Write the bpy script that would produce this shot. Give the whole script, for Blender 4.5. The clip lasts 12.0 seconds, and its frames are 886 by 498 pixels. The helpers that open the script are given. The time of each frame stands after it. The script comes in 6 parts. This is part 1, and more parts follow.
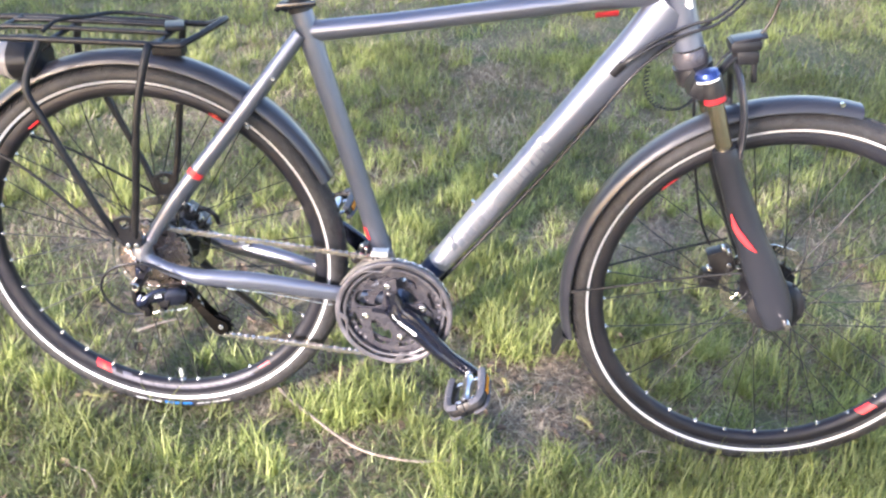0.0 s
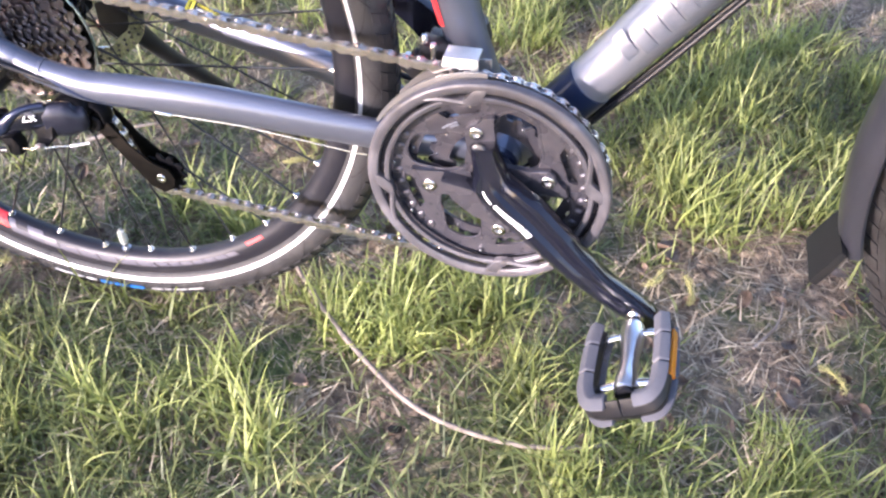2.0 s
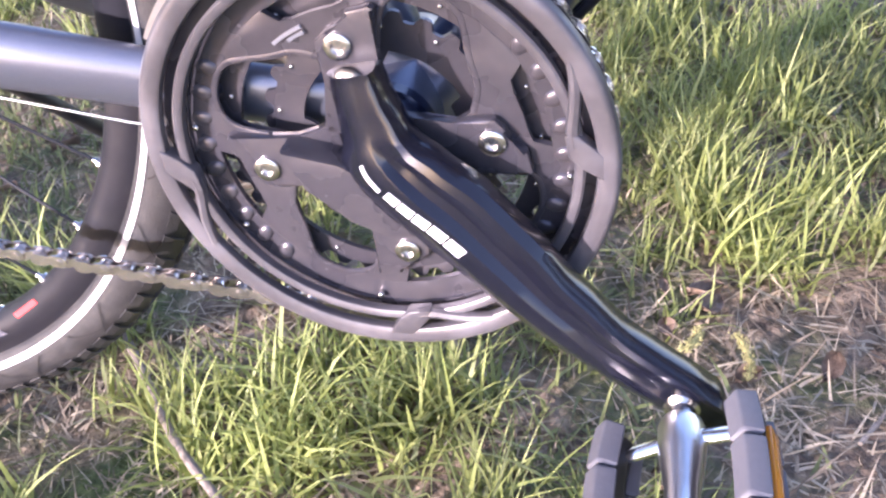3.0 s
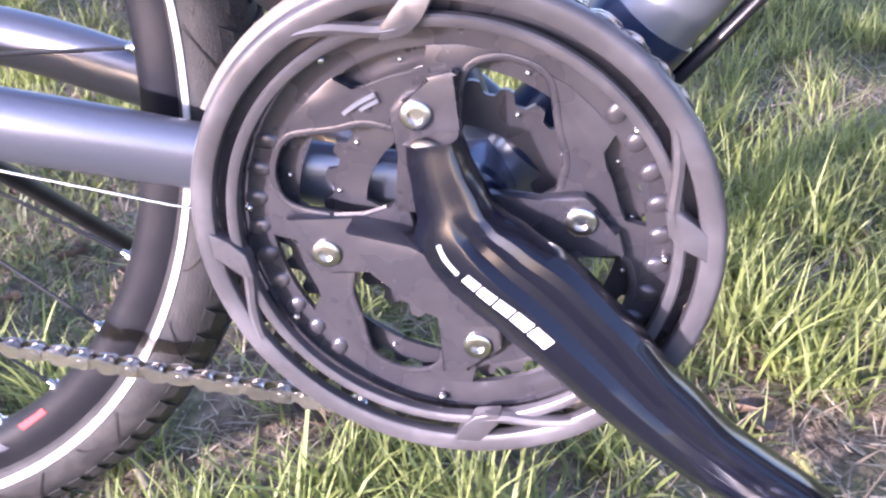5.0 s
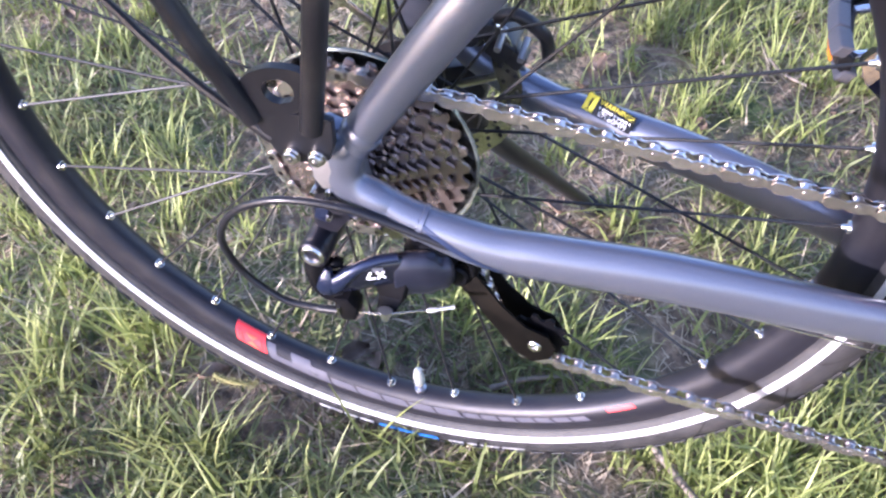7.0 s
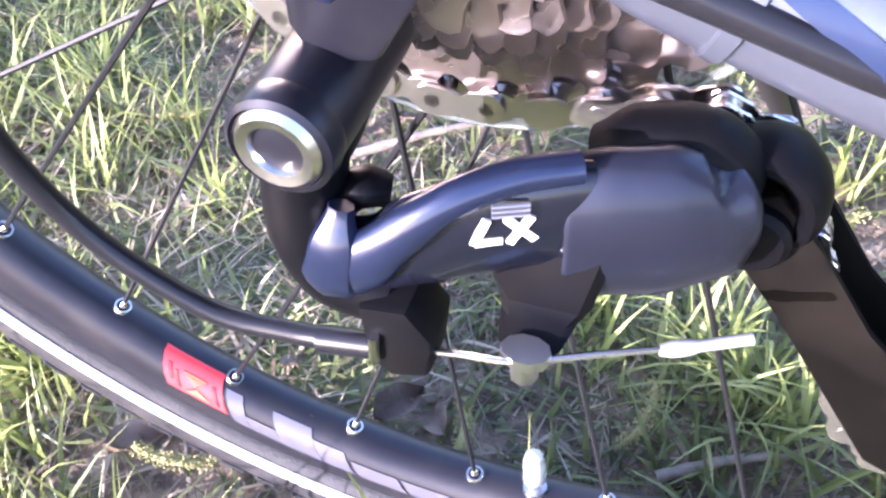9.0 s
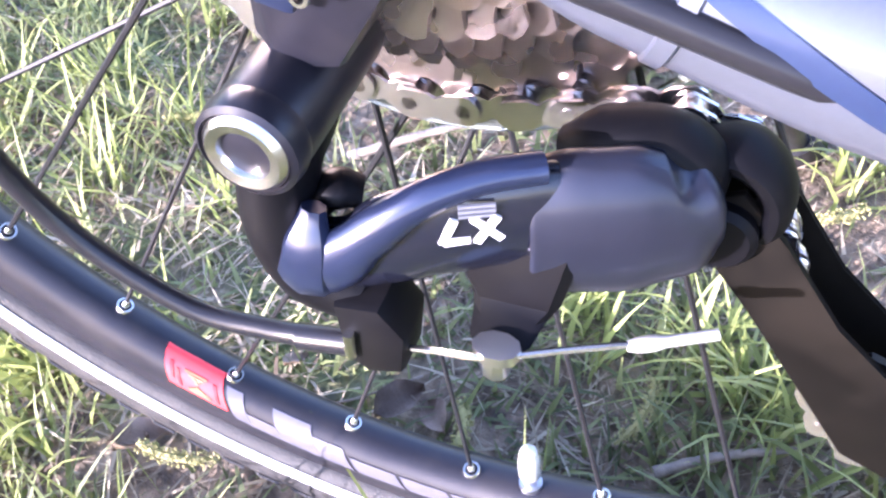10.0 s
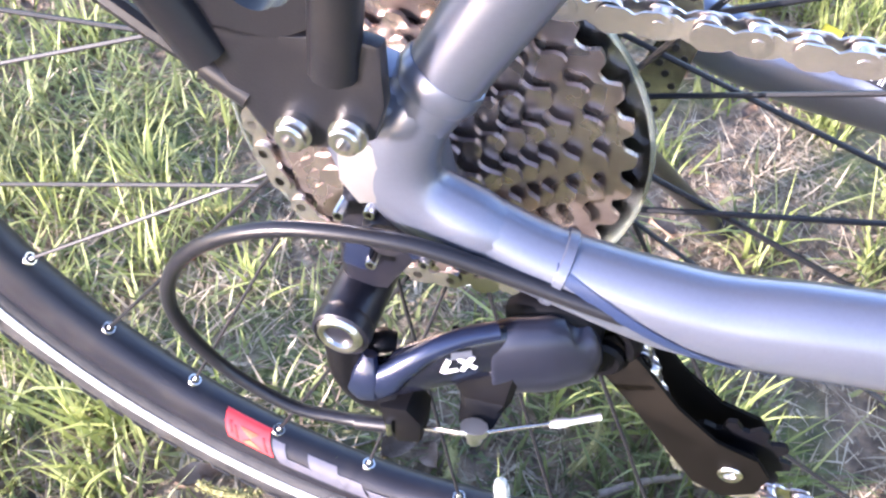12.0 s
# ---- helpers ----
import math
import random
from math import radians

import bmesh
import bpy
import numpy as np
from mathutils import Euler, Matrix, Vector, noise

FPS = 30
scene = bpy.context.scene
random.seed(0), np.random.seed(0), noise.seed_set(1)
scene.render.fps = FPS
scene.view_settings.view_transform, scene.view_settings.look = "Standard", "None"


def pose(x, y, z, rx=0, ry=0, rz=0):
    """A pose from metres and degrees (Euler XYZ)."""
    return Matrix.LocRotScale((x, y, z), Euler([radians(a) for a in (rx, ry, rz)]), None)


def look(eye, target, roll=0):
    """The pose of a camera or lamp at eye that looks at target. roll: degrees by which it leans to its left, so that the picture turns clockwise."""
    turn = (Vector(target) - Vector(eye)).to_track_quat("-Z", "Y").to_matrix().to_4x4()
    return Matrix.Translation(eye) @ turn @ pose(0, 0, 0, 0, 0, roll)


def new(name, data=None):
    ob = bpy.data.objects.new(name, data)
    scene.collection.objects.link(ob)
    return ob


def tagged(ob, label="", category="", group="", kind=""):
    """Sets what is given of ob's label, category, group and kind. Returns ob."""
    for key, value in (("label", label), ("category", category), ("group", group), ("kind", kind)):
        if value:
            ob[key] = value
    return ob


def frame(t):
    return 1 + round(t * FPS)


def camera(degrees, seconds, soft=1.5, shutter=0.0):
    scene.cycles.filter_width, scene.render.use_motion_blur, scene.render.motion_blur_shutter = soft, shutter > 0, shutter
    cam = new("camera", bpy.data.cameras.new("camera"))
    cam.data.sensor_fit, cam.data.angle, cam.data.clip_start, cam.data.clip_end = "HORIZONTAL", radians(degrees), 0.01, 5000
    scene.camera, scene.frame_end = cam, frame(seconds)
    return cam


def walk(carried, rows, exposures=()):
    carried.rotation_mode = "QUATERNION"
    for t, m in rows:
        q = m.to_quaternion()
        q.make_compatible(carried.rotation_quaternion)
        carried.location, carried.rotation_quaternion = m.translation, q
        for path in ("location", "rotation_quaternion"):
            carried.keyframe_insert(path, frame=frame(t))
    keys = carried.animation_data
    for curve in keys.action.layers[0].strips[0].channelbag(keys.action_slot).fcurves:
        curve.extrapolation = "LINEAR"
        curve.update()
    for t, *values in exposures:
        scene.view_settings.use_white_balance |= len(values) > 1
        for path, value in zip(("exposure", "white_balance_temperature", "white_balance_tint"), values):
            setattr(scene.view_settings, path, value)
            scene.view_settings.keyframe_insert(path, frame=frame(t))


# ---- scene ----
# x runs forward along the bicycle, y away from its chain side, z up from the turf; metres
cam = camera(51.21, 12.0, soft=2.4)
PATH = [
    (0, (0.6044, -1.3434, 1.2152), (0.5449, -0.4885, 0.6998), 2.55),
    (0.5, (0.5878, -1.1772, 1.1481), (0.4932, -0.3521, 0.5910), 2.63),
    (1, (0.5633, -0.9839, 1.0677), (0.4665, -0.2042, 0.4491), 2.46),
    (1.5, (0.5583, -0.7796, 0.9874), (0.4404, -0.0463, 0.3178), 1.81),
    (2, (0.5306, -0.5950, 0.8215), (0.3696, 0.0637, 0.0866), -0.17),
    (2.5, (0.5102, -0.4340, 0.6288), (0.3666, 0.2089, -0.1235), -0.98),
    (3, (0.5308, -0.3477, 0.5248), (0.3644, 0.3807, -0.1398), -2.58),
    (3.2, (0.5397, -0.3453, 0.5101), (0.3571, 0.4052, -0.1251), -3.51),
    (4.8, (0.5107, -0.3348, 0.4836), (0.3534, 0.4777, -0.0778), -1.80),
    (5, (0.4902, -0.3369, 0.4882), (0.3271, 0.4816, -0.0627), -1.32),
    (5.5, (0.4431, -0.3595, 0.5728), (0.2525, 0.4174, -0.0273), -1.53),
    (6, (0.3616, -0.4005, 0.7245), (0.1626, 0.2851, 0.0242), -1.50),
    (6.5, (0.2630, -0.4393, 0.7985), (0.0549, 0.1930, 0.0523), -1.30),
    (7, (0.1767, -0.3772, 0.7429), (-0.0310, 0.2264, -0.0269), -2.16),
    (7.2, (0.1565, -0.3382, 0.7105), (-0.0701, 0.2531, -0.0634), -3.90),
    (8.8, (0.0546, -0.1749, 0.4358), (-0.1784, 0.4233, -0.3310), -3.96),
    (9, (0.0535, -0.1654, 0.4246), (-0.1818, 0.4321, -0.3420), -3.76),
    (9.5, (0.0579, -0.1583, 0.4195), (-0.1875, 0.4329, -0.3488), -4.59),
    (10, (0.0626, -0.1655, 0.4281), (-0.1881, 0.4252, -0.3389), -5.26),
    (10.5, (0.0695, -0.1772, 0.4394), (-0.1906, 0.4163, -0.3223), -6.05),
    (11, (0.0769, -0.1868, 0.4591), (-0.1877, 0.4133, -0.2958), -6.40),
    (11.5, (0.0797, -0.1965, 0.4731), (-0.1762, 0.4134, -0.2769), -5.70),
    (12, (0.0831, -0.2218, 0.5530), (-0.1503, 0.3946, -0.1990), -4.87),
]
walk(cam, [(t, look(eye, target, roll)) for t, eye, target, roll in PATH], exposures=[(0, 2.26, 6230, 21), (2, 2.13, 6160, 28), (3, 2.18, 6030, 35), (5, 2.15, 5740, 37), (5.5, 2.03, 5730, 38), (6, 1.78, 5730, 35), (6.5, 1.88, 5740, 32), (7, 2.11, 5630, 32), (9, 2.83, 5650, 34), (10, 3.08, 5640, 34), (10.5, 3.1, 5640, 32), (11, 3.16, 5620, 32), (12, 2.8, 5920, 28)])
# ---------------------------------------------------------------- light
SUN_FROM = Vector((-0.72, -1.0, 0.34)).normalized()
world = bpy.data.worlds.new("sky")
scene.world = world
world.use_nodes = True
wn = world.node_tree.nodes
sky = wn.new("ShaderNodeTexSky")
sky.sky_type, sky.sun_disc = "NISHITA", False
sky.sun_elevation = math.asin(SUN_FROM.z)
sky.sun_rotation = math.atan2(SUN_FROM.x, SUN_FROM.y)
sky.air_density, sky.dust_density = 1.0, 1.2
world.node_tree.links.new(sky.outputs[0], wn["Background"].inputs[0])
wn["Background"].inputs[1].default_value = 0.15
sun_data = bpy.data.lights.new("sun", "SUN")
sun_data.energy, sun_data.angle, sun_data.color = 3.4, radians(0.6), (1.0, 0.93, 0.83)
sun = new("sun", sun_data)
sun.matrix_world = look(SUN_FROM * 30, (0, 0, 0))


# ---------------------------------------------------------------- materials
def mat(name, base, rough=0.5, metal=0.0, var=0.12, scale=60.0, bump=0.0, bump_scale=400.0, coat=0.0, per_object=0.0, second=None, second_scale=9.0, trans=0.0, alpha=1.0, rough_var=0.12):
    """Principled surface with colour variation at two sizes, uneven gloss and fine relief."""
    m = bpy.data.materials.new(name)
    m.use_nodes = True
    nt = m.node_tree
    n, ln = nt.nodes, nt.links
    b = n["Principled BSDF"]
    co = n.new("ShaderNodeTexCoord")
    fine = n.new("ShaderNodeTexNoise")
    fine.inputs["Scale"].default_value, fine.inputs["Detail"].default_value = scale, 5
    ln.new(co.outputs["Object"], fine.inputs["Vector"])
    wide = n.new("ShaderNodeTexNoise")
    wide.inputs["Scale"].default_value, wide.inputs["Detail"].default_value = second_scale, 3
    ln.new(co.outputs["Object"], wide.inputs["Vector"])
    mix = n.new("ShaderNodeMix")
    mix.data_type = "RGBA"
    mix.inputs[6].default_value = (*[c * (1 - var) for c in base], 1)
    mix.inputs[7].default_value = (*[min(1, c * (1 + var)) for c in base], 1)
    ln.new(fine.outputs["Fac"], mix.inputs[0])
    out = mix.outputs[2]
    if second:
        ramp = n.new("ShaderNodeMapRange")
        ramp.inputs[1].default_value, ramp.inputs[2].default_value = 0.48, 0.66
        ln.new(wide.outputs["Fac"], ramp.inputs[0])
        mx = n.new("ShaderNodeMix")
        mx.data_type = "RGBA"
        mx.inputs[7].default_value = (*second, 1)
        ln.new(ramp.outputs[0], mx.inputs[0])
        ln.new(out, mx.inputs[6])
        out = mx.outputs[2]
    if per_object:
        info = n.new("ShaderNodeObjectInfo")
        hsv = n.new("ShaderNodeHueSaturation")
        mr = n.new("ShaderNodeMapRange")
        mr.inputs[3].default_value, mr.inputs[4].default_value = 1 - per_object, 1 + per_object
        ln.new(info.outputs["Random"], mr.inputs[0])
        ln.new(mr.outputs[0], hsv.inputs["Value"])
        ln.new(out, hsv.inputs["Color"])
        out = hsv.outputs[0]
    ln.new(out, b.inputs["Base Color"])
    rr = n.new("ShaderNodeMapRange")
    rr.inputs[3].default_value, rr.inputs[4].default_value = max(0.02, rough - rough_var), min(1, rough + rough_var)
    ln.new(wide.outputs["Fac"], rr.inputs[0])
    ln.new(rr.outputs[0], b.inputs["Roughness"])
    b.inputs["Metallic"].default_value = metal
    b.inputs["Coat Weight"].default_value = coat
    b.inputs["Coat Roughness"].default_value = 0.12
    b.inputs["Transmission Weight"].default_value = trans
    if bump:
        grain = n.new("ShaderNodeTexNoise")
        grain.inputs["Scale"].default_value, grain.inputs["Detail"].default_value = bump_scale, 4
        ln.new(co.outputs["Object"], grain.inputs["Vector"])
        bp = n.new("ShaderNodeBump")
        bp.inputs["Strength"].default_value, bp.inputs["Distance"].default_value = bump, 0.002
        ln.new(grain.outputs["Fac"], bp.inputs["Height"])
        ln.new(bp.outputs[0], b.inputs["Normal"])
    return m


def blade_mat(name, dark, light, tip, rough=0.5, through_light=0.35):
    """Thin plant matter: each blade its own tone, some light passing through."""
    m = bpy.data.materials.new(name)
    m.use_nodes = True
    n, ln = m.node_tree.nodes, m.node_tree.links
    b = n["Principled BSDF"]
    geo = n.new("ShaderNodeNewGeometry")
    ramp = n.new("ShaderNodeValToRGB")
    e = ramp.color_ramp.elements
    e[0].color, e[1].color = (*dark, 1), (*tip, 1)
    mid = e.new(0.55)
    mid.color = (*light, 1)
    ln.new(geo.outputs["Random Per Island"], ramp.inputs[0])
    co = n.new("ShaderNodeTexCoord")
    patch = n.new("ShaderNodeTexNoise")
    patch.inputs["Scale"].default_value, patch.inputs["Detail"].default_value = 5.0, 4
    ln.new(co.outputs["Object"], patch.inputs["Vector"])
    mr = n.new("ShaderNodeMapRange")
    mr.inputs[1].default_value, mr.inputs[2].default_value = 0.3, 0.7
    mr.inputs[3].default_value, mr.inputs[4].default_value = 0.65, 1.3
    ln.new(patch.outputs["Fac"], mr.inputs[0])
    hsv = n.new("ShaderNodeHueSaturation")
    ln.new(mr.outputs[0], hsv.inputs["Value"])
    ln.new(ramp.outputs[0], hsv.inputs["Color"])
    ln.new(hsv.outputs[0], b.inputs["Base Color"])
    b.inputs["Roughness"].default_value = rough
    b.inputs["Specular IOR Level"].default_value = 0.5
    tr = n.new("ShaderNodeBsdfTranslucent")
    ln.new(hsv.outputs[0], tr.inputs["Color"])
    mix = n.new("ShaderNodeMixShader")
    mix.inputs[0].default_value = through_light
    ln.new(b.outputs[0], mix.inputs[1])
    ln.new(tr.outputs[0], mix.inputs[2])
    ln.new(mix.outputs[0], n["Material Output"].inputs[0])
    return m


PAINT = mat("satin_grey_paint", (0.146, 0.160, 0.210), 0.32, 0.66, var=0.06, scale=900, coat=0.35, second_scale=14, rough_var=0.06)
PAINT_FADE = PAINT.copy()
PAINT_FADE.name = "grey_paint_fading_to_silver"
fn, fl = PAINT_FADE.node_tree.nodes, PAINT_FADE.node_tree.links
fp = fn["Principled BSDF"].inputs["Base Color"]
f_old = fp.links[0].from_socket
f_xyz, f_map, f_mix = fn.new("ShaderNodeSeparateXYZ"), fn.new("ShaderNodeMapRange"), fn.new("ShaderNodeMix")
f_mix.data_type = "RGBA"
f_map.inputs[1].default_value, f_map.inputs[2].default_value, f_map.inputs[3].default_value, f_map.inputs[4].default_value = 0.515, 0.65, 1.0, 0.0
f_co = fn.new("ShaderNodeTexCoord")
fl.new(f_co.outputs["Object"], f_xyz.inputs[0])
fl.new(f_xyz.outputs[0], f_map.inputs[0])
fl.new(f_map.outputs[0], f_mix.inputs[0])
fl.new(f_old, f_mix.inputs[6])
f_mix.inputs[7].default_value = (0.30, 0.31, 0.36, 1)
fl.new(f_mix.outputs[2], fp)
NAVY = mat("navy_paint", (0.018, 0.03, 0.075), 0.35, 0.3, var=0.1, scale=600, coat=0.3)
LETTER = mat("pale_letter_print", (0.205, 0.215, 0.255), 0.4, 0.4, var=0.06, scale=300)
LETTER_DARK = mat("grey_letter_print", (0.18, 0.19, 0.23), 0.4, 0.4, var=0.06, scale=300)
CAGE = mat("satin_bright_plate", (0.72, 0.71, 0.70), 0.42, 0.75, var=0.06, scale=300)
ARC = mat("grey_steel_plate", (0.30, 0.29, 0.29), 0.4, 0.7, var=0.1, scale=300)
ORANGE_PRINT = mat("orange_red_print", (0.85, 0.12, 0.06), 0.42, var=0.1, scale=200)
RED_DARK = mat("dark_red_print", (0.36, 0.02, 0.026), 0.42, var=0.1, scale=200)
BLACKM = mat("black_anodised_metal", (0.013, 0.013, 0.019), 0.36, 0.3, var=0.2, scale=250, coat=0.1, second=(0.021, 0.020, 0.024), second_scale=60, rough_var=0.06)
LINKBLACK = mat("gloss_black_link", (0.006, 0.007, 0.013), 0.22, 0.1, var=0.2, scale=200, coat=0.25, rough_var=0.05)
# on the derailleur's link ridge and root this blue stands in for sky sheen
BLUEBLACK = mat("blue_black_lacquer_and_sheen", (0.016, 0.023, 0.055), 0.30, 0.5, var=0.15, scale=200, coat=0.5, rough_var=0.05)
RED = mat("red_print", (0.78, 0.045, 0.05), 0.42, var=0.1, scale=200)
ORANGE = mat("amber_reflector", (0.75, 0.25, 0.02), 0.25, var=0.15, scale=900, coat=0.6)
WHITE = mat("white_print", (0.8, 0.79, 0.78), 0.45, var=0.05, scale=300)
YELLOW = mat("yellow_print", (0.78, 0.66, 0.05), 0.5, var=0.05, scale=300)
BLUE = mat("blue_print", (0.02, 0.16, 0.5), 0.5, var=0.1, scale=300)
RUBBER = mat("tyre_rubber", (0.022, 0.021, 0.023), 0.60, var=0.25, scale=120, bump=0.25, bump_scale=900, second=(0.036, 0.034, 0.035), second_scale=70)
STRIPE = mat("reflective_stripe", (0.62, 0.61, 0.62), 0.4, 0.15, var=0.08, scale=400)
RIM = mat("black_anodised", (0.017, 0.017, 0.024), 0.44, 0.40, var=0.15, scale=300, second=(0.022, 0.021, 0.026), second_scale=60)
RIM_PRINT = mat("silver_rim_print", (0.092, 0.090, 0.114), 0.45, 0.2, var=0.15, scale=160)
BLACK = mat("black_plastic", (0.013, 0.013, 0.016), 0.36, var=0.2, scale=200, bump=0.06, bump_scale=1500, second=(0.026, 0.024, 0.024), second_scale=30)
GLOSS = mat("gloss_black_alloy", (0.008, 0.009, 0.017), 0.20, 0.25, var=0.2, scale=200, coat=0.4, rough_var=0.05)
ALLOY = mat("brushed_alloy", (0.66, 0.66, 0.68), 0.3, 1.0, var=0.06, scale=200, rough_var=0.05)
SATIN = mat("dark_grey_alloy", (0.076, 0.072, 0.086), 0.28, 0.50, var=0.15, scale=300, bump=0.03, bump_scale=1200, second=(0.100, 0.094, 0.106), second_scale=40)
GUARD = mat("grey_black_guard", (0.088, 0.083, 0.092), 0.34, 0.25, var=0.12, scale=250, bump=0.04, bump_scale=1200, second=(0.135, 0.128, 0.142), second_scale=35)
STEEL = mat("bright_steel", (0.62, 0.6, 0.58), 0.24, 1.0, var=0.1, scale=300)
CHROME = mat("polished_alloy", (0.74, 0.74, 0.76), 0.14, 1.0, var=0.06, scale=200, rough_var=0.06)
CHAIN = mat("oiled_chain_steel", (0.58, 0.54, 0.52), 0.24, 0.95, var=0.2, scale=250, per_object=0.2)
COG = mat("oily_sprocket_steel", (0.43, 0.36, 0.335), 0.28, 0.92, var=0.25, scale=150, second=(0.33, 0.27, 0.25), second_scale=60)
SPOKE = mat("black_spoke", (0.012, 0.012, 0.014), 0.45, 0.1, var=0.2, scale=300)
HOSE = mat("black_cable_housing", (0.011, 0.011, 0.014), 0.32, var=0.2, scale=200, coat=0.15)
GOLD = mat("bronze_stanchion", (0.25, 0.222, 0.165), 0.26, 0.9, var=0.1, scale=80)
BLUE_KNOB = mat("blue_anodised", (0.035, 0.06, 0.2), 0.3, 0.7, var=0.15, scale=300)
FENDER = mat("slate_fender", (0.032, 0.033, 0.043), 0.32, 0.1, var=0.08, scale=300, coat=0.15)
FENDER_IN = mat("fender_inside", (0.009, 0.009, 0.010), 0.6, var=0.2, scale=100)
GRIP = mat("grey_pedal_rubber", (0.092, 0.092, 0.108), 0.6, var=0.12, scale=300, bump=0.1, bump_scale=900)
for m in (BLACK, BLACKM, HOSE, SPOKE, FENDER_IN):
    m.node_tree.nodes["Principled BSDF"].inputs["Specular IOR Level"].default_value = 0.3
CLEAR_EDGE = mat("clear_plastic_edge", (0.42, 0.46, 0.41), 0.2, var=0.1, scale=200, trans=0.8)
CLEAR = bpy.data.materials.new("clear_plastic")
CLEAR.use_nodes = True
cn, cl = CLEAR.node_tree.nodes, CLEAR.node_tree.links
c_see, c_mix, c_fr, c_shine = cn.new("ShaderNodeBsdfTransparent"), cn.new("ShaderNodeMixShader"), cn.new("ShaderNodeFresnel"), cn.new("ShaderNodeBsdfGlossy")
c_shine.inputs["Roughness"].default_value = 0.1
c_see.inputs[0].default_value = (0.93, 0.95, 0.94, 1)
c_fr.inputs[0].default_value = 1.9
cl.new(c_fr.outputs[0], c_mix.inputs[0])
cl.new(c_see.outputs[0], c_mix.inputs[1])
cl.new(c_shine.outputs[0], c_mix.inputs[2])
cl.new(c_mix.outputs[0], cn["Material Output"].inputs[0])
FROST = mat("milky_cap", (0.62, 0.63, 0.58), 0.22, var=0.1, scale=300, trans=0.55)
DULL_LENS = mat("dull_lens", (0.2, 0.19, 0.19), 0.25, var=0.3, scale=60, coat=0.4)


# ---------------------------------------------------------------- mesh helpers
def part(name, bm, material, parent=None, label="", smooth=40):
    """Links a bmesh as one mesh object, under a thing or under a part."""
    bmesh.ops.recalc_face_normals(bm, faces=bm.faces)
    me = bpy.data.meshes.new(name)
    bm.to_mesh(me)
    bm.free()
    mats = material if isinstance(material, (list, tuple)) else [material]
    for m in mats:
        me.materials.append(m)
    if smooth:
        me.shade_smooth()
        me.set_sharp_from_angle(angle=radians(smooth))
    ob = new(name, me)
    ob.parent = parent
    if label:
        tagged(ob, label)
    return ob


def V(*a):
    return Vector(a)


def curve(pts, n=8):
    """Catmull-Rom through the points, n steps a span."""
    pts = [Vector(p) for p in pts]
    q = [2 * pts[0] - pts[1], *pts, 2 * pts[-1] - pts[-2]]
    out = []
    for i in range(1, len(q) - 2):
        a, b, c, d = q[i - 1:i + 3]
        for k in range(n):
            t = k / n
            out.append(0.5 * (2 * b + (c - a) * t + (2 * a - 5 * b + 4 * c - d) * t * t + (3 * b - a - 3 * c + d) * t ** 3))
    return out + [pts[-1]]


def spread(vals, n):
    """Values at the points of curve(), eased from one to the next."""
    out = []
    for a, b in zip(vals, vals[1:]):
        for k in range(n):
            t = k / n
            t = t * t * (3 - 2 * t)
            out.append(tuple(x + (y - x) * t for x, y in zip(a, b)) if isinstance(a, tuple) else a + (b - a) * t)
    return out + [vals[-1]]


def sweep(bm, pts, rad, seg=14, caps=True, ref=(0, 1, 0)):
    """A round or oval tube along the points; an oval is (in plane, sideways)."""
    pts = [Vector(p) for p in pts]
    if not isinstance(rad, list):
        rad = [rad] * len(pts)
    rings = []
    ref = Vector(ref)
    for i, p in enumerate(pts):
        t = (pts[min(i + 1, len(pts) - 1)] - pts[max(i - 1, 0)]).normalized()
        n = t.cross(ref)
        if n.length < 0.15:
            n = t.cross(Vector((1, 0, 0.3)))
        n.normalize()
        b = n.cross(t)
        ra, rb = rad[i] if isinstance(rad[i], tuple) else (rad[i], rad[i])
        rings.append([bm.verts.new(p + n * ra * math.cos(2 * math.pi * k / seg) + b * rb * math.sin(2 * math.pi * k / seg)) for k in range(seg)])
    for r, s in zip(rings, rings[1:]):
        for k in range(seg):
            bm.faces.new((r[k], r[(k + 1) % seg], s[(k + 1) % seg], s[k]))
    if caps:
        bm.faces.new(rings[0][::-1])
        bm.faces.new(rings[-1])
    return bm


def lathe(bm, prof, cx=0.0, cz=0.0, seg=32, closed=False, a0=0.0, a1=360.0):
    """Turns (radius, y) rows about the sideways axis through (cx, cz), all round or from angle a0 to a1."""
    full = abs(a1 - a0) > 359.9
    m = seg if full else seg + 1
    rings = []
    for r, y in prof:
        if r < 1e-6 and full:
            rings.append([bm.verts.new((cx, y, cz))] * m)
        else:
            rings.append([bm.verts.new((cx + r * math.cos(radians(a0 + (a1 - a0) * k / seg)), y, cz + r * math.sin(radians(a0 + (a1 - a0) * k / seg)))) for k in range(m)])
    pairs = list(zip(rings, rings[1:])) + ([(rings[-1], rings[0])] if closed else [])
    for r, s in pairs:
        for k in range(seg):
            j = (k + 1) % m
            q = [r[k], r[j], s[j], s[k]]
            q = [v for i, v in enumerate(q) if v not in q[:i]]
            if len(q) > 2:
                bm.faces.new(q)
    if closed and not full:
        bm.faces.new([r[0] for r in rings])
        bm.faces.new([r[-1] for r in rings][::-1])
    return bm


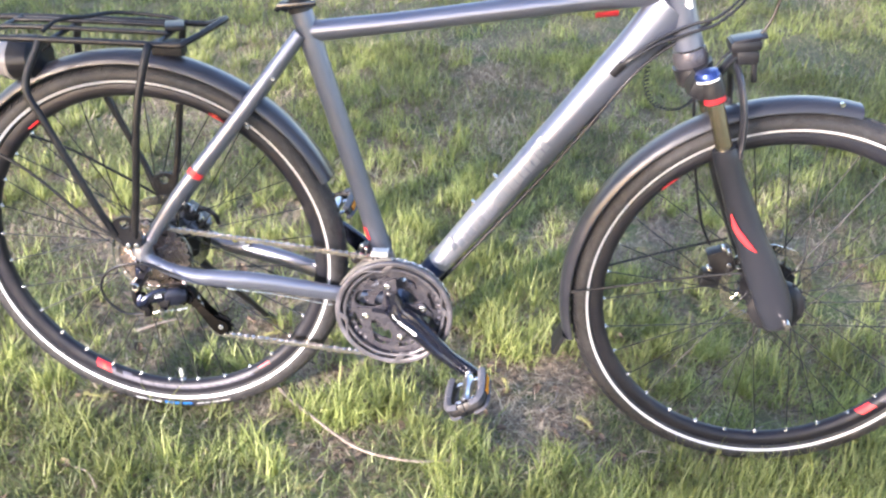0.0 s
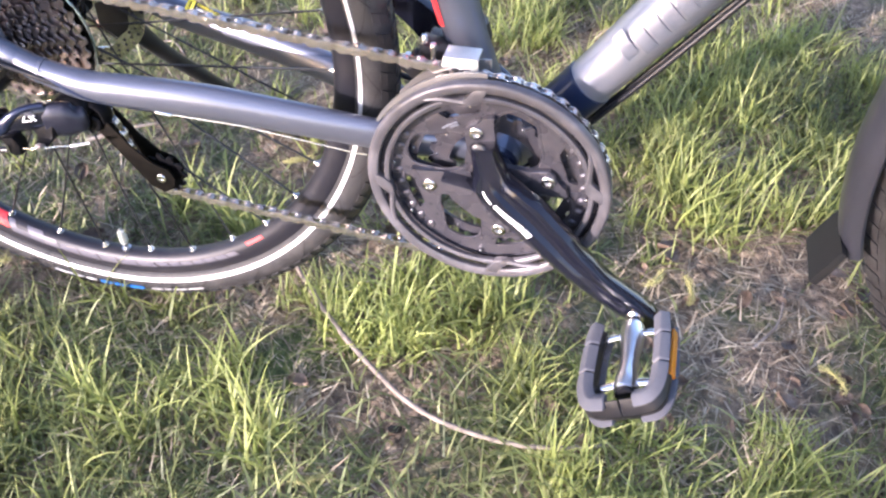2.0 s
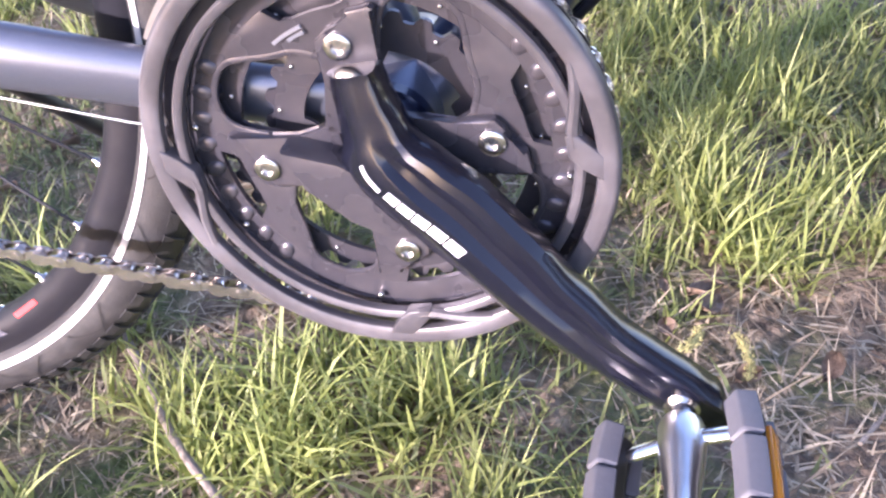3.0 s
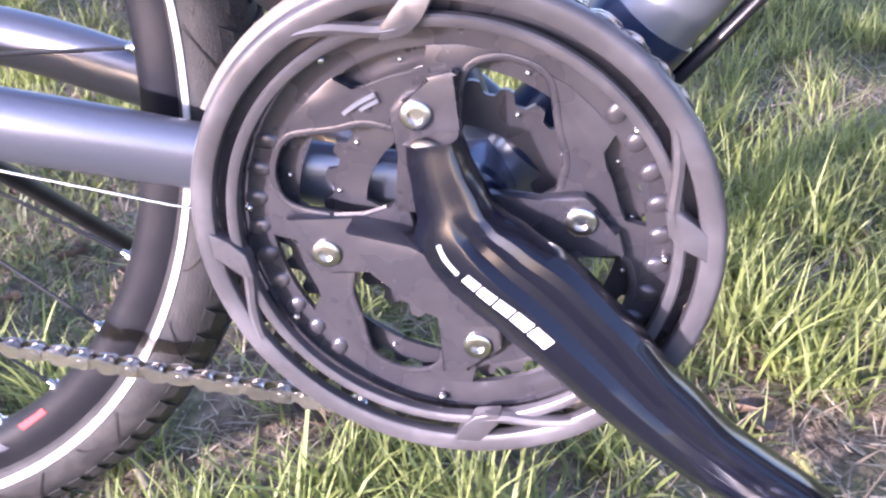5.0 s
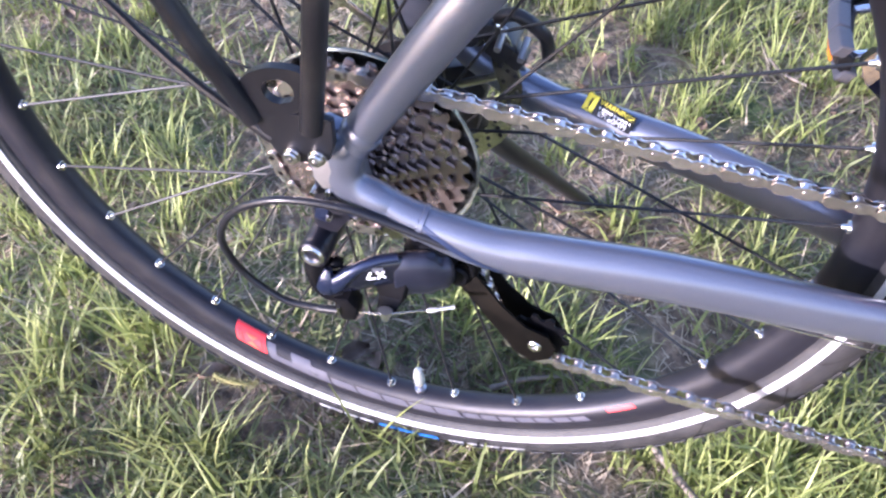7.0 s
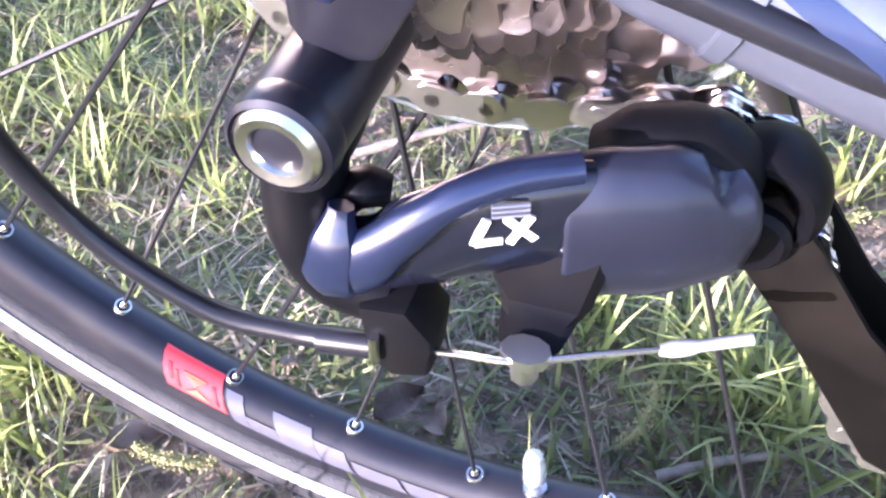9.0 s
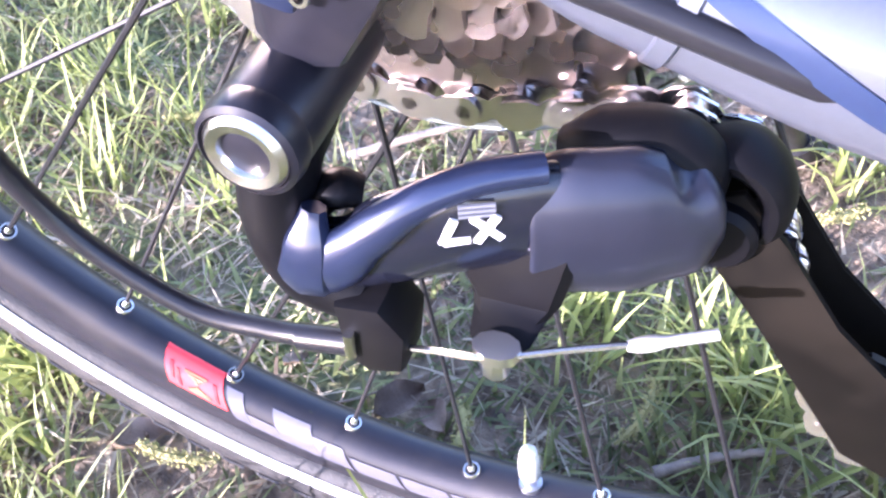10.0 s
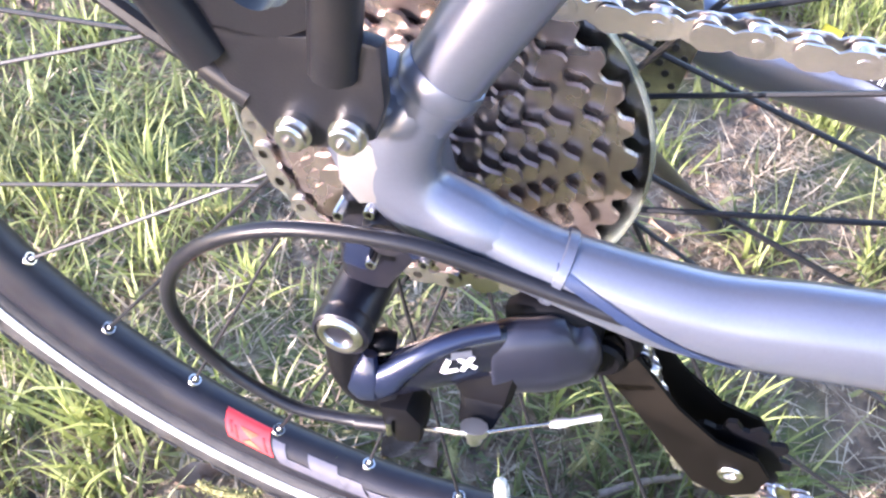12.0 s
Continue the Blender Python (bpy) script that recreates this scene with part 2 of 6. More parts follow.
def ring(bm, cx, cz, y0, y1, n, rin, rout, a0=0.0, a1=360.0):
    """A flat ring or sector of varying inner and outer radius, from y0 to y1."""
    full = abs(a1 - a0) > 359.9
    m = n if full else n + 1
    rows = []
    for k in range(m):
        a = a0 + (a1 - a0) * k / n
        c, s = math.cos(radians(a)), math.sin(radians(a))
        ri, ro = (f(a) if callable(f) else f for f in (rin, rout))
        rows.append([bm.verts.new((cx + r * c, y, cz + r * s)) for r, y in ((ri, y0), (ro, y0), (ro, y1), (ri, y1))])
    for k in range(n):
        a, b = rows[k], rows[(k + 1) % m]
        for i in range(4):
            bm.faces.new((a[i], a[(i + 1) % 4], b[(i + 1) % 4], b[i]))
    if not full:
        bm.faces.new(rows[0])
        bm.faces.new(rows[-1][::-1])
    return bm


def plate(bm, poly, y0, y1, bevel=0.0):
    """An outline in (x, z), given thickness from y0 to y1, with softened edges."""
    a = [bm.verts.new((x, y0, z)) for x, z in poly]
    b = [bm.verts.new((x, y1, z)) for x, z in poly]
    fs = [bm.faces.new(a), bm.faces.new(b[::-1])]
    for i in range(len(a)):
        j = (i + 1) % len(a)
        fs.append(bm.faces.new((a[j], a[i], b[i], b[j])))
    if bevel:
        es = {e for f in fs[:2] for e in f.edges}
        bmesh.ops.bevel(bm, geom=list(es), offset=bevel, segments=2, affect="EDGES", profile=0.6)
    return bm


def block(bm, at, size, turn=(0, 0, 0), bevel=0.0):
    """A block with rounded edges at a place, turned by degrees."""
    m = pose(*at, *turn) @ Matrix.Diagonal((*size, 1))
    vs = bmesh.ops.create_cube(bm, size=1, matrix=m)["verts"]
    if bevel:
        es = {e for v in vs for e in v.link_edges}
        bmesh.ops.bevel(bm, geom=list(es), offset=bevel, segments=2, affect="EDGES", profile=0.6)
    return bm


def bolt_mesh(bm, at, r, depth, socket=True, seg=14):
    """A socket-head bolt whose head faces the chain side."""
    x, y, z = at
    prof = [(0, y + depth), (r, y + depth), (r, y + 0.0006), (r * 0.85, y)]
    prof += [(r * 0.5, y), (r * 0.45, y + depth * 0.6), (0, y + depth * 0.6)] if socket else [(r * 0.5, y - r * 0.25), (0, y - r * 0.32)]
    return lathe(bm, prof, x, z, seg)


def mirrored(pts):
    return [(x, -y, z) for x, y, z in pts]


NEW = bmesh.new
# ---------------------------------------------------------------- the bicycle
LEAN_AWAY, PITCH = -3.0, -0.96
RA, FA, BB = (0.001, 0.348), (1.0765, 0.329), (0.4335, 0.287)
bike = tagged(new("bicycle"), "grey trekking bicycle with black fenders leaning on its kickstand in grass", "bicycle")
bike.matrix_world = pose(0, 0, 0, LEAN_AWAY, 0, 0) @ pose(RA[0], 0, RA[1], 0, PITCH, 0) @ pose(-RA[0], 0, -RA[1])


def add(name, bm, material, parent=None, label="", smooth=40):
    ob = part(name, bm, material, parent or bike, label, smooth)
    if ob.parent == bike:
        ob.matrix_local = SEAT[0]
    return ob


SEAT = [Matrix()]   # where the group of parts being built sits on the bicycle


def stay(name, pts, rad, material, parent=None, label="", n=6, seg=16):
    bm = NEW()
    r = spread(rad, n) if isinstance(rad, list) else rad
    sweep(bm, curve(pts, n), r, seg)
    return add(name, bm, material, parent, label)


# frame tubes, each swept along its line
frame_ob = stay("seat_tube", [(0.4345, 0, 0.275), (0.398, 0, 0.396), (0.335, 0, 0.605), (0.2864, 0, 0.765), (0.2785, 0, 0.792)], [(0.0195, 0.02), (0.0178, 0.0178), (0.0172, 0.0172), (0.0178, 0.0178), (0.0172, 0.0172)], PAINT, label="satin slate-grey seat tube")
stay("top_tube", [(0.290, 0, 0.752), (0.447, 0, 0.776), (0.690, 0, 0.817), (0.850, 0, 0.842)], [(0.0165, 0.0165), (0.0155, 0.017), (0.0165, 0.018), (0.021, 0.02)], PAINT)
down = stay("down_tube", [(0.4460, 0, 0.2830), (0.5060, 0, 0.3620), (0.5950, 0, 0.4840), (0.6850, 0, 0.6060), (0.7760, 0, 0.7300), (0.8400, 0, 0.8170)], [(0.021, 0.021), (0.0202, 0.0208), (0.0235, 0.0218), (0.0265, 0.0228), (0.0300, 0.0235), (0.035, 0.023)], PAINT_FADE, label="slate-grey oval down tube fading to silver", n=10, seg=24)
bm = NEW()
sweep(bm, [V(0.460, 0, 0.3010), V(0.503, 0, 0.3580)], [(0.0212, 0.0215), (0.0212, 0.0218)], 28)
add("lower_band", bm, NAVY, down, "navy blue band")
# plain light bars where the maker's name stands on the tube
d0, d1 = V(0.5300, 0, 0.3950), V(0.6770, 0, 0.5960)
along = (d1 - d0).normalized()
across = V(-along.z, 0, along.x)
for n in range(18):
    i = n / 17 * 8
    tall = n in (0, 16, 17)
    c = d0 + (d1 - d0) * ((n + 0.5) / 18) + across * (0.002 + 0.0035 * tall - 0.003 * (n in (6, 7)))
    bm = NEW()
    h = (0.0100, 0.0092, 0.0104)[n % 3] + (0.0045 if tall else 0)
    rows = []
    for s in range(7):
        q = -h + 2 * h * s / 6
        y = -(0.0214 + 0.0014 * i / 8) * math.sqrt(max(0.02, 1 - (q / (0.0212 + 0.0065 * i / 8)) ** 2)) - 0.0009
        rows.append([bm.verts.new(c + across * q + along * (e * 0.0056 + q * 0.15) + V(0, y, 0)) for e in (-1, 1)])
    for r, s in zip(rows, rows[1:]):
        bm.faces.new((r[0], r[1], s[1], s[0]))
    ex = bmesh.ops.extrude_face_region(bm, geom=bm.faces[:])
    bmesh.ops.translate(bm, vec=(0, 0.0006, 0), verts=[v for v in ex["geom"] if isinstance(v, bmesh.types.BMVert)])
    add("letter_bar", bm, LETTER_DARK if n < 8 else LETTER, down)

CS_R = [(0.425, -0.018, 0.288), (0.390, -0.026, 0.2930), (0.360, -0.031, 0.2975), (0.330, -0.037, 0.3035), (0.260, -0.050, 0.3185), (0.194, -0.061, 0.3310), (0.130, -0.071, 0.3380), (0.092, -0.0755, 0.3415), (0.052, -0.0775, 0.3530), (0.030, -0.078, 0.3640)]
SS_R = [(0.0150, -0.077, 0.394), (0.0230, -0.076, 0.407), (0.0830, -0.068, 0.494), (0.1530, -0.052, 0.583), (0.2170, -0.036, 0.667), (0.2800, -0.014, 0.751)]
cs_rad = [(0.0140, 0.009), (0.0143, 0.008), (0.0148, 0.0080), (0.0152, 0.0090), (0.0160, 0.0110), (0.0162, 0.0122), (0.0152, 0.0120), (0.0138, 0.0115), (0.0112, 0.0100), (0.0105, 0.0092)]
ss_rad = [(0.0095, 0.008), (0.0105, 0.009), (0.0125, 0.0095), (0.013, 0.0095), (0.0125, 0.0095), (0.011, 0.009)]
for side in (1, -1):
    f = (lambda p: p) if side == 1 else mirrored
    low = CS_R if side == 1 else [(x, y, z - 0.015 * min(1, max(0, (x - 0.03) / 0.08)) * (x < 0.41)) for x, y, z in CS_R]
    cs = stay("chainstay", f(low), cs_rad, PAINT, n=7, seg=18)
    ss = stay("seatstay", f(SS_R), ss_rad, PAINT, n=7, seg=18)
    bm = NEW()
    line, radii = curve(f(low), 7), spread(cs_rad, 7)
    e = next(n for n in range(len(line) - 1) if line[n].x >= 0.053 >= line[n + 1].x)
    p, q = line[e], line[e + 1]
    ra, rb = radii[e]
    sweep(bm, [p.lerp(q, h) for h in (0, 0.1, 0.6, 0.7)], [(ra, rb), (ra + 0.0007, rb + 0.0007), (ra + 0.0006, rb + 0.0006), (ra - 0.0003, rb - 0.0003)], 24)
    add("weld_collar", bm, PAINT, cs)
    bm = NEW()
    w0, w1 = (Vector(p) for p in f(SS_R)[1:3])
    sweep(bm, [w0.lerp(w1, h) for h in (-0.02, 0.0, 0.03, 0.05)], [(0.0106, 0.0091), (0.0116, 0.0100), (0.0116, 0.0100), (0.0108, 0.0092)], 24)
    add("weld_bead", bm, PAINT, ss)
    stay("dropout_lug", f([(0.0240, -0.0765, 0.4080), (0.0150, -0.0780, 0.3960), (0.0110, -0.0790, 0.3820), (0.0170, -0.0790, 0.3710), (0.0300, -0.0785, 0.3640), (0.0460, -0.0778, 0.3562)]), [(0.0080, 0.0068), (0.0112, 0.0092), (0.0125, 0.0090), (0.0118, 0.0095), (0.0113, 0.0100), (0.0085, 0.0075)], PAINT, n=5, seg=16)
    if side == 1:
        # dark painted sweep that winds from the collar down under the stay
        bm = NEW()
        rows = []
        for k in range(31):
            u = k / 30
            x = 0.056 + 0.092 * u
            e = next(n for n in range(len(line) - 1) if line[n].x >= x >= line[n + 1].x)
            w = (line[e].x - x) / (line[e].x - line[e + 1].x)
            c = line[e].lerp(line[e + 1], w)
            ra, rb = (radii[e][h] + (radii[e + 1][h] - radii[e][h]) * w + 0.0004 for h in (0, 1))
            mid, wide = -40 + 80 * min(1, u / 0.6) ** 0.8, 10.5 - 7 * u
            rows.append([bm.verts.new(c + V(0, -rb * math.cos(math.radians(mid + wide * h)), -ra * math.sin(math.radians(mid + wide * h)))) for h in (-1, -0.5, 0, 0.5, 1)])
        for r, t in zip(rows, rows[1:]):
            for h in range(4):
                bm.faces.new((r[h], r[h + 1], t[h + 1], t[h]))
        bmesh.ops.recalc_face_normals(bm, faces=bm.faces)
        add("paint_stripe", bm, NAVY, cs, "dark blue painted stripe")
        bm = NEW()
        p, q = V(0.1055, -0.0640, 0.5235), V(0.1120, -0.0625, 0.5320)
        sweep(bm, [p, q], [(0.0131, 0.0098)] * 2, 18, caps=False)
        for v in list(bm.verts):
            if v.co.y > -0.0625:
                bm.verts.remove(v)
        add("red_mark", bm, RED, ss)
        for c in ((0.240, -0.0420, 0.685), (0.198, -0.0540, 0.609)):
            bm = NEW()
            bolt_mesh(bm, c, 0.0035, 0.004)
            add("boss_bolt", bm, STEEL, ss)
# bridge between the chainstays, and the shell of the bottom bracket
bm = NEW()
sweep(bm, [V(0.385, -0.024, 0.2935), V(0.385, 0.024, 0.2935)], 0.009, 12, ref=(0, 0, 1))
add("chainstay_bridge", bm, PAINT)
bm = NEW()
lathe(bm, [(0, -0.037), (0.0205, -0.037), (0.0215, -0.035), (0.0215, 0.035), (0.0205, 0.037), (0, 0.037)], *BB, 28)
shell = add("bottom_bracket_shell", bm, PAINT)
bm = NEW()
lathe(bm, [(0.010, -0.050), (0.0185, -0.050), (0.0205, -0.0475), (0.0205, -0.044), (0.0228, -0.043), (0.0228, -0.037), (0.010, -0.037)], *BB, 32, closed=True)
add("bearing_cup", bm, BLUEBLACK, shell, "blue-black bearing cup")
# seat clamp and the foot of the seat post
bm = NEW()
sweep(bm, [V(0.2800, 0, 0.784), V(0.2750, 0, 0.803)], [(0.0195, 0.0195), (0.0195, 0.0195)], 20)
block(bm, (0.2555, 0, 0.790), (0.016, 0.026, 0.012), (0, 15, 0), 0.002)
clamp = add("seat_clamp", bm, BLACK)
bm = NEW()
lathe(bm, [(0, -0.028), (0.004, -0.028), (0.005, -0.02), (0.005, 0.03), (0, 0.03)], 0.2495, 0.790, 12)
block(bm, (0.2795, -0.027, 0.798), (0.062, 0.006, 0.009), (0, -8, 0), 0.0025)
add("clamp_lever", bm, GLOSS, clamp)
bm = NEW()
sweep(bm, [V(0.2775, 0, 0.795), V(0.2555, 0, 0.880)], 0.0155, 20)
add("seat_post", bm, BLACK)
# bottle bosses
for x, z, nx, nz in ((0.3765, 0.4945, 0.96, 0.27), (0.3950, 0.4330, 0.96, 0.27), (0.5960, 0.5240, -0.8, 0.6), (0.5620, 0.4750, -0.8, 0.6)):
    bm = NEW()
    b0 = V(x, 0, z) - V(nx, 0, nz) * 0.004
    sweep(bm, [b0, b0 + V(nx, 0, nz) * 0.010], 0.0042, 12)
    sweep(bm, [b0 + V(nx, 0, nz) * 0.010, b0 + V(nx, 0, nz) * 0.0135], 0.0034, 12)
    add("bottle_boss", bm, STEEL)
# red flashes on the seat tube and below the top tube
bm = NEW()
sweep(bm, [V(0.3955, 0, 0.4040), V(0.3885, 0, 0.4270)], [(0.0183, 0.0183)] * 2, 36, caps=False)
for v in list(bm.verts):
    q = (v.co - V(0.3920, 0, 0.4155)).dot(V(0.953, 0, 0.303))
    if v.co.y > 0.008 or q > -0.0085:
        bm.verts.remove(v)
add("red_flash", bm, RED, frame_ob)

# dropouts
for s in (1, -1):
    bm = NEW()
    poly = [(-0.012, 0.4060), (0.004, 0.4120), (0.016, 0.4080), (0.022, 0.390), (0.026, 0.362), (0.018, 0.350), (0.004, 0.352), (-0.004, 0.366), (-0.010, 0.386)]
    plate(bm, poly, -0.079 * s, -0.068 * s, 0.0015)
    drop = add("dropout", bm, PAINT)
    if s == 1:
        for x, z in ((-0.0070, 0.4025), (0.0072, 0.4040)):
            bm = NEW()
            bolt_mesh(bm, (x, -0.1000, z), 0.0040, 0.005)
            lathe(bm, [(0, -0.0970), (0.0049, -0.0970), (0.0049, -0.0945), (0.0044, -0.0945), (0.0044, -0.079), (0, -0.079)], x, z, 18)
            add("mount_bolt", bm, STEEL, drop)
        bm = NEW()
        plate(bm, [(-0.0020, 0.3930), (0.0080, 0.3940), (0.0130, 0.3860), (0.0110, 0.3740), (0.0020, 0.3720), (-0.0030, 0.3800)], -0.0875, -0.078, 0.0028)
        add("eyelet_block", bm, ARC, drop)
    else:
        bm = NEW()
        lathe(bm, [(0, 0.079), (0.0095, 0.079), (0.0095, 0.088), (0.006, 0.096), (0, 0.096)], 0.0, 0.345, 18)
        add("axle_lever", bm, BLACK, drop)


# ------------------------------------------------------------------ wheels
RIM_SIDE = [(0.2893, -0.0015), (0.2900, -0.0050), (0.2925, -0.0088), (0.2960, -0.0112), (0.3000, -0.0125)]


ROUND = Matrix.Diagonal((0.983, 1, 0.983, 1))


def rim_y(r):
    """Where the chain-side face of a rim lies at a radius."""
    rows = RIM_SIDE + [(0.3135, -0.0125)]
    for (r0, y0), (r1, y1) in zip(rows, rows[1:]):
        if r <= r1:
            return y0 + (y1 - y0) * max(0, r - r0) / (r1 - r0)
    return -0.0125


def wheel(name, at, yaw, phase, flange_r, ys, prints, label, front=False):
    w = NEW()
    half = RIM_SIDE + [(0.312, -0.0125), (0.3135, -0.0115)]
    lathe(w, half + [(r, -y) for r, y in half[::-1]], 0, 0, 128, closed=True)
    rim = add(name, w, RIM, label=label)
    rim.matrix_local = pose(at[0], 0, at[1], 0, 0, yaw) @ ROUND
    bm = NEW()
    prof = [(0.3115, -0.0115), (0.3145, -0.0155), (0.320, -0.0187), (0.3265, -0.0198), (0.333, -0.0188), (0.3395, -0.0152), (0.3445, -0.0092), (0.3468, -0.003), (0.3468, 0.003), (0.3445, 0.0092), (0.3395, 0.0152), (0.333, 0.0188), (0.3265, 0.0198), (0.320, 0.0187), (0.3145, 0.0155), (0.3115, 0.0115)]
    lathe(bm, prof, 0, 0, 160, closed=True)
    tyre = add("tyre", bm, RUBBER, rim, "black rubber tyre with a dusty tread")
    # tread: slanted shoulder lugs and a centre row, all one sheet of rubber
    bm = NEW()
    for k in range(116):
        a = 360 / 116 * k
        for sd in (1, -1):
            rows = []
            for i, (r, y) in enumerate(((0.3372, 0.0178), (0.3418, 0.0142), (0.3462, 0.0082))):
                da = 0.55 * i * sd
                rows.append([(r, y * sd, a + da - 0.95), (r, y * sd, a + da + 0.95)])
            vs = []
            for r, y, aa in [rows[0][0], rows[1][0], rows[2][0], rows[2][1], rows[1][1], rows[0][1]]:
                n = Vector((r - 0.327, y)).normalized() * 0.0008
                vs.append([bm.verts.new(((r + n.x * u) * math.cos(radians(aa)), y + n.y * u, (r + n.x * u) * math.sin(radians(aa)))) for u in (-0.3, 1)])
            bm.faces.new([v[1] for v in vs])
            for i in range(6):
                j = (i + 1) % 6
                bm.faces.new((vs[i][0], vs[j][0], vs[j][1], vs[i][1]))
        rr = 0.3484
        q = [bm.verts.new((rr * math.cos(radians(a + u)), y, rr * math.sin(radians(a + u)))) for u, y in ((-1.2, -0.005), (0.6, -0.0035), (1.2, 0.005), (-0.6, 0.0035))]
        p = [bm.verts.new(v.co * 0.99) for v in q]
        bm.faces.new(q)
        for i in range(4):
            j = (i + 1) % 4
            bm.faces.new((p[i], p[j], q[j], q[i]))
    tagged(add("tread", bm, RUBBER, rim, smooth=0), kind="stuff")
    for sd in (1, -1):
        bm = NEW()
        lathe(bm, [(0.3163, -0.0172 * sd), (0.3165, -0.0178 * sd), (0.3185, -0.0188 * sd), (0.3205, -0.0196 * sd), (0.3207, -0.0190 * sd)], 0, 0, 160)
        add("reflective_stripe", bm, STRIPE, rim, "pale reflective stripe")
    # fine slanted sipes in the side of the tyre
    bm = NEW()
    for k in range(52):
        rows = []
        for i in range(8):
            u = i / 7
            r = 0.3222 + 0.0158 * u
            y = -0.0200 + 0.0030 * max(0, (r - 0.3265) / 0.0115) ** 2
            a = radians(360 / 52 * k + (7.0 * u ** 1.7 if k % 2 else 1.0 - 4.0 * u))
            da = 0.0006 / r
            rows.append([bm.verts.new((r * math.cos(a + e), y - 0.0003, r * math.sin(a + e))) for e in (-da, da)])
        for p, q in zip(rows, rows[1:]):
            bm.faces.new((p[0], p[1], q[1], q[0]))
    tagged(add("sipe", bm, FENDER_IN, rim), kind="stuff")
    for a0, a1, r0, r1, m in prints:
        bm = NEW()
        lift = 0.0005 if m in (RED, RIM_PRINT) else 0.0009
        n = max(3, int((a1 - a0) * 1.5))
        rs = [r0] + [r for r, _ in RIM_SIDE if r0 + 0.0002 < r < r1 - 0.0002] + [r1]
        last = len(rs) - 1
        rows = []
        for i in range(n + 1):
            row = []
            for r in rs:
                a = radians(a0 + (a1 - a0) * i / n + (r - 0.2894) * 160)
                row.append([bm.verts.new(((r + 0.5 * e) * math.cos(a), rim_y(r) + e, (r + 0.5 * e) * math.sin(a))) for e in (-lift, 0.0006)])
            rows.append(row)
        for p, q in zip(rows, rows[1:]):
            for j in range(last):
                bm.faces.new((p[j][0], p[j + 1][0], q[j + 1][0], q[j][0]))
            for j in (0, last):
                bm.faces.new((p[j][0], q[j][0], q[j][1], p[j][1]))
        for p in (rows[0], rows[-1]):
            for j in range(last):
                bm.faces.new((p[j][0], p[j + 1][0], p[j + 1][1], p[j][1]))
        add("rim_print", bm, m, rim)
    # hub
    bm = NEW()
    f = flange_r
    prof = [(0, ys[0] - 0.030), (0.008, ys[0] - 0.030), (0.010, ys[0] - 0.004), (f, ys[0] - 0.003), (f + 0.004, ys[0]), (f, ys[0] + 0.003), (f * 0.6, ys[0] + 0.008), (f * 0.55, ys[1] - 0.008), (f, ys[1] - 0.003), (f + 0.004, ys[1]), (f, ys[1] + 0.003), (0.010, ys[1] + 0.004), (0.008, ys[1] + 0.024), (0, ys[1] + 0.024)]
    lathe(bm, prof, 0, 0, 36)
    add("hub", bm, GLOSS if not front else BLACK, rim, "black hub shell")
    # spokes in pairs, crossing, with bright nipples
    for k in range(32):
        a = phase + 11.25 * k
        sd = k % 2
        trail = 66 if (k // 2) % 2 else -66
        p = V(0.2892 * math.cos(radians(a)), 0.0012 * (2 * sd - 1), 0.2892 * math.sin(radians(a)))
        q = V(f * math.cos(radians(a + trail)), ys[sd] + 0.003 * (1 if (k // 2) % 2 else -1), f * math.sin(radians(a + trail)))
        bm = NEW()
        sweep(bm, [p, q], 0.00105, 6, ref=(0.3, 0.1, 1))
        add("spoke", bm, SPOKE, rim)
        d = (q - p).normalized()
        seat = Matrix.Translation(p) @ d.to_track_quat("Y", "Z").to_matrix().to_4x4()
        bm = NEW()
        lathe(bm, [(0.0040, -0.0020), (0.0040, 0.0007), (0.0036, 0.0013), (0.0028, 0.0013), (0.0026, 0.0006), (0.0026, -0.0008)], 0, 0, 16)
        bmesh.ops.transform(bm, matrix=seat, verts=bm.verts)
        add("eyelet", bm, STEEL, rim)
        bm = NEW()
        sweep(bm, [p - d * 0.001, p + d * 0.0040, p + d * 0.0048], [0.0020, 0.0017, 0.0011], 9, ref=(0.3, 0.1, 1))
        add("nipple", bm, STEEL, rim)
    return rim


rear_prints = [(-121.0, -115.4, 0.2894, 0.3000, RED), (-54.8, -50.0, 0.2935, 0.2968, RED), (58.8, 64.4, 0.2894, 0.2950, RED), (125.2, 130.0, 0.2935, 0.2968, RED)]
# stepped grey blocks, then a long band cut by slits
for a0, a1, r0 in ((-115.0, -113.4, 0.2908), (-113.35, -110.6, 0.2965), (-110.55, -106.9, 0.2908), (-106.85, -104.0, 0.2935)):
    rear_prints.append((a0, a1, r0, 0.3030, RIM_PRINT))
rear_prints += [(-103.6 + 4.6 * i, -99.4 + 4.6 * i, 0.2958, 0.3030, RIM_PRINT) for i in range(5)]
rear_prints += [(-80.4 + 3.1 * i, -77.7 + 3.1 * i, 0.2970, 0.3020, RIM_PRINT) for i in range(7)]
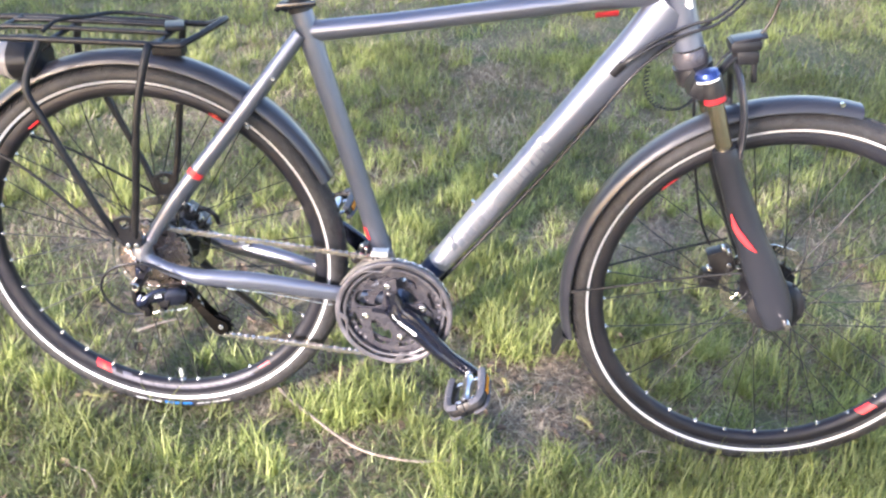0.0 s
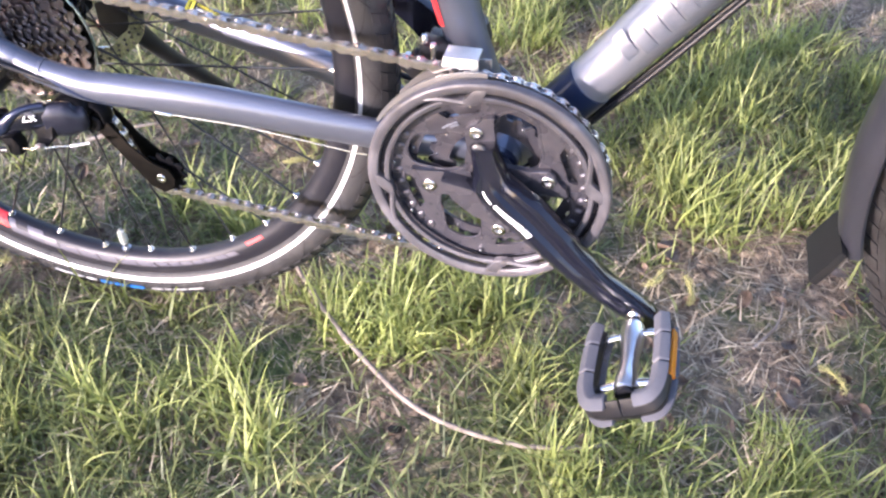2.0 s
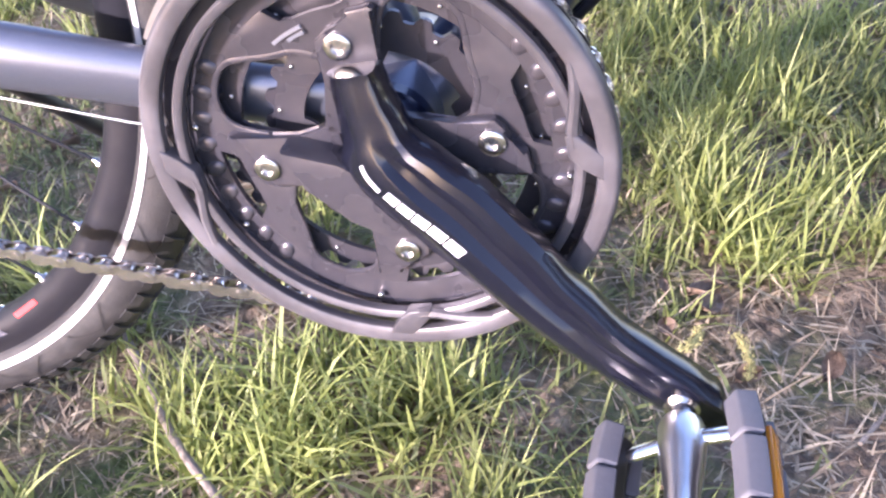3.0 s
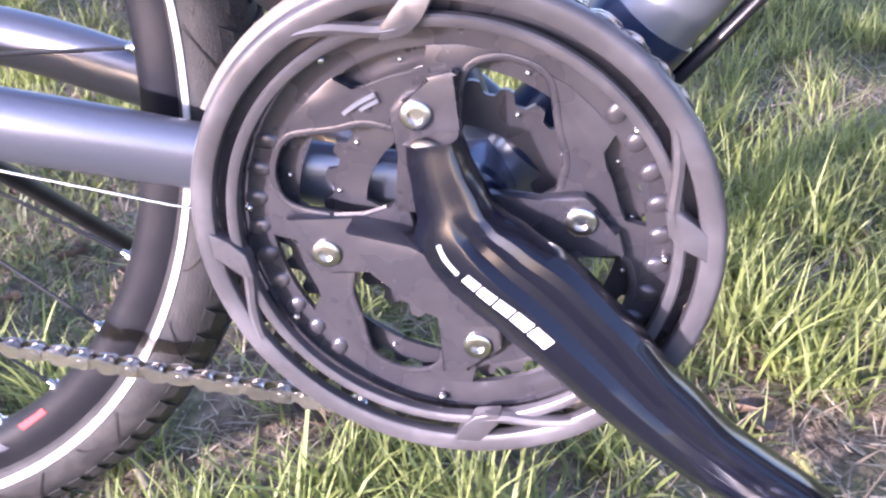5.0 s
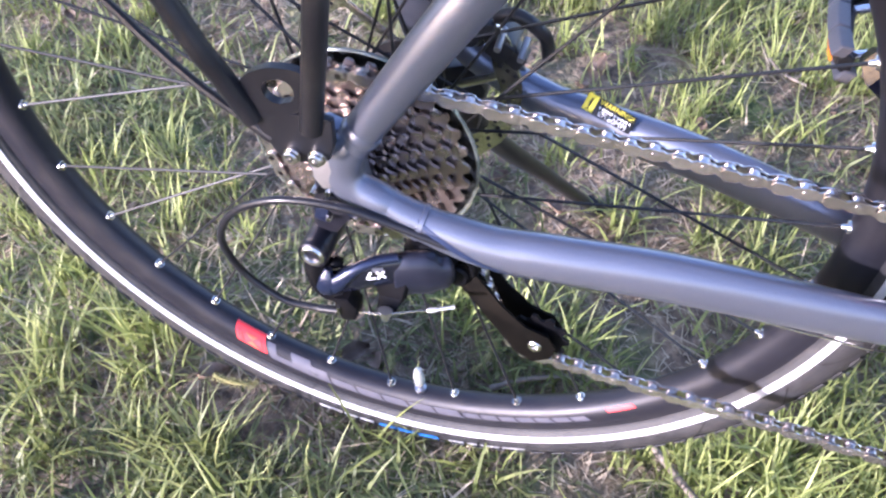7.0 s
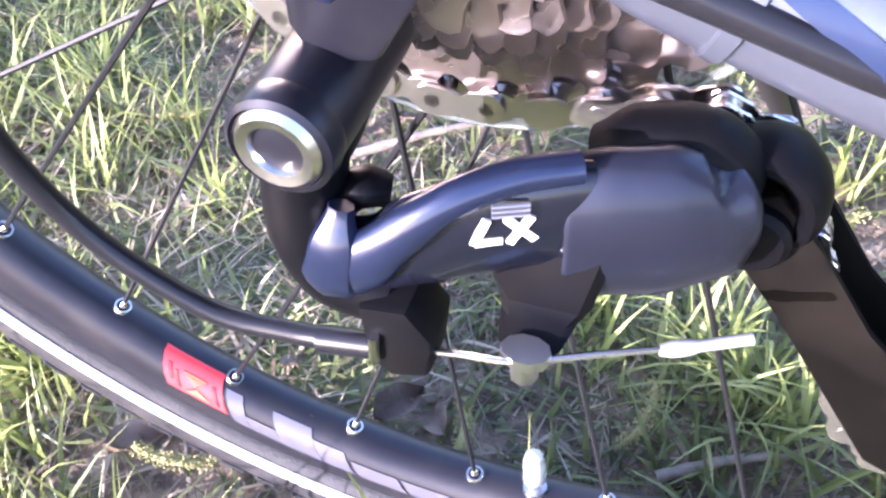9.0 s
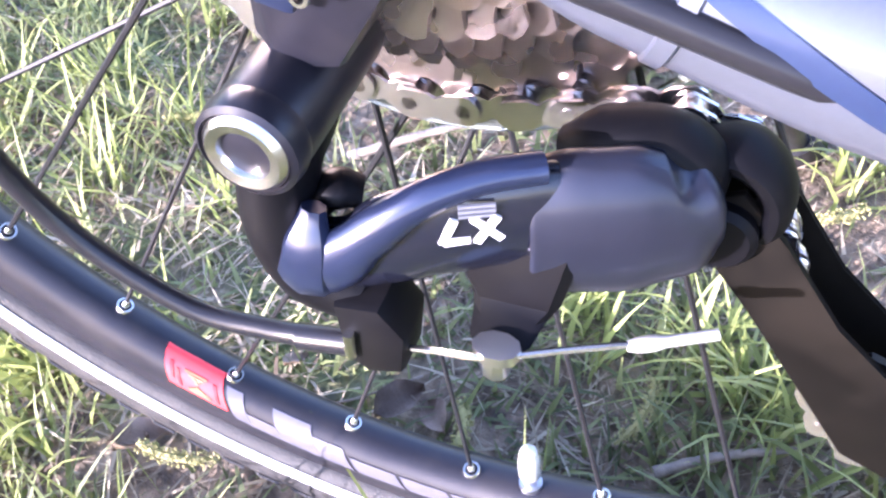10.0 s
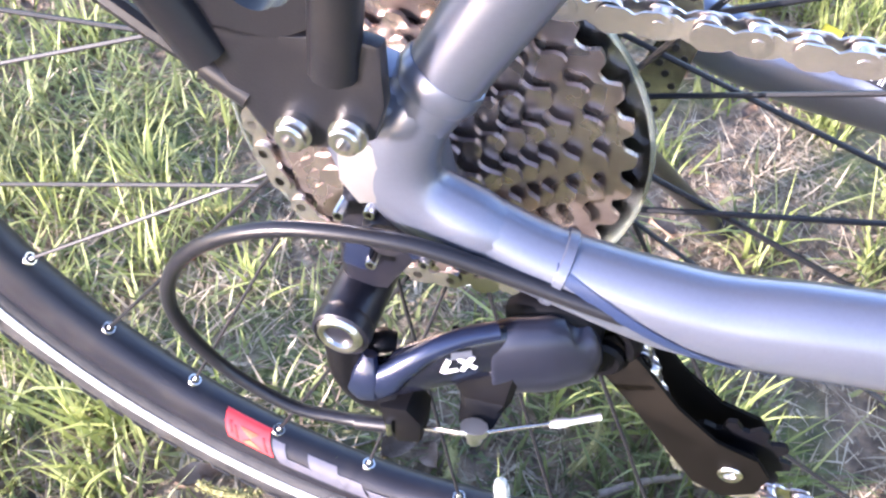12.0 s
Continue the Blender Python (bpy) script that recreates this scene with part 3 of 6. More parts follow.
# bars at both ends of the red label, and pale triangles between them
for base in (-121.0, 59.0):
    rear_prints += [(base + 0.5, base + 0.8, 0.2915, 0.2965, RED_DARK), (base + 1.1, base + 1.4, 0.2925, 0.2985, RED_DARK), (base + 4.7, base + 5.0, 0.2920, 0.2985, RED_DARK)]
    rear_prints += [(base + 2.0 + 0.3 * i, base + 4.1 - 0.3 * i, 0.2918 + 0.0008 * i, 0.2924 + 0.0008 * i, ORANGE_PRINT) for i in range(4)]
    rear_prints += [(base + 2.9 - 0.3 * i, base + 3.2 + 0.3 * i, 0.2956 + 0.0008 * i, 0.2964 + 0.0008 * i, ORANGE_PRINT) for i in range(4)]
rear = wheel("rear_wheel", RA, 0.0, -92.1, 0.028, (-0.024, 0.033), rear_prints, "black rear wheel rim with silver and red prints")
front_prints = [(-49.0, -43.4, 0.2894, 0.3000, RED), (131.0, 136.6, 0.2894, 0.2952, RED)]
for base in (-41.0,):
    front_prints += [(base + 6 * i, base + 5.2 + 6 * i, 0.2955, 0.3030, RIM_PRINT) for i in range(8)]
front = wheel("front_wheel", FA, -0.4, -96.6, 0.028, (-0.034, 0.030), front_prints, "black front wheel rim with silver and red prints", front=True)
# printing on the rear tyre, as plain bars, beside a blue patch
for a0, a1, r0, r1, m, nm in ((-93.2, -83.6, 0.3290, 0.3345, BLUE, "blue_patch"), (-103.0, -99.4, 0.3302, 0.3336, WHITE, "print_bar"), (-98.9, -96.8, 0.3302, 0.3336, WHITE, "print_bar"), (-96.3, -94.2, 0.3302, 0.3336, WHITE, "print_bar"),
                              (-82.0, -79.6, 0.3305, 0.3333, STRIPE, "print_bar"), (-79.1, -77.4, 0.3305, 0.3333, STRIPE, "print_bar"), (-76.9, -74.0, 0.3305, 0.3333, STRIPE, "print_bar"), (-73.5, -70.0, 0.3305, 0.3333, STRIPE, "print_bar")):
    bm = NEW()
    lathe(bm, [(r0, -0.0196), (r0, -0.0201), (r1, -0.0190), (r1, -0.0184)], 0, 0, 10, a0=a0, a1=a1, closed=True)
    add(nm, bm, m, rear)
# valve with its cap, at the foot of the rear rim
bm = NEW()
va = radians(-86.9)
vd = V(-math.cos(va), 0, -math.sin(va))
v0 = V(0.2905 * math.cos(va), 0, 0.2905 * math.sin(va))
sweep(bm, [v0, v0 + vd * 0.003, v0 + vd * 0.0031, v0 + vd * 0.012], [0.0052, 0.005, 0.0032, 0.0032], 12)
add("valve_stem", bm, ALLOY, rear)
bm = NEW()
sweep(bm, [v0 + vd * 0.010, v0 + vd * 0.0105, v0 + vd * 0.022, v0 + vd * 0.027, v0 + vd * 0.0285], [0.0046, 0.005, 0.0047, 0.0036, 0.001], 12)
add("valve_cap", bm, FROST, rear, "milky plastic valve cap")


# brake discs
def disc(parent, y, phase, r=0.080):
    bm = NEW()
    ring(bm, 0, 0, y - 0.001, y + 0.001, 96, lambda a: r - 0.016 + 0.0015 * math.cos(radians(a * 12)), lambda a: r + 0.0008 * math.cos(radians(a * 12)))
    d = add("brake_disc", bm, STEEL, parent, "drilled steel brake disc")
    for k in range(6):
        a = radians(phase + 60 * k)
        bm = NEW()
        sweep(bm, [V(0.024 * math.cos(a - 0.5), y, 0.024 * math.sin(a - 0.5)), V((r - 0.013) * math.cos(a), y, (r - 0.013) * math.sin(a))], [(0.004, 0.0009), (0.0032, 0.0009)], 8)
        add("disc_arm", bm, STEEL, parent)
    bm = NEW()
    for k in range(36):
        for i, rr in enumerate((r - 0.0035, r - 0.008, r - 0.012)):
            a = radians(10 * k + 3.3 * i)
            lathe(bm, [(0, y - 0.00125), (0.0016, y - 0.00125), (0.0016, y - 0.0009)], rr * math.cos(a), rr * math.sin(a), 8)
    tagged(add("disc_hole", bm, BLACK, parent, smooth=0), kind="stuff")
    bm = NEW()
    lathe(bm, [(0.012, y - 0.003), (0.027, y - 0.002), (0.027, y + 0.002), (0.012, y + 0.003)], 0, 0, 30, closed=True)
    add("disc_carrier", bm, BLACK, parent)


disc(rear, 0.055, 10)
disc(front, 0.052, 35)

# cassette: nine toothed sprockets, growing towards the spokes
TEETH = (11, 13, 15, 17, 19, 21, 24, 28, 32)
for i, t in enumerate(TEETH):
    y = -0.0605 + 0.00425 * i
    r = 0.0127 * t / (2 * math.pi) * 1.03
    bm = NEW()
    ring(bm, 0, 0, y - 0.001, y + 0.001, t * 6, max(0.016, r - 0.017), lambda a, r=r, t=t, i=i: r + 0.0026 * max(-0.9, min(0.9, 1.8 * math.cos(radians(a * t + 40 + 31 * i)))))
    add("sprocket", bm, COG, rear)
bm = NEW()
lathe(bm, [(0.010, -0.0645), (0.0155, -0.0645), (0.0155, -0.0615), (0.010, -0.0615)], 0, 0, 24, closed=True)
add("lock_ring", bm, STEEL, rear)
bm = NEW()
lathe(bm, [(0.010, -0.060), (0.0175, -0.060), (0.0175, -0.026), (0.010, -0.026)], 0, 0, 24, closed=True)
add("freehub_body", bm, COG, rear)
bm = NEW()
lathe(bm, [(0.034, -0.0225), (0.060, -0.0218), (0.0720, -0.0240), (0.0730, -0.0245), (0.0730, -0.0235), (0.060, -0.0208), (0.034, -0.0215)], 0, 0, 72, closed=True)
guard_disc = add("spoke_protector", bm, CLEAR, rear, "clear plastic disc behind the sprockets")
bm = NEW()
lathe(bm, [(0.0728, -0.0258), (0.0734, -0.0262), (0.0742, -0.0258), (0.0744, -0.0240), (0.0738, -0.0232), (0.0728, -0.0234)], 0, 0, 72, closed=True)
add("protector_rim", bm, CLEAR_EDGE, guard_disc)

# ------------------------------------------------------------------ crankset
ARM0 = 102.3
C = BB


def teeth(n, r, h=0.0024):
    return lambda a: r + h * max(-0.9, min(0.9, 1.5 * math.cos(radians((a) * n))))


def lugs(base, depth, half, wing=0.0):
    """An inner outline that comes in at the four arms, further on one side than on the other."""
    def f(a):
        d = (a - ARM0 + 45) % 90 - 45
        core = max(0, min(1, (half - abs(d)) / 4 + 0.5))
        side = max(0, min(1, (d + half) / 4)) * max(0, min(1, (40 - d) / 5 + 0.5))
        t = max(core * core * (3 - 2 * core), wing * side * side * (3 - 2 * side))
        return base - depth * t
    return f


RINGS = pose(C[0], -0.003, C[1]) @ Matrix.Diagonal((1.025, 1, 1.025, 1)) @ pose(-C[0], 0, -C[1])
SEAT[0] = RINGS
pol = lambda r, b: (C[0] + r * math.cos(radians(b)), C[1] + r * math.sin(radians(b)))
bm = NEW()
ring(bm, *C, -0.0515, -0.0485, 48 * 6, 0.0718, teeth(48, 0.0955))
big = add("chainring", bm, SATIN, label="dark large chainring")
bm = NEW()
lathe(bm, [(0.0826, -0.0515), (0.0830, -0.0528), (0.0838, -0.0528), (0.0842, -0.0515)], *C, 96)
add("chainring_step", bm, SATIN, big)
# each arm of the ring: a wing that leans to one side, with a slot between it and the rim of teeth
WING = [(0.030, -20), (0.0430, -15.5), (0.0590, -16), (0.0665, -19), (0.0706, -25), (0.0726, -26), (0.0726, -16), (0.0724, -6), (0.0640, -5), (0.0632, 0), (0.0632, 8), (0.0634, 16), (0.0645, 21), (0.0724, 23), (0.0726, 32), (0.0726, 42), (0.0726, 51), (0.0708, 50), (0.0675, 45), (0.0570, 35), (0.0515, 24), (0.0440, 14), (0.030, 14)]
EDGE = [(0.0440, -15.5), (0.0590, -16.6), (0.0668, -20), (0.0714, -28), (0.0722, -36), (0.0712, -40.5), (0.0683, -44.6), (0.0580, -54.6), (0.0524, -65.6), (0.0450, -75.5)]
for k in range(4):
    bm = NEW()
    plate(bm, [pol(r, ARM0 + 90 * k + d) for r, d in WING], -0.0517, -0.0487, 0.0007)
    wing = add("ring_wing", bm, SATIN, big)
    bm = NEW()
    sweep(bm, curve([(pol(r, ARM0 + 90 * k + d)[0], -0.0511, pol(r, ARM0 + 90 * k + d)[1]) for r, d in EDGE], 4), (0.0016, 0.0011), 8)
    add("window_rib", bm, SATIN, wing)
# small bosses all round the rim of the ring
bm = NEW()
lathe(bm, [(0, -0.0019), (0.0011, -0.0017), (0.0018, -0.0011), (0.0022, 0)], 0, 0, 10)
BOSS = part("boss", bm, SATIN, big)
boss_mesh = BOSS.data
bpy.data.objects.remove(BOSS)
for k in range(38):
    if not (148 < 9.474 * k + 3 < 232 or (9.474 * k + 3 + 40) % 360 < 88):
        continue
    a = radians(9.474 * k + 3)
    ob = new("boss", boss_mesh)
    ob.parent = big
    ob.matrix_local = Matrix.Translation((C[0] + 0.0772 * math.cos(a), -0.0514, C[1] + 0.0772 * math.sin(a))) @ pose(0, 0, 0, 0, -math.degrees(a) - 18, 0) @ Matrix.Diagonal((2.3, 1.0, 1.7, 1))
bm = NEW()
ring(bm, *C, -0.0440, -0.0415, 36 * 6, lugs(0.0625, 0.0205, 13), teeth(36, 0.0725))
add("chainring", bm, SATIN, label="middle chainring behind the large one")
bm = NEW()
ring(bm, *C, -0.0362, -0.0340, 26 * 6, lugs(0.037, 0.006, 15), teeth(26, 0.0525))
add("chainring", bm, SATIN, label="small steel chainring")
for rr, yy, nn in ((0.0665, -0.0442, 18), (0.0478, -0.0364, 13)):
    for k in range(nn):
        a = radians(360 / nn * k + 6)
        bm = NEW()
        bolt_mesh(bm, (C[0] + rr * math.cos(a), yy - 0.0008, C[1] + rr * math.sin(a)), 0.0011, 0.0016, socket=False, seg=10)
        add("ring_rivet", bm, STEEL, big)
# shift ramps: bright pins on the large ring
for k in range(8):
    a = radians(ARM0 + 22 + 45 * k + 7 * (k % 2))
    bm = NEW()
    bolt_mesh(bm, (C[0] + 0.0795 * math.cos(a), -0.0545, C[1] + 0.0795 * math.sin(a)), 0.0016, 0.002, socket=False)
    add("shift_pin", bm, STEEL, big)
SEAT[0] = pose(0, -0.0075, 0)
# chain guard: outer hoop, inner lip and four stepped tabs with a window each
bm = NEW()
lathe(bm, [(0.0922, -0.0560), (0.0928, -0.0592), (0.0938, -0.0600), (0.0990, -0.0606), (0.1006, -0.0600), (0.1018, -0.0582), (0.1018, -0.0535), (0.0990, -0.0530), (0.0930, -0.0545)], *C, 144, closed=True)
guard = add("chain_guard", bm, GUARD, label="grey-black plastic chain guard ring")
bm = NEW()
lathe(bm, [(0.0830, -0.0540), (0.0834, -0.0574), (0.0845, -0.0582), (0.0868, -0.0582), (0.0877, -0.0574), (0.0877, -0.0535), (0.0835, -0.0530)], *C, 144, closed=True)
add("guard_lip", bm, GUARD, guard)
for k in range(4):
    a = ARM0 + 90 * k
    bm = NEW()
    plate(bm, [pol(r, a + d) for r, d in ((0.0955, -12), (0.0955, -5), (0.0900, -1.5), (0.0865, 1.5), (0.0815, 2.5), (0.0815, -5), (0.0870, -8.5))], -0.0603, -0.0535, 0.0009)
    add("guard_tab", bm, GUARD, guard)
    bm = NEW()
    line = [(0.0840, -2), (0.0845, 3), (0.0872, 8), (0.0905, 13), (0.0940, 19), (0.0955, 24)]
    sweep(bm, curve([(pol(r, a + d)[0], -0.0575, pol(r, a + d)[1]) for r, d in line], 5), spread([(0.0030, 0.0030), (0.0028, 0.0030), (0.0026, 0.0030), (0.0026, 0.0030), (0.0024, 0.0030), (0.001, 0.0020)], 5), 8)
    add("guard_spoke", bm, GUARD, guard)
SEAT[0] = RINGS
# spider: four arms, each a stepped plate with its bolt
for k in range(4):
    a = radians(ARM0 + 90 * k)
    ca, sa = math.cos(a), math.sin(a)
    loc = lambda u, w: (C[0] + u * ca - w * sa, C[1] + u * sa + w * ca)
    bm = NEW()
    plate(bm, [loc(*p) for p in ((0.012, -0.019), (0.022, -0.0130), (0.032, -0.0112), (0.044, -0.0125), (0.0612, -0.0178), (0.0628, -0.0160), (0.0622, -0.0065), (0.0565, -0.0035), (0.0560, 0.0040), (0.0525, 0.0092), (0.046, 0.0105), (0.036, 0.0105), (0.024, 0.0125), (0.012, 0.019))], -0.0572, -0.0518, 0.0016)
    arm = add("spider_arm", bm, SATIN)
    bm = NEW()
    x, z = loc(0.0495, 0)
    bolt_mesh(bm, (x, -0.0592, z), 0.0056, 0.003, seg=20)
    add("chainring_bolt", bm, STEEL, arm)
# two faint printed bars on the wing of the large ring
for a0, a1, r0 in ((116, 130, 0.0590), (116, 124, 0.0566)):
    bm = NEW()
    ring(bm, *C, -0.0535, -0.0525, 8, r0, r0 + 0.0014, a0, a1)
    add("print_bar", bm, LETTER, big)
bm = NEW()
lathe(bm, [(0, -0.066), (0.0105, -0.066), (0.0130, -0.062), (0.0140, -0.052), (0.013, -0.046), (0, -0.046)], *C, 32)
add("crank_hub", bm, GLOSS)
SEAT[0] = Matrix()
PEDAL_R = V(0.5700, -0.0940, 0.1925)
# the arm: rows along it of place (x, z), reach to its lower and upper side, and the height of its outer face
ARM = [(0.4302, 0.3310, 0.0110, 0.0092, 0.0745), (0.4325, 0.3200, 0.0122, 0.0110, 0.0765), (0.4370, 0.3070, 0.0145, 0.0135, 0.0790), (0.4424, 0.2955, 0.0212, 0.0168, 0.0825), (0.4539, 0.2846, 0.0198, 0.0205, 0.0860), (0.4694, 0.2724, 0.0192, 0.0226, 0.0885), (0.4886, 0.2543, 0.0172, 0.0220, 0.0910), (0.5131, 0.2321, 0.0156, 0.0182, 0.0930), (0.5400, 0.2115, 0.0142, 0.0148, 0.0945), (0.5640, 0.1965, 0.0138, 0.0138, 0.0955), (0.5790, 0.1875, 0.0122, 0.0120, 0.0955), (0.5885, 0.1818, 0.0065, 0.0065, 0.0940)]
SECTION = [(-0.88, -0.9, 0), (-1.0, -0.35, 0), (-1.0, 0.05, 0), (-0.50, 0.84, 0), (-0.44, 0.90, 0), (-0.06, 1.0, 0), (0.0, 0.98, 0), (0.16, 0.97, 0.40), (0.34, 0.97, 0.46), (0.50, 0.98, 0.24), (0.66, 1.0, 0), (0.83, 0.92, 0), (0.98, 0.45, 0), (1.0, -0.35, 0), (0.88, -0.9, 0)]
arm_line = curve([(x, -f, z) for x, z, _, _, f in ARM], 6)
arm_low, arm_up = spread([r[2] for r in ARM], 6), spread([r[3] for r in ARM], 6)
arm_rings = []
for i, p in enumerate(arm_line):
    d = (arm_line[min(i + 1, len(arm_line) - 1)] - arm_line[max(i - 1, 0)]).normalized()
    n = V(-d.z, 0, d.x).normalized()
    u = i / 6
    groove = max(0, min(1, (u - 2.2) / 1.2)) * max(0, min(1, (9.2 - u) / 3.5))
    ease = 0.55 if i == 0 else 1.0
    h = 0.0095 * (ease if i < 60 else 1 - 0.5 * max(0, (i - 60) / 6))
    arm_rings.append([p + V(0, h, 0) + n * (q * (arm_up[i] if q > 0 else arm_low[i])) - V(0, h * (top - groove * dip), 0) for q, top, dip in SECTION])


def arm_mesh(rings):
    bm = NEW()
    vs = [[bm.verts.new(p) for p in r] for r in rings]
    for a, b in zip(vs, vs[1:]):
        for k in range(len(a)):
            j = (k + 1) % len(a)
            bm.faces.new((a[k], a[j], b[j], b[k]))
    bm.faces.new(vs[0])
    bm.faces.new(vs[-1][::-1])
    return bm


crank = add("crank_arm", arm_mesh(arm_rings), GLOSS, label="gloss black crank arm with white print", smooth=32)


def on_crank(u, f):
    """A point on the printed facet of the crank: u rows along it, f across the facet."""
    k = min(int(u), len(arm_rings) - 2)
    a, b = (arm_rings[k + i][4].lerp(arm_rings[k + i][5], f) for i in (0, 1))
    return a.lerp(b, u - k) - V(0, 0.0004, 0)


for u0, u1, thin in ((16.2, 20.4, 0.45), (21.3, 23.3, 1), (23.6, 25.7, 1), (26.0, 28.1, 1), (28.4, 30.5, 1), (30.8, 32.8, 1)):
    bm = NEW()
    rows = []
    for i in range(9):
        u = u0 + (u1 - u0) * i / 8
        lo, hi = 0.02 + 0.015 * max(0, u - 21), 0.02 + thin * (0.5 + 0.042 * max(0, u - 21))
        rows.append([bm.verts.new(on_crank(u, min(1.0, (lo, hi)[j])) + V(0, dy, 0)) for dy in (0, 0.0010) for j in range(2)])
    for a, b in zip(rows, rows[1:]):
        for j, k in ((0, 1), (1, 3), (3, 2), (2, 0)):
            bm.faces.new((a[j], a[k], b[k], b[j]))
    for r in (rows[0], rows[-1]):
        bm.faces.new((r[0], r[1], r[3], r[2]))
    add("print_bar", bm, WHITE, crank)


# gusset between the arm and the spider
bm = NEW()
plate(bm, [(0.3970, 0.2950), (0.4060, 0.2770), (0.4250, 0.2620), (0.4400, 0.2560), (0.4550, 0.2580), (0.4480, 0.2760), (0.4220, 0.2910)], -0.0760, -0.0600, 0.0022)
add("gusset", bm, SATIN, crank, "dull dark gusset")


def pedal(axle, side, tilt):
    """A trekking pedal: polished barrel, black cage, grey grips and amber reflectors. side: -1 on the chain side."""
    m = Matrix.Translation(axle) @ pose(0, 0, 0, 0, -tilt, 0) @ Matrix.Diagonal((0.84, -side, 0.9, 1))
    def fin(bm, *a):
        bmesh.ops.transform(bm, matrix=m, verts=bm.verts)
        return add(*a[:1], bm, *a[1:])
    bm = NEW()
    lathe(bm, [(0, 0.008), (0.0095, 0.008), (0.0095, -0.001), (0.007, -0.003), (0.007, -0.012), (0, -0.012)], 0, 0, 18)
    axle_ob = fin(bm, "pedal", STEEL, bike, "trekking pedal with grey grips and amber reflectors")
    bm = NEW()
    lathe(bm, [(0, -0.010), (0.0105, -0.010), (0.0120, -0.014), (0.0115, -0.026), (0.0085, -0.044), (0.0085, -0.056), (0.0108, -0.066), (0.0118, -0.078), (0.0105, -0.080), (0, -0.080)], 0, 0, 24)
    fin(bm, "barrel", ALLOY, axle_ob, "polished alloy barrel")
    bm = NEW()
    lathe(bm, [(0, -0.079), (0.0096, -0.079), (0.0096, -0.084), (0.006, -0.085), (0, -0.085)], 0, 0, 18)
    fin(bm, "end_cap", BLACK, axle_ob)
    for y, u in ((-0.018, 1), (-0.018, -1), (-0.071, 1), (-0.071, -1)):
        bm = NEW()
        sweep(bm, [V(0.005 * u, y, 0), V(0.034 * u, y - 0.003, 0)], [(0.0035, 0.004), (0.003, 0.0035)], 10)
        fin(bm, "cross_strut", CHROME, axle_ob)
    for u in (1, -1):
        bm = NEW()
        path = [(0.033 * u, -0.012, 0), (0.036 * u, -0.030, 0), (0.037 * u, -0.055, 0), (0.0365 * u, -0.080, 0), (0.030 * u, -0.094, 0), (0.012 * u, -0.097, 0), (0.0, -0.097, 0)]
        sweep(bm, curve(path, 4), [(0.0072, 0.0145)] * 25, 4, ref=(0, 0, 1))
        bmesh.ops.bevel(bm, geom=bm.edges[:], offset=0.0012, segments=1, affect="EDGES")
        fin(bm, "cage", BLACK, axle_ob)
        for w in (1, -1):
            path = [(0.0335 * u, -0.010, 0.0105 * w), (0.036 * u, -0.030, 0.0115 * w), (0.037 * u, -0.055, 0.0115 * w), (0.036 * u, -0.080, 0.0115 * w), (0.029 * u, -0.0935, 0.0115 * w), (0.013 * u, -0.0955, 0.0105 * w)]
            line = curve(path, 6)
            for a, b in ((0, 7), (7, 14), (14, 31)):
                bm = NEW()
                pts = line[a:b + 1]
                pts[0] = pts[0].lerp(pts[1], 0.12)
                pts[-1] = pts[-1].lerp(pts[-2], 0.12)
                sweep(bm, pts, [(0.0092, 0.0058)] * len(pts), 4, ref=(0, 0, 1))
                bmesh.ops.bevel(bm, geom=bm.edges[:], offset=0.0012, segments=1, affect="EDGES")
                fin(bm, "grip", GRIP, axle_ob)
        bm = NEW()
        block(bm, (0.0438 * u, -0.047, 0), (0.003, 0.046, 0.010), (0, 0, 0), 0.0008)
        fin(bm, "reflector", ORANGE, axle_ob)


pedal(PEDAL_R, -1, 29)
add("crank_arm", arm_mesh([[V(2 * C[0] - p.x, -p.y, 2 * C[1] - p.z) for p in r] for r in arm_rings[18:]]), GLOSS, smooth=32)
pedal(V(2 * C[0] - PEDAL_R.x, 0.0940, 2 * C[1] - PEDAL_R.z), 1, 20)


# ------------------------------------------------------------------ chain
def tangent(c1, r1, s1, c2, r2, s2):
    """End points of the straight run between two wheels, leaving them on the sides s1 and s2 (1: left of the way)."""
    c1, c2 = Vector(c1), Vector(c2)
    d = c2 - c1
    L, u = d.length, d.normalized()
    n = Vector((-u.y, u.x))
    k = (r1 * s1 - r2 * s2) / L
    w = u * k + n * math.sqrt(1 - k * k)
    w2 = u * k + n * math.sqrt(1 - k * k)
    return c1 + w * r1 * s1, c2 + w2 * r2 * s2


G, T = (0.0550, 0.2785), (0.1190, 0.2225)
R_BIG, R_COG, R_JOC = 0.0975, 0.0610, 0.0205
WAY = [(C, R_BIG, -0.0530), (RA, R_COG, -0.0310), (G, R_JOC, -0.0370), (T, R_JOC, -0.0385)]


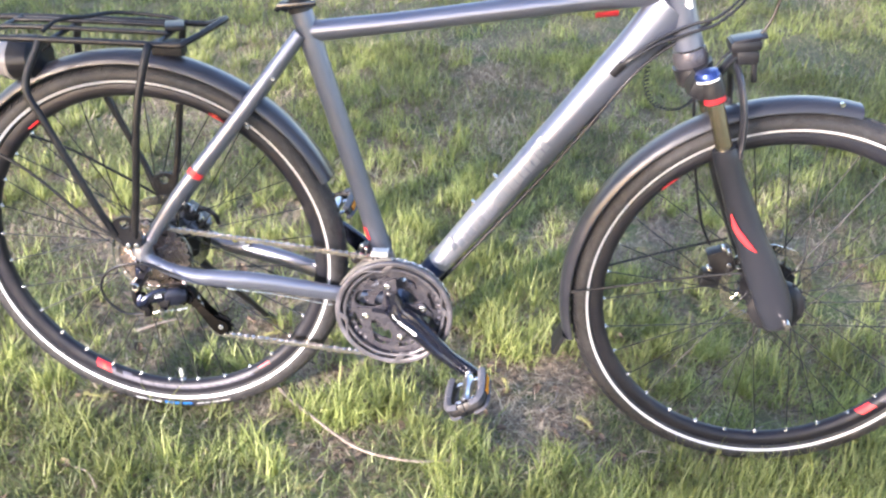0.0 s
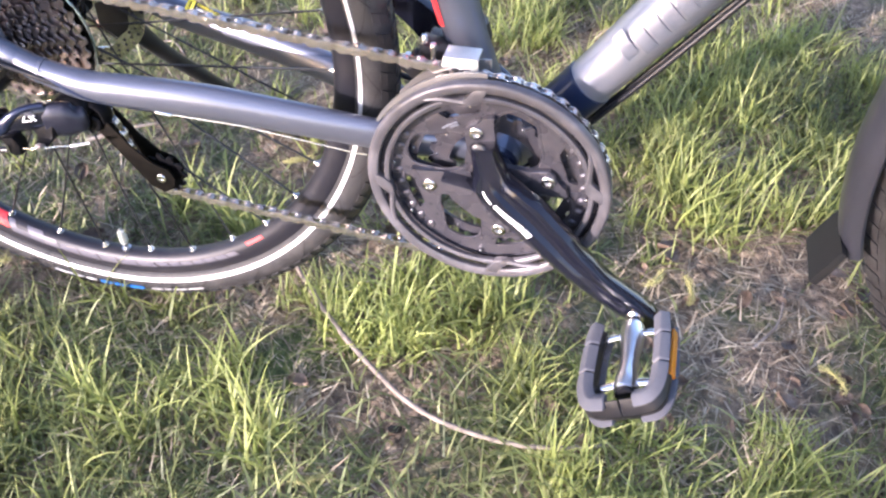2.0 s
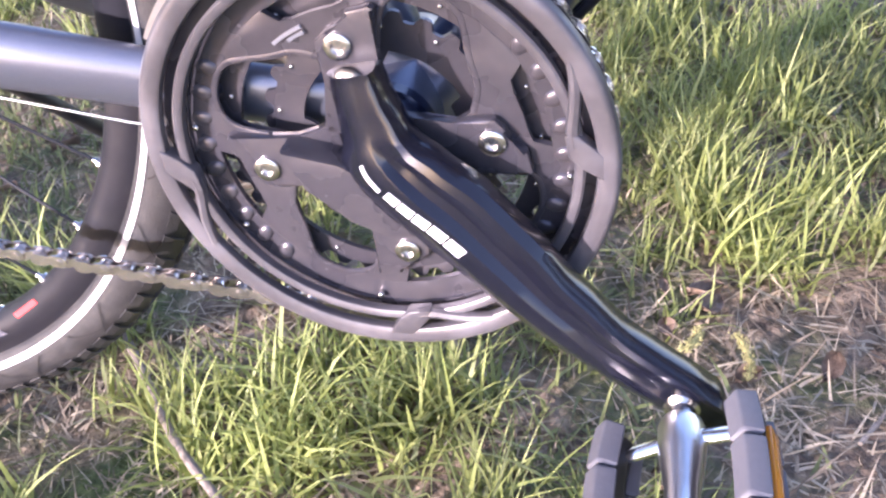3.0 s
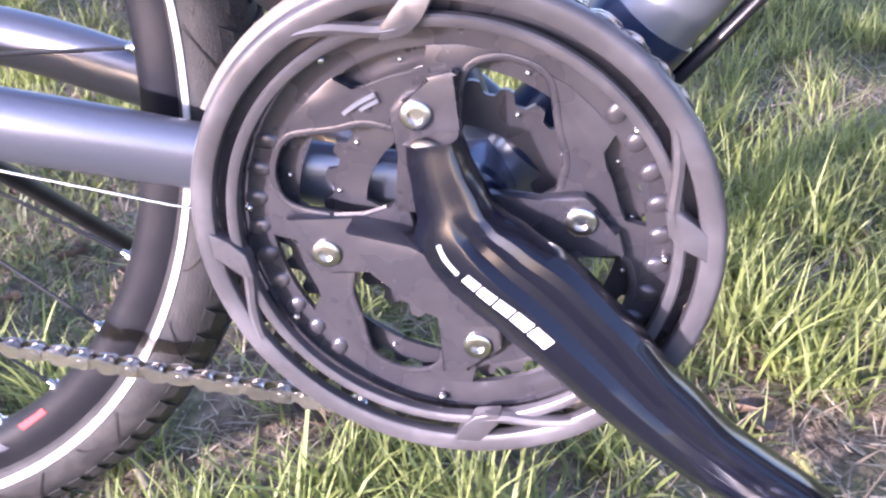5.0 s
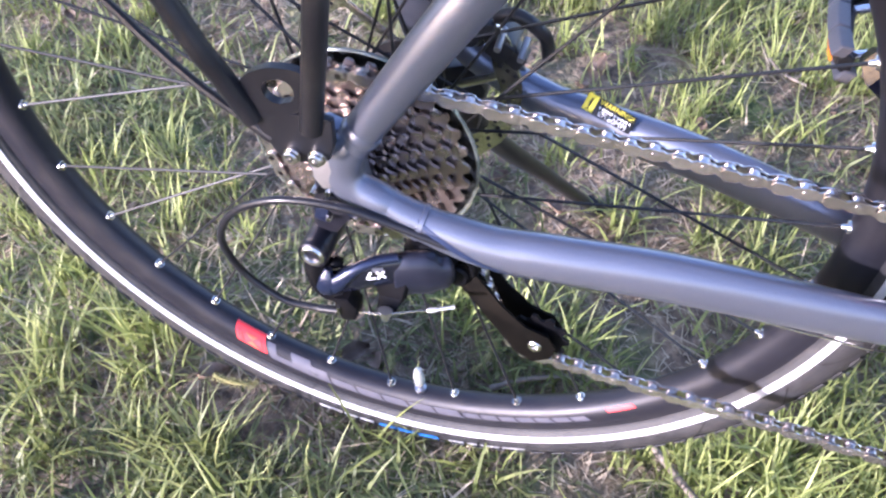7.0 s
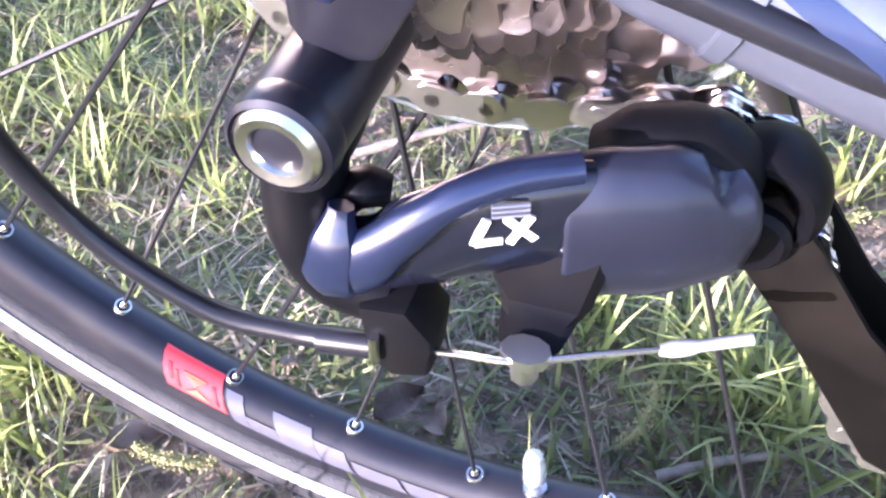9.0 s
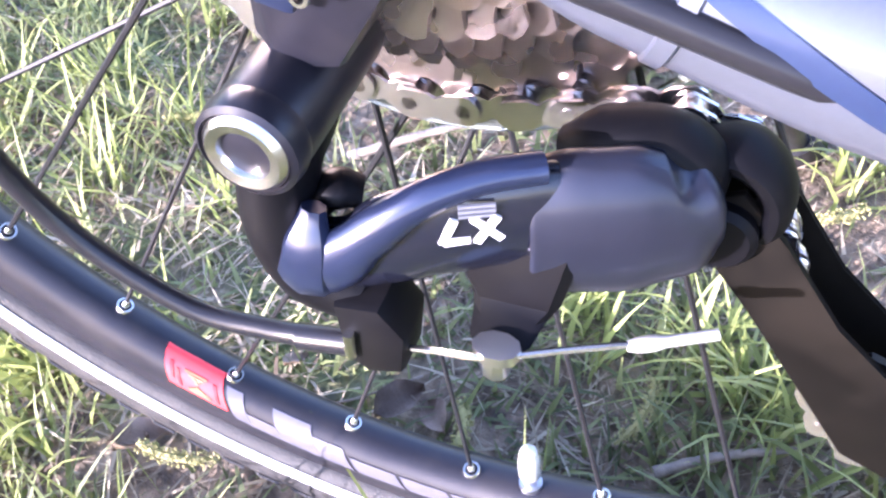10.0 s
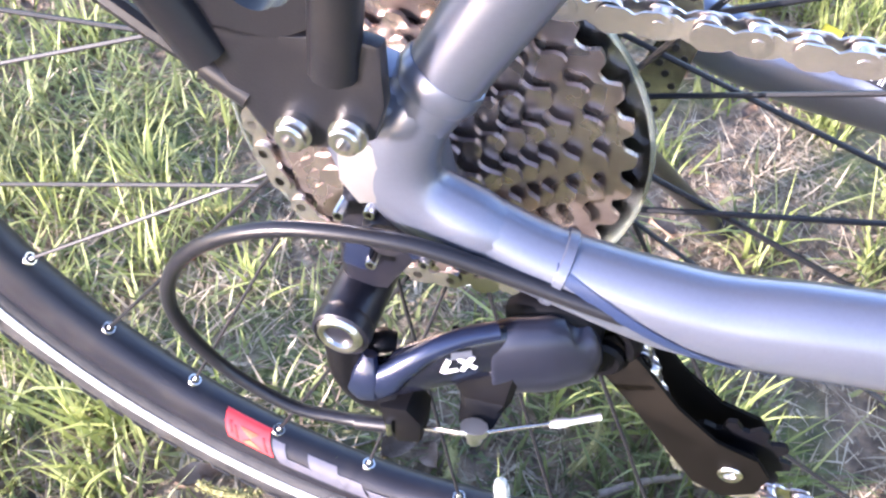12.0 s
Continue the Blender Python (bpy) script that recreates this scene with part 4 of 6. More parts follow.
def chain_path():
    segs = []
    for i in range(4):
        j = (i + 1) % 4
        # over the top from ring to cassette, so wheels lie to the left of the way
        a, b = tangent(WAY[i][0], WAY[i][1], -CH[i], WAY[j][0], WAY[j][1], -CH[j])
        segs.append((a, b, WAY[i][2], WAY[j][2]))
    pts = []
    for i in range(4):
        a, b, ya, yb = segs[i]
        L = (b - a).length
        n = max(2, int(L / 0.002))
        pts += [V(*(a + (b - a) * k / n), 0).xzy + V(0, ya + (yb - ya) * k / n, 0) for k in range(n)]
        j = (i + 1) % 4
        c = Vector(WAY[j][0])
        p, q = b - c, segs[j][0] - c
        a0, a1 = math.atan2(p.y, p.x), math.atan2(q.y, q.x)
        if CH[j] > 0:
            while a1 < a0:
                a1 += 2 * math.pi
        else:
            while a1 > a0:
                a1 -= 2 * math.pi
        n = max(2, int(abs(a1 - a0) * WAY[j][1] / 0.002))
        pts += [V(c.x + WAY[j][1] * math.cos(a0 + (a1 - a0) * k / n), WAY[j][2], c.y + WAY[j][1] * math.sin(a0 + (a1 - a0) * k / n)) for k in range(n)]
    return pts


CH = [1, 1, -1, 1]   # turning sense on each wheel: counter-clockwise but for the guide pulley
loop_pts = chain_path()
dist = [0.0]
for a, b in zip(loop_pts, loop_pts[1:] + loop_pts[:1]):
    dist.append(dist[-1] + (b - a).length)
n_links = 2 * round(dist[-1] / 0.0127 / 2)
pitch = dist[-1] / n_links
pins, i = [], 0
for k in range(n_links):
    s = pitch * k
    while dist[i + 1] < s:
        i += 1
    t = (s - dist[i]) / max(1e-9, dist[i + 1] - dist[i])
    pins.append(loop_pts[i].lerp(loop_pts[(i + 1) % len(loop_pts)], t))
bm = NEW()
for p in pins:
    lathe(bm, [(0, p.y - 0.0036), (0.0019, p.y - 0.0036), (0.0019, p.y - 0.0018), (0.0038, p.y - 0.0012), (0.0038, p.y + 0.0012), (0.0019, p.y + 0.0018), (0.0019, p.y + 0.0036), (0, p.y + 0.0036)], p.x, p.z, 10)
chain = add("chain", bm, CHAIN, label="oiled steel chain")


def link_mesh(y_in, name):
    bm = NEW()
    for sd in (1, -1):
        out = []
        for k in range(16):
            a = 2 * math.pi * k / 16
            ex = 0.5 * pitch * (1 if math.cos(a) > 0 else -1)
            waist = 0.0041
            out.append((ex + waist * math.cos(a), waist * math.sin(a)))
        out[5:5] = [(0.0022, 0.0036), (0, 0.0024), (-0.0022, 0.0036)]
        out[16:16] = [(-0.0022, -0.0036), (0, -0.0024), (0.0022, -0.0036)]
        plate(bm, out, sd * y_in, sd * (y_in + 0.0009), 0.0)
    bmesh.ops.recalc_face_normals(bm, faces=bm.faces)
    me = bpy.data.meshes.new(name)
    bm.to_mesh(me)
    bm.free()
    me.materials.append(CHAIN)
    return me


LINKS = (link_mesh(0.0014, "inner_link"), link_mesh(0.0027, "outer_link"))
for k in range(n_links):
    a, b = pins[k], pins[(k + 1) % n_links]
    d = b - a
    ob = new("link", LINKS[k % 2])
    ob.parent = chain
    ob.matrix_local = Matrix.Translation((a + b) / 2) @ pose(0, 0, 0, 0, -math.degrees(math.atan2(d.z, d.x)), 0)

# ------------------------------------------------------------------ front derailleur
SEAT[0] = pose(-0.015, 0.008, -0.003)
CF = (C[0] + 0.015, C[1] + 0.003)
bm = NEW()
ring(bm, *CF, -0.0672, -0.0655, 20, lambda a: 0.1000 + 0.003 * max(0, (a - 125) / 30), lambda a: 0.1055, 92, 153)
fd_arc = bm
bm = NEW()
plate(bm, [(0.4020, 0.3745), (0.4370, 0.3780), (0.4362, 0.4015), (0.4090, 0.4010), (0.4060, 0.3880)], -0.0606, -0.0575, 0.0010)
fd = add("front_derailleur", bm, CAGE, label="bright steel front derailleur cage")
add("outer_cage", fd_arc, ARC, fd, "grey steel cage arc")
bm = NEW()
ring(bm, *CF, -0.0500, -0.0484, 20, lambda a: 0.098 + 0.003 * max(0, (a - 125) / 30), lambda a: 0.1065 - 0.004 * max(0, (a - 110) / 30), 92, 140)
add("inner_cage", bm, ARC, fd)
bm = NEW()
plate(bm, [(0.4092, 0.3982), (0.4360, 0.3988), (0.4360, 0.4013), (0.4092, 0.4008)], -0.0600, -0.0425, 0.0006)
add("cage_bridge", bm, CAGE, fd)
bm = NEW()
block(bm, (0.394, -0.030, 0.386), (0.022, 0.022, 0.016), (0, 20, 10), 0.003)
block(bm, (0.380, -0.036, 0.376), (0.016, 0.012, 0.020), (0, 40, 0), 0.003)
add("linkage", bm, BLACK, fd)
for x, y, z in ((0.388, -0.034, 0.398), (0.396, -0.038, 0.394), (0.376, -0.040, 0.384)):
    bm = NEW()
    sweep(bm, [V(x, y, z - 0.010), V(x, y, z), V(x, y, z + 0.003)], [0.0034, 0.0034, 0.0024], 12)
    add("adjusting_screw", bm, STEEL, fd)
bm = NEW()
sweep(bm, [V(0.4160, 0, 0.380), V(0.4125, 0, 0.393)], [(0.0200, 0.0200)] * 2, 24)
block(bm, (0.392, -0.008, 0.382), (0.014, 0.016, 0.013), (0, 15, 0), 0.002)
add("clamp_band", bm, BLACK, fd)

# ------------------------------------------------------------------ rear derailleur
SEAT[0] = Matrix()
RD = NEW()
PX, PZ = -0.0080, 0.3220
lathe(RD, [(0, -0.054), (0.0088, -0.054), (0.0092, -0.058), (0.0092, -0.0895), (0.0088, -0.0930), (0.0076, -0.0940), (0, -0.0940)], PX, PZ, 36)
RDBLACK = mat("matte_black_alloy", (0.0030, 0.0030, 0.0042), 0.48, 0.1, var=0.25, scale=250, second=(0.005, 0.0048, 0.0050), second_scale=50, rough_var=0.08)
KNUCKLE = mat("slate_knuckle", (0.015, 0.017, 0.031), 0.38, 0.45, var=0.1, scale=300, coat=0.25)
rd = add("rear_derailleur", RD, BLACKM, label="black rear derailleur with grey outer knuckle")
bm = NEW()
lathe(bm, [(0.0032, -0.0895), (0.0034, -0.0920), (0.0048, -0.0950), (0.0066, -0.0954), (0.0077, -0.0942), (0.0077, -0.0920)], PX, PZ, 32)
add("pivot_bolt", bm, STEEL, rd, "polished pivot bolt")
bm = NEW()
lathe(bm, [(0, -0.0900), (0.0034, -0.0900), (0.0034, -0.0885), (0, -0.0885)], PX, PZ, 6)
add("hex_socket", bm, STEEL, rd)
bm = NEW()
lathe(bm, [(0.0079, -0.0915), (0.0082, -0.0946), (0.0092, -0.0938), (0.0096, -0.0905), (0.0092, -0.0885)], PX, PZ, 36)
add("pivot_collar", bm, BLACKM, rd)
# hanger: a stepped block under the dropout, with small screws
bm = NEW()
plate(bm, [(-0.0070, 0.3690), (0.0060, 0.3705), (0.0185, 0.3680), (0.0190, 0.3560), (0.0120, 0.3440), (0.0030, 0.3290), (-0.0080, 0.3270), (-0.0120, 0.3340), (-0.0100, 0.3520)], -0.0790, -0.058, 0.003)
lathe(bm, [(0, -0.0855), (0.0062, -0.0855), (0.0078, -0.0825), (0.0078, -0.066), (0, -0.066)], 0.0075, 0.3585, 18)
hanger = add("hanger_bracket", bm, BLACKM, rd)
bm = NEW()
block(bm, (0.0145, -0.0800, 0.3570), (0.0070, 0.0060, 0.0150), (0, -18, 0), 0.0015)
block(bm, (-0.0030, -0.0810, 0.3480), (0.0080, 0.0060, 0.0110), (0, 14, 0), 0.0015)
add("hanger_step", bm, BLUEBLACK, hanger)
for x, z in ((-0.0060, 0.3640), (0.0035, 0.3665), (0.0015, 0.3460), (0.0180, 0.3500)):
    bm = NEW()
    bolt_mesh(bm, (x, -0.0850, z), 0.0019, 0.008)
    add("hanger_screw", bm, STEEL, hanger)
# lower arm of the bracket, down to the cable stop
bm = NEW()
sweep(bm, curve([(-0.0090, -0.0760, 0.3190), (-0.0135, -0.0780, 0.3050), (-0.0140, -0.0795, 0.2920), (-0.0095, -0.0800, 0.2810), (0.0010, -0.0800, 0.2760)], 6), spread([(0.0090, 0.009), (0.0080, 0.009), (0.0075, 0.0095), (0.0080, 0.009), (0.0070, 0.008)], 6), 16)
add("bracket_arm", bm, RDBLACK, rd)
bm = NEW()
plate(bm, [(-0.0020, 0.2800), (0.0080, 0.2815), (0.0130, 0.2740), (0.0115, 0.2625), (0.0035, 0.2600), (-0.0010, 0.2640)], -0.0895, -0.0760, 0.0022)
add("cable_stop", bm, RDBLACK, rd)
bm = NEW()
sweep(bm, [V(0.0010, -0.0905, 0.2665), V(0.0015, -0.0905, 0.2740)], [(0.0012, 0.0012)] * 2, 8)
add("adjusting_screw", bm, STEEL, rd)
# pillar at the root of the link, sheen in its colour, and a short cap above it
bm = NEW()
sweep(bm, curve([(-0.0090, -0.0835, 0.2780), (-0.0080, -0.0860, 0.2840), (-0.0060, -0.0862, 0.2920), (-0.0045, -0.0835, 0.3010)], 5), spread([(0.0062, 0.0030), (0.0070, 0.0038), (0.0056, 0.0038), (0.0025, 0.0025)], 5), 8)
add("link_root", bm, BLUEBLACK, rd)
bm = NEW()
sweep(bm, curve([(-0.0085, -0.0760, 0.2950), (-0.0040, -0.0755, 0.2985), (0.0010, -0.0740, 0.2975)], 5), spread([(0.0040, 0.0050), (0.0036, 0.0050), (0.0020, 0.0040)], 5), 14)
add("root_cap", bm, RDBLACK, rd)
# outer link: a hollow black face under a ridge coloured blue as if sky-lit, swelling towards the knuckle
bm = NEW()
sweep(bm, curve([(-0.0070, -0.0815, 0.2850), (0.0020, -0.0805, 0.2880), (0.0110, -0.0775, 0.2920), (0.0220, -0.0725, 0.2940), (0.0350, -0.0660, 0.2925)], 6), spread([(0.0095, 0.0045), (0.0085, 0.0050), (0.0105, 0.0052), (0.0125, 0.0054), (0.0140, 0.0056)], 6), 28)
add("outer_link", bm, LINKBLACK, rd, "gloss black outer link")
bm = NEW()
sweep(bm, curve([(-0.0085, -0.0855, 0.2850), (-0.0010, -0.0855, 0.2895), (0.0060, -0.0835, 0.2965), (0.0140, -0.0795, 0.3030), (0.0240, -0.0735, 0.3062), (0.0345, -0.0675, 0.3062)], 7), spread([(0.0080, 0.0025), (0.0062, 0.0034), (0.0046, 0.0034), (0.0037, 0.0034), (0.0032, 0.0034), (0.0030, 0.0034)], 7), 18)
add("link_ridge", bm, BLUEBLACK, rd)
bm = NEW()
sweep(bm, curve([(0.0316, -0.0662, 0.2892), (0.0322, -0.0660, 0.2892), (0.0400, -0.0632, 0.2892), (0.0490, -0.0600, 0.2890), (0.0570, -0.0562, 0.2895), (0.0625, -0.0530, 0.2915), (0.0645, -0.0515, 0.2920)], 5), spread([(0.0150, 0.0070), (0.0162, 0.0084), (0.0178, 0.0090), (0.0180, 0.0090), (0.0155, 0.0085), (0.0100, 0.0070), (0.0050, 0.004)], 5), 32)
add("knuckle", bm, KNUCKLE, rd, "slate-grey rounded knuckle")
bm = NEW()
sweep(bm, curve([(0.0350, -0.0500, 0.2960), (0.0430, -0.0500, 0.3000), (0.0530, -0.0490, 0.3005), (0.0600, -0.0480, 0.2960), (0.0625, -0.0470, 0.2860)], 5), spread([(0.0045, 0.006), (0.0066, 0.008), (0.0070, 0.008), (0.0062, 0.008), (0.004, 0.006)], 5), 16)
add("knuckle_shell", bm, RDBLACK, rd)
bm = NEW()
sweep(bm, curve([(0.0590, -0.0430, 0.2970), (0.0690, -0.0420, 0.2962), (0.0750, -0.0415, 0.2900), (0.0762, -0.0410, 0.2820), (0.0735, -0.0405, 0.2740)], 6), spread([(0.0030, 0.006), (0.0038, 0.008), (0.0040, 0.008), (0.0040, 0.008), (0.003, 0.006)], 6), 14)
add("spring_hook", bm, RDBLACK, rd)
# pull arm with its clamp bolt and cable end
bm = NEW()
levels = []
for x0, x1, front, back, z in ((0.0150, 0.0430, -0.0720, -0.0560, 0.2890), (0.0165, 0.0420, -0.0735, -0.0560, 0.2840), (0.0215, 0.0400, -0.0745, -0.0600, 0.2745), (0.0225, 0.0380, -0.0770, -0.0620, 0.2725), (0.0235, 0.0360, -0.0835, -0.0660, 0.2705)):
    levels.append([bm.verts.new(V(*p)) for p in ((x0, front + 0.0022, z), (x0 + 0.0022, front, z), (x1 - 0.0022, front, z), (x1, front + 0.0022, z), (x1, back, z), (x0, back, z))])
for r, t in zip(levels, levels[1:]):
    for k in range(6):
        bm.faces.new((r[k], r[(k + 1) % 6], t[(k + 1) % 6], t[k]))
bm.faces.new(levels[0])
bm.faces.new(levels[-1][::-1])
add("pull_arm", bm, RDBLACK, rd, smooth=25)
bm = NEW()
sweep(bm, [V(0.0300, -0.0840, 0.2728), V(0.0300, -0.0840, 0.2700)], [(0.0050, 0.0036)] * 2, 10)
sweep(bm, [V(0.0300, -0.0842, 0.2700), V(0.0299, -0.0842, 0.2648), V(0.0299, -0.0842, 0.2638)], [0.0029, 0.0029, 0.0022], 8)
add("cable_bolt", bm, ALLOY, rd, "bright cable clamp bolt")
bm = NEW()
sweep(bm, curve([(0.0070, -0.0860, 0.2668), (0.0180, -0.0868, 0.2700), (0.0290, -0.0866, 0.2718), (0.0440, -0.0795, 0.2710), (0.0580, -0.0730, 0.2702)], 5), 0.00075, 8)
add("inner_cable", bm, STEEL, rd)
bm = NEW()
sweep(bm, [V(0.0540, -0.0748, 0.2699), V(0.0565, -0.0738, 0.2701), V(0.0590, -0.0728, 0.2703), V(0.0610, -0.0720, 0.2705), V(0.0705, -0.0682, 0.2716)], [0.0012, 0.0018, 0.0018, 0.0013, 0.0013], 10)
add("cable_tip", bm, CAGE, rd)
# three short bars over two slanted shapes printed in white on the link
for k in range(3):
    bm = NEW()
    block(bm, (0.0248, -0.0772, 0.3030 - 0.0012 * k), (0.0068, 0.0006, 0.0006), (0, 4, 27))
    add("print_bar", bm, LETTER, rd)
for x, y, z, sx, sz, tn in ((0.0198, -0.0793, 0.2970, 0.0015, 0.0062, 24), (0.0212, -0.0788, 0.2945, 0.0050, 0.0014, 0), (0.0264, -0.0762, 0.2968, 0.0015, 0.0080, -42), (0.0264, -0.0764, 0.2968, 0.0015, 0.0072, 34)):
    bm = NEW()
    block(bm, (x, y, z), (sx, 0.0008, sz), (0, tn, 27))
    add("print_bar", bm, WHITE, rd)


def pulley(c, y):
    bm = NEW()
    ring(bm, *c, y - 0.0011, y + 0.0011, 11 * 8, 0.0085, teeth(11, 0.0195, 0.0024))
    lathe(bm, [(0.003, y - 0.003), (0.0088, y - 0.003), (0.0088, y + 0.003), (0.003, y + 0.003)], *c, 18, closed=True)
    add("jockey_wheel", bm, RDBLACK, rd)


CAGE_STEEL = mat("worn_cage_steel", (0.0042, 0.0037, 0.0032), 0.60, 0.1, var=0.3, scale=120, second=(0.009, 0.0075, 0.006), second_scale=30, rough_var=0.1)
for m in (RDBLACK, CAGE_STEEL):
    m.node_tree.nodes["Principled BSDF"].inputs["Specular IOR Level"].default_value = 0.12
CAGE_STEEL.node_tree.nodes["Principled BSDF"].inputs["Specular IOR Level"].default_value = 0.06
pulley(G, -0.0370)
pulley(T, -0.0385)
for y0, y1 in ((-0.0475, -0.0455), (-0.0290, -0.0272)):
    bm = NEW()
    prof = [(0.0610, 0.2860), (0.0700, 0.2900), (0.0805, 0.2775), (0.0950, 0.2556), (0.1115, 0.2394), (0.1270, 0.2345), (0.1330, 0.2240), (0.1300, 0.2120), (0.1180, 0.2050), (0.1060, 0.2110), (0.0770, 0.2550), (0.0640, 0.2720)]
    plate(bm, prof, y0, y1, 0.0006)
    cg = add("cage_plate", bm, CAGE_STEEL, rd)
    if y0 < -0.04:
        for c in (T,):
            bm = NEW()
            bolt_mesh(bm, (c[0], y0 - 0.0014, c[1]), 0.0048, 0.002, seg=18)
            add("pulley_bolt", bm, STEEL, cg)
bm = NEW()
lathe(bm, [(0, -0.0515), (0.0070, -0.0515), (0.0085, -0.0500), (0.0085, -0.0470), (0, -0.0470)], 0.0660, 0.2790, 22)
add("cage_pivot", bm, RDBLACK, rd)

# housings and the barrel adjuster
SEAT[0] = pose(-0.004, 0, 0.004)
HOUSE = curve([(0.1480, -0.0632, 0.3108), (0.1131, -0.0728, 0.3215), (0.0800, -0.0848, 0.3400), (0.0478, -0.0885, 0.3525), (0.0180, -0.0933, 0.3634), (-0.0187, -0.0963, 0.3619), (-0.0490, -0.0959, 0.3434), (-0.0638, -0.0937, 0.3142), (-0.0560, -0.0910, 0.2837), (-0.0345, -0.0884, 0.2625), (-0.0160, -0.0866, 0.2588), (-0.0040, -0.0862, 0.2598), (0.0030, -0.0860, 0.2606)], 8)
bm = NEW()
sweep(bm, HOUSE, 0.0025, 12)
house = add("cable_housing", bm, HOSE, label="black looped gear cable housing")
bm = NEW()
sweep(bm, [HOUSE[-1] - V(0.012, 0.0006, 0.0015), HOUSE[-1], HOUSE[-1] + V(0.004, 0, 0.001)], [0.003, 0.003, 0.0026], 12)
add("end_ferrule", bm, HOSE, house)
bm = NEW()
sweep(bm, [V(0.1468, -0.0634, 0.3112), V(0.1480, -0.0632, 0.3109), V(0.1605, -0.0622, 0.3086), V(0.1617, -0.0621, 0.3084)], [0.0036, 0.0046, 0.0046, 0.0036], 16)
add("barrel_adjuster", bm, CHROME, house)
bm = NEW()
sweep(bm, [V(0.1610, -0.0621, 0.3084), V(0.220, -0.0525, 0.2995), V(0.313, -0.0385, 0.2770), V(0.390, -0.0230, 0.2620), V(0.430, -0.005, 0.2550)], 0.0008, 8)
add("bare_cable", bm, STEEL)
SEAT[0] = pose(-0.016, 0, 0.004)
bm = NEW()
sweep(bm, curve([(0.448, -0.012, 0.262), (0.480, -0.015, 0.2770), (0.545, -0.015, 0.3500), (0.640, -0.014, 0.4720), (0.738, -0.014, 0.6045), (0.815, -0.014, 0.7150), (0.875, -0.012, 0.768), (0.915, -0.01, 0.795)], 8), 0.0024, 10)
add("cable_housing", bm, HOSE)
bm = NEW()
sweep(bm, curve([(0.455, 0.004, 0.262), (0.485, 0.004, 0.2760), (0.548, 0.003, 0.3485), (0.642, 0.002, 0.4700), (0.742, 0.002, 0.6035), (0.815, 0.002, 0.7120), (0.872, 0.004, 0.764)], 8), 0.0028, 10)
add("brake_hose", bm, HOSE)
bm = NEW()
block(bm, (0.760, -0.006, 0.6330), (0.020, 0.018, 0.006), (0, -55, 0), 0.0015)
add("cable_clip", bm, BLACK)
SEAT[0] = pose(-0.004, 0.003, -0.002)
# hose on the far chainstay and the printed warning label there
bm = NEW()
sweep(bm, curve([(0.430, 0.030, 0.275), (0.345, 0.052, 0.301), (0.225, 0.064, 0.314), (0.12, 0.072, 0.322), (0.070, 0.074, 0.360), (0.062, 0.072, 0.380)], 6), 0.0026, 10)
add("brake_hose", bm, HOSE)

# ------------------------------------------------------------------ rear brake caliper on the far stays
bm = NEW()
block(bm, (0.050, 0.066, 0.396), (0.030, 0.030, 0.022), (0, 38, 0), 0.004)
block(bm, (0.068, 0.066, 0.381), (0.016, 0.034, 0.016), (0, 38, 0), 0.003)
cal = add("rear_brake_caliper", bm, BLACK, label="black disc brake caliper")
bm = NEW()
block(bm, (0.032, 0.060, 0.408), (0.012, 0.020, 0.016), (0, 20, 0), 0.003)
block(bm, (0.040, 0.048, 0.412), (0.009, 0.014, 0.012), (0, 60, 0), 0.002)
block(bm, (0.076, 0.058, 0.376), (0.018, 0.016, 0.012), (0, 35, 0), 0.003)
block(bm, (0.060, 0.048, 0.400), (0.012, 0.010, 0.008), (0, 10, 0), 0.002)
lathe(bm, [(0, 0.043), (0.003, 0.043), (0.0035, 0.041), (0.0075, 0.041), (0.0095, 0.045), (0.0095, 0.060), (0, 0.060)], 0.050, 0.394, 18)
add("caliper_body", bm, BLACK, cal)
for x, y, z in ((0.030, 0.050, 0.416), (0.056, 0.048, 0.408), (0.084, 0.050, 0.384), (0.070, 0.046, 0.392), (0.038, 0.046, 0.398)):
    bm = NEW()
    sweep(bm, [V(x, y - 0.008, z - 0.002), V(x, y + 0.010, z + 0.002)], 0.0024, 12, ref=(0, 0, 1))
    add("caliper_bolt", bm, ARC, cal)
bm = NEW()
sweep(bm, curve([(0.066, 0.052, 0.404), (0.080, 0.048, 0.410), (0.096, 0.052, 0.396), (0.098, 0.060, 0.376)], 5), 0.0045, 10)
add("hose_joint", bm, BLACK, cal)

# ------------------------------------------------------------------ kickstand on the far side
bm = NEW()
plate(bm, [(0.010, 0.335), (0.040, 0.345), (0.052, 0.325), (0.045, 0.285), (0.020, 0.280), (0.008, 0.300)], 0.079, 0.098, 0.003)
stand = add("kickstand", bm, BLACK, label="black kickstand bracket")
bm = NEW()
sweep(bm, curve([(0.030, 0.092, 0.300), (0.050, 0.130, 0.235), (0.085, 0.215, 0.125), (0.112, 0.285, 0.035)], 5), spread([(0.010, 0.012), (0.0085, 0.0085), (0.0068, 0.0068), (0.0062, 0.0062)], 5), 14)
add("stand_leg", bm, BLACK, stand)
bm = NEW()
sweep(bm, [V(0.110, 0.280, 0.042), V(0.121, 0.300, 0.012)], [(0.010, 0.010), (0.013, 0.013)], 14)
add("stand_foot", bm, BLACK, stand)
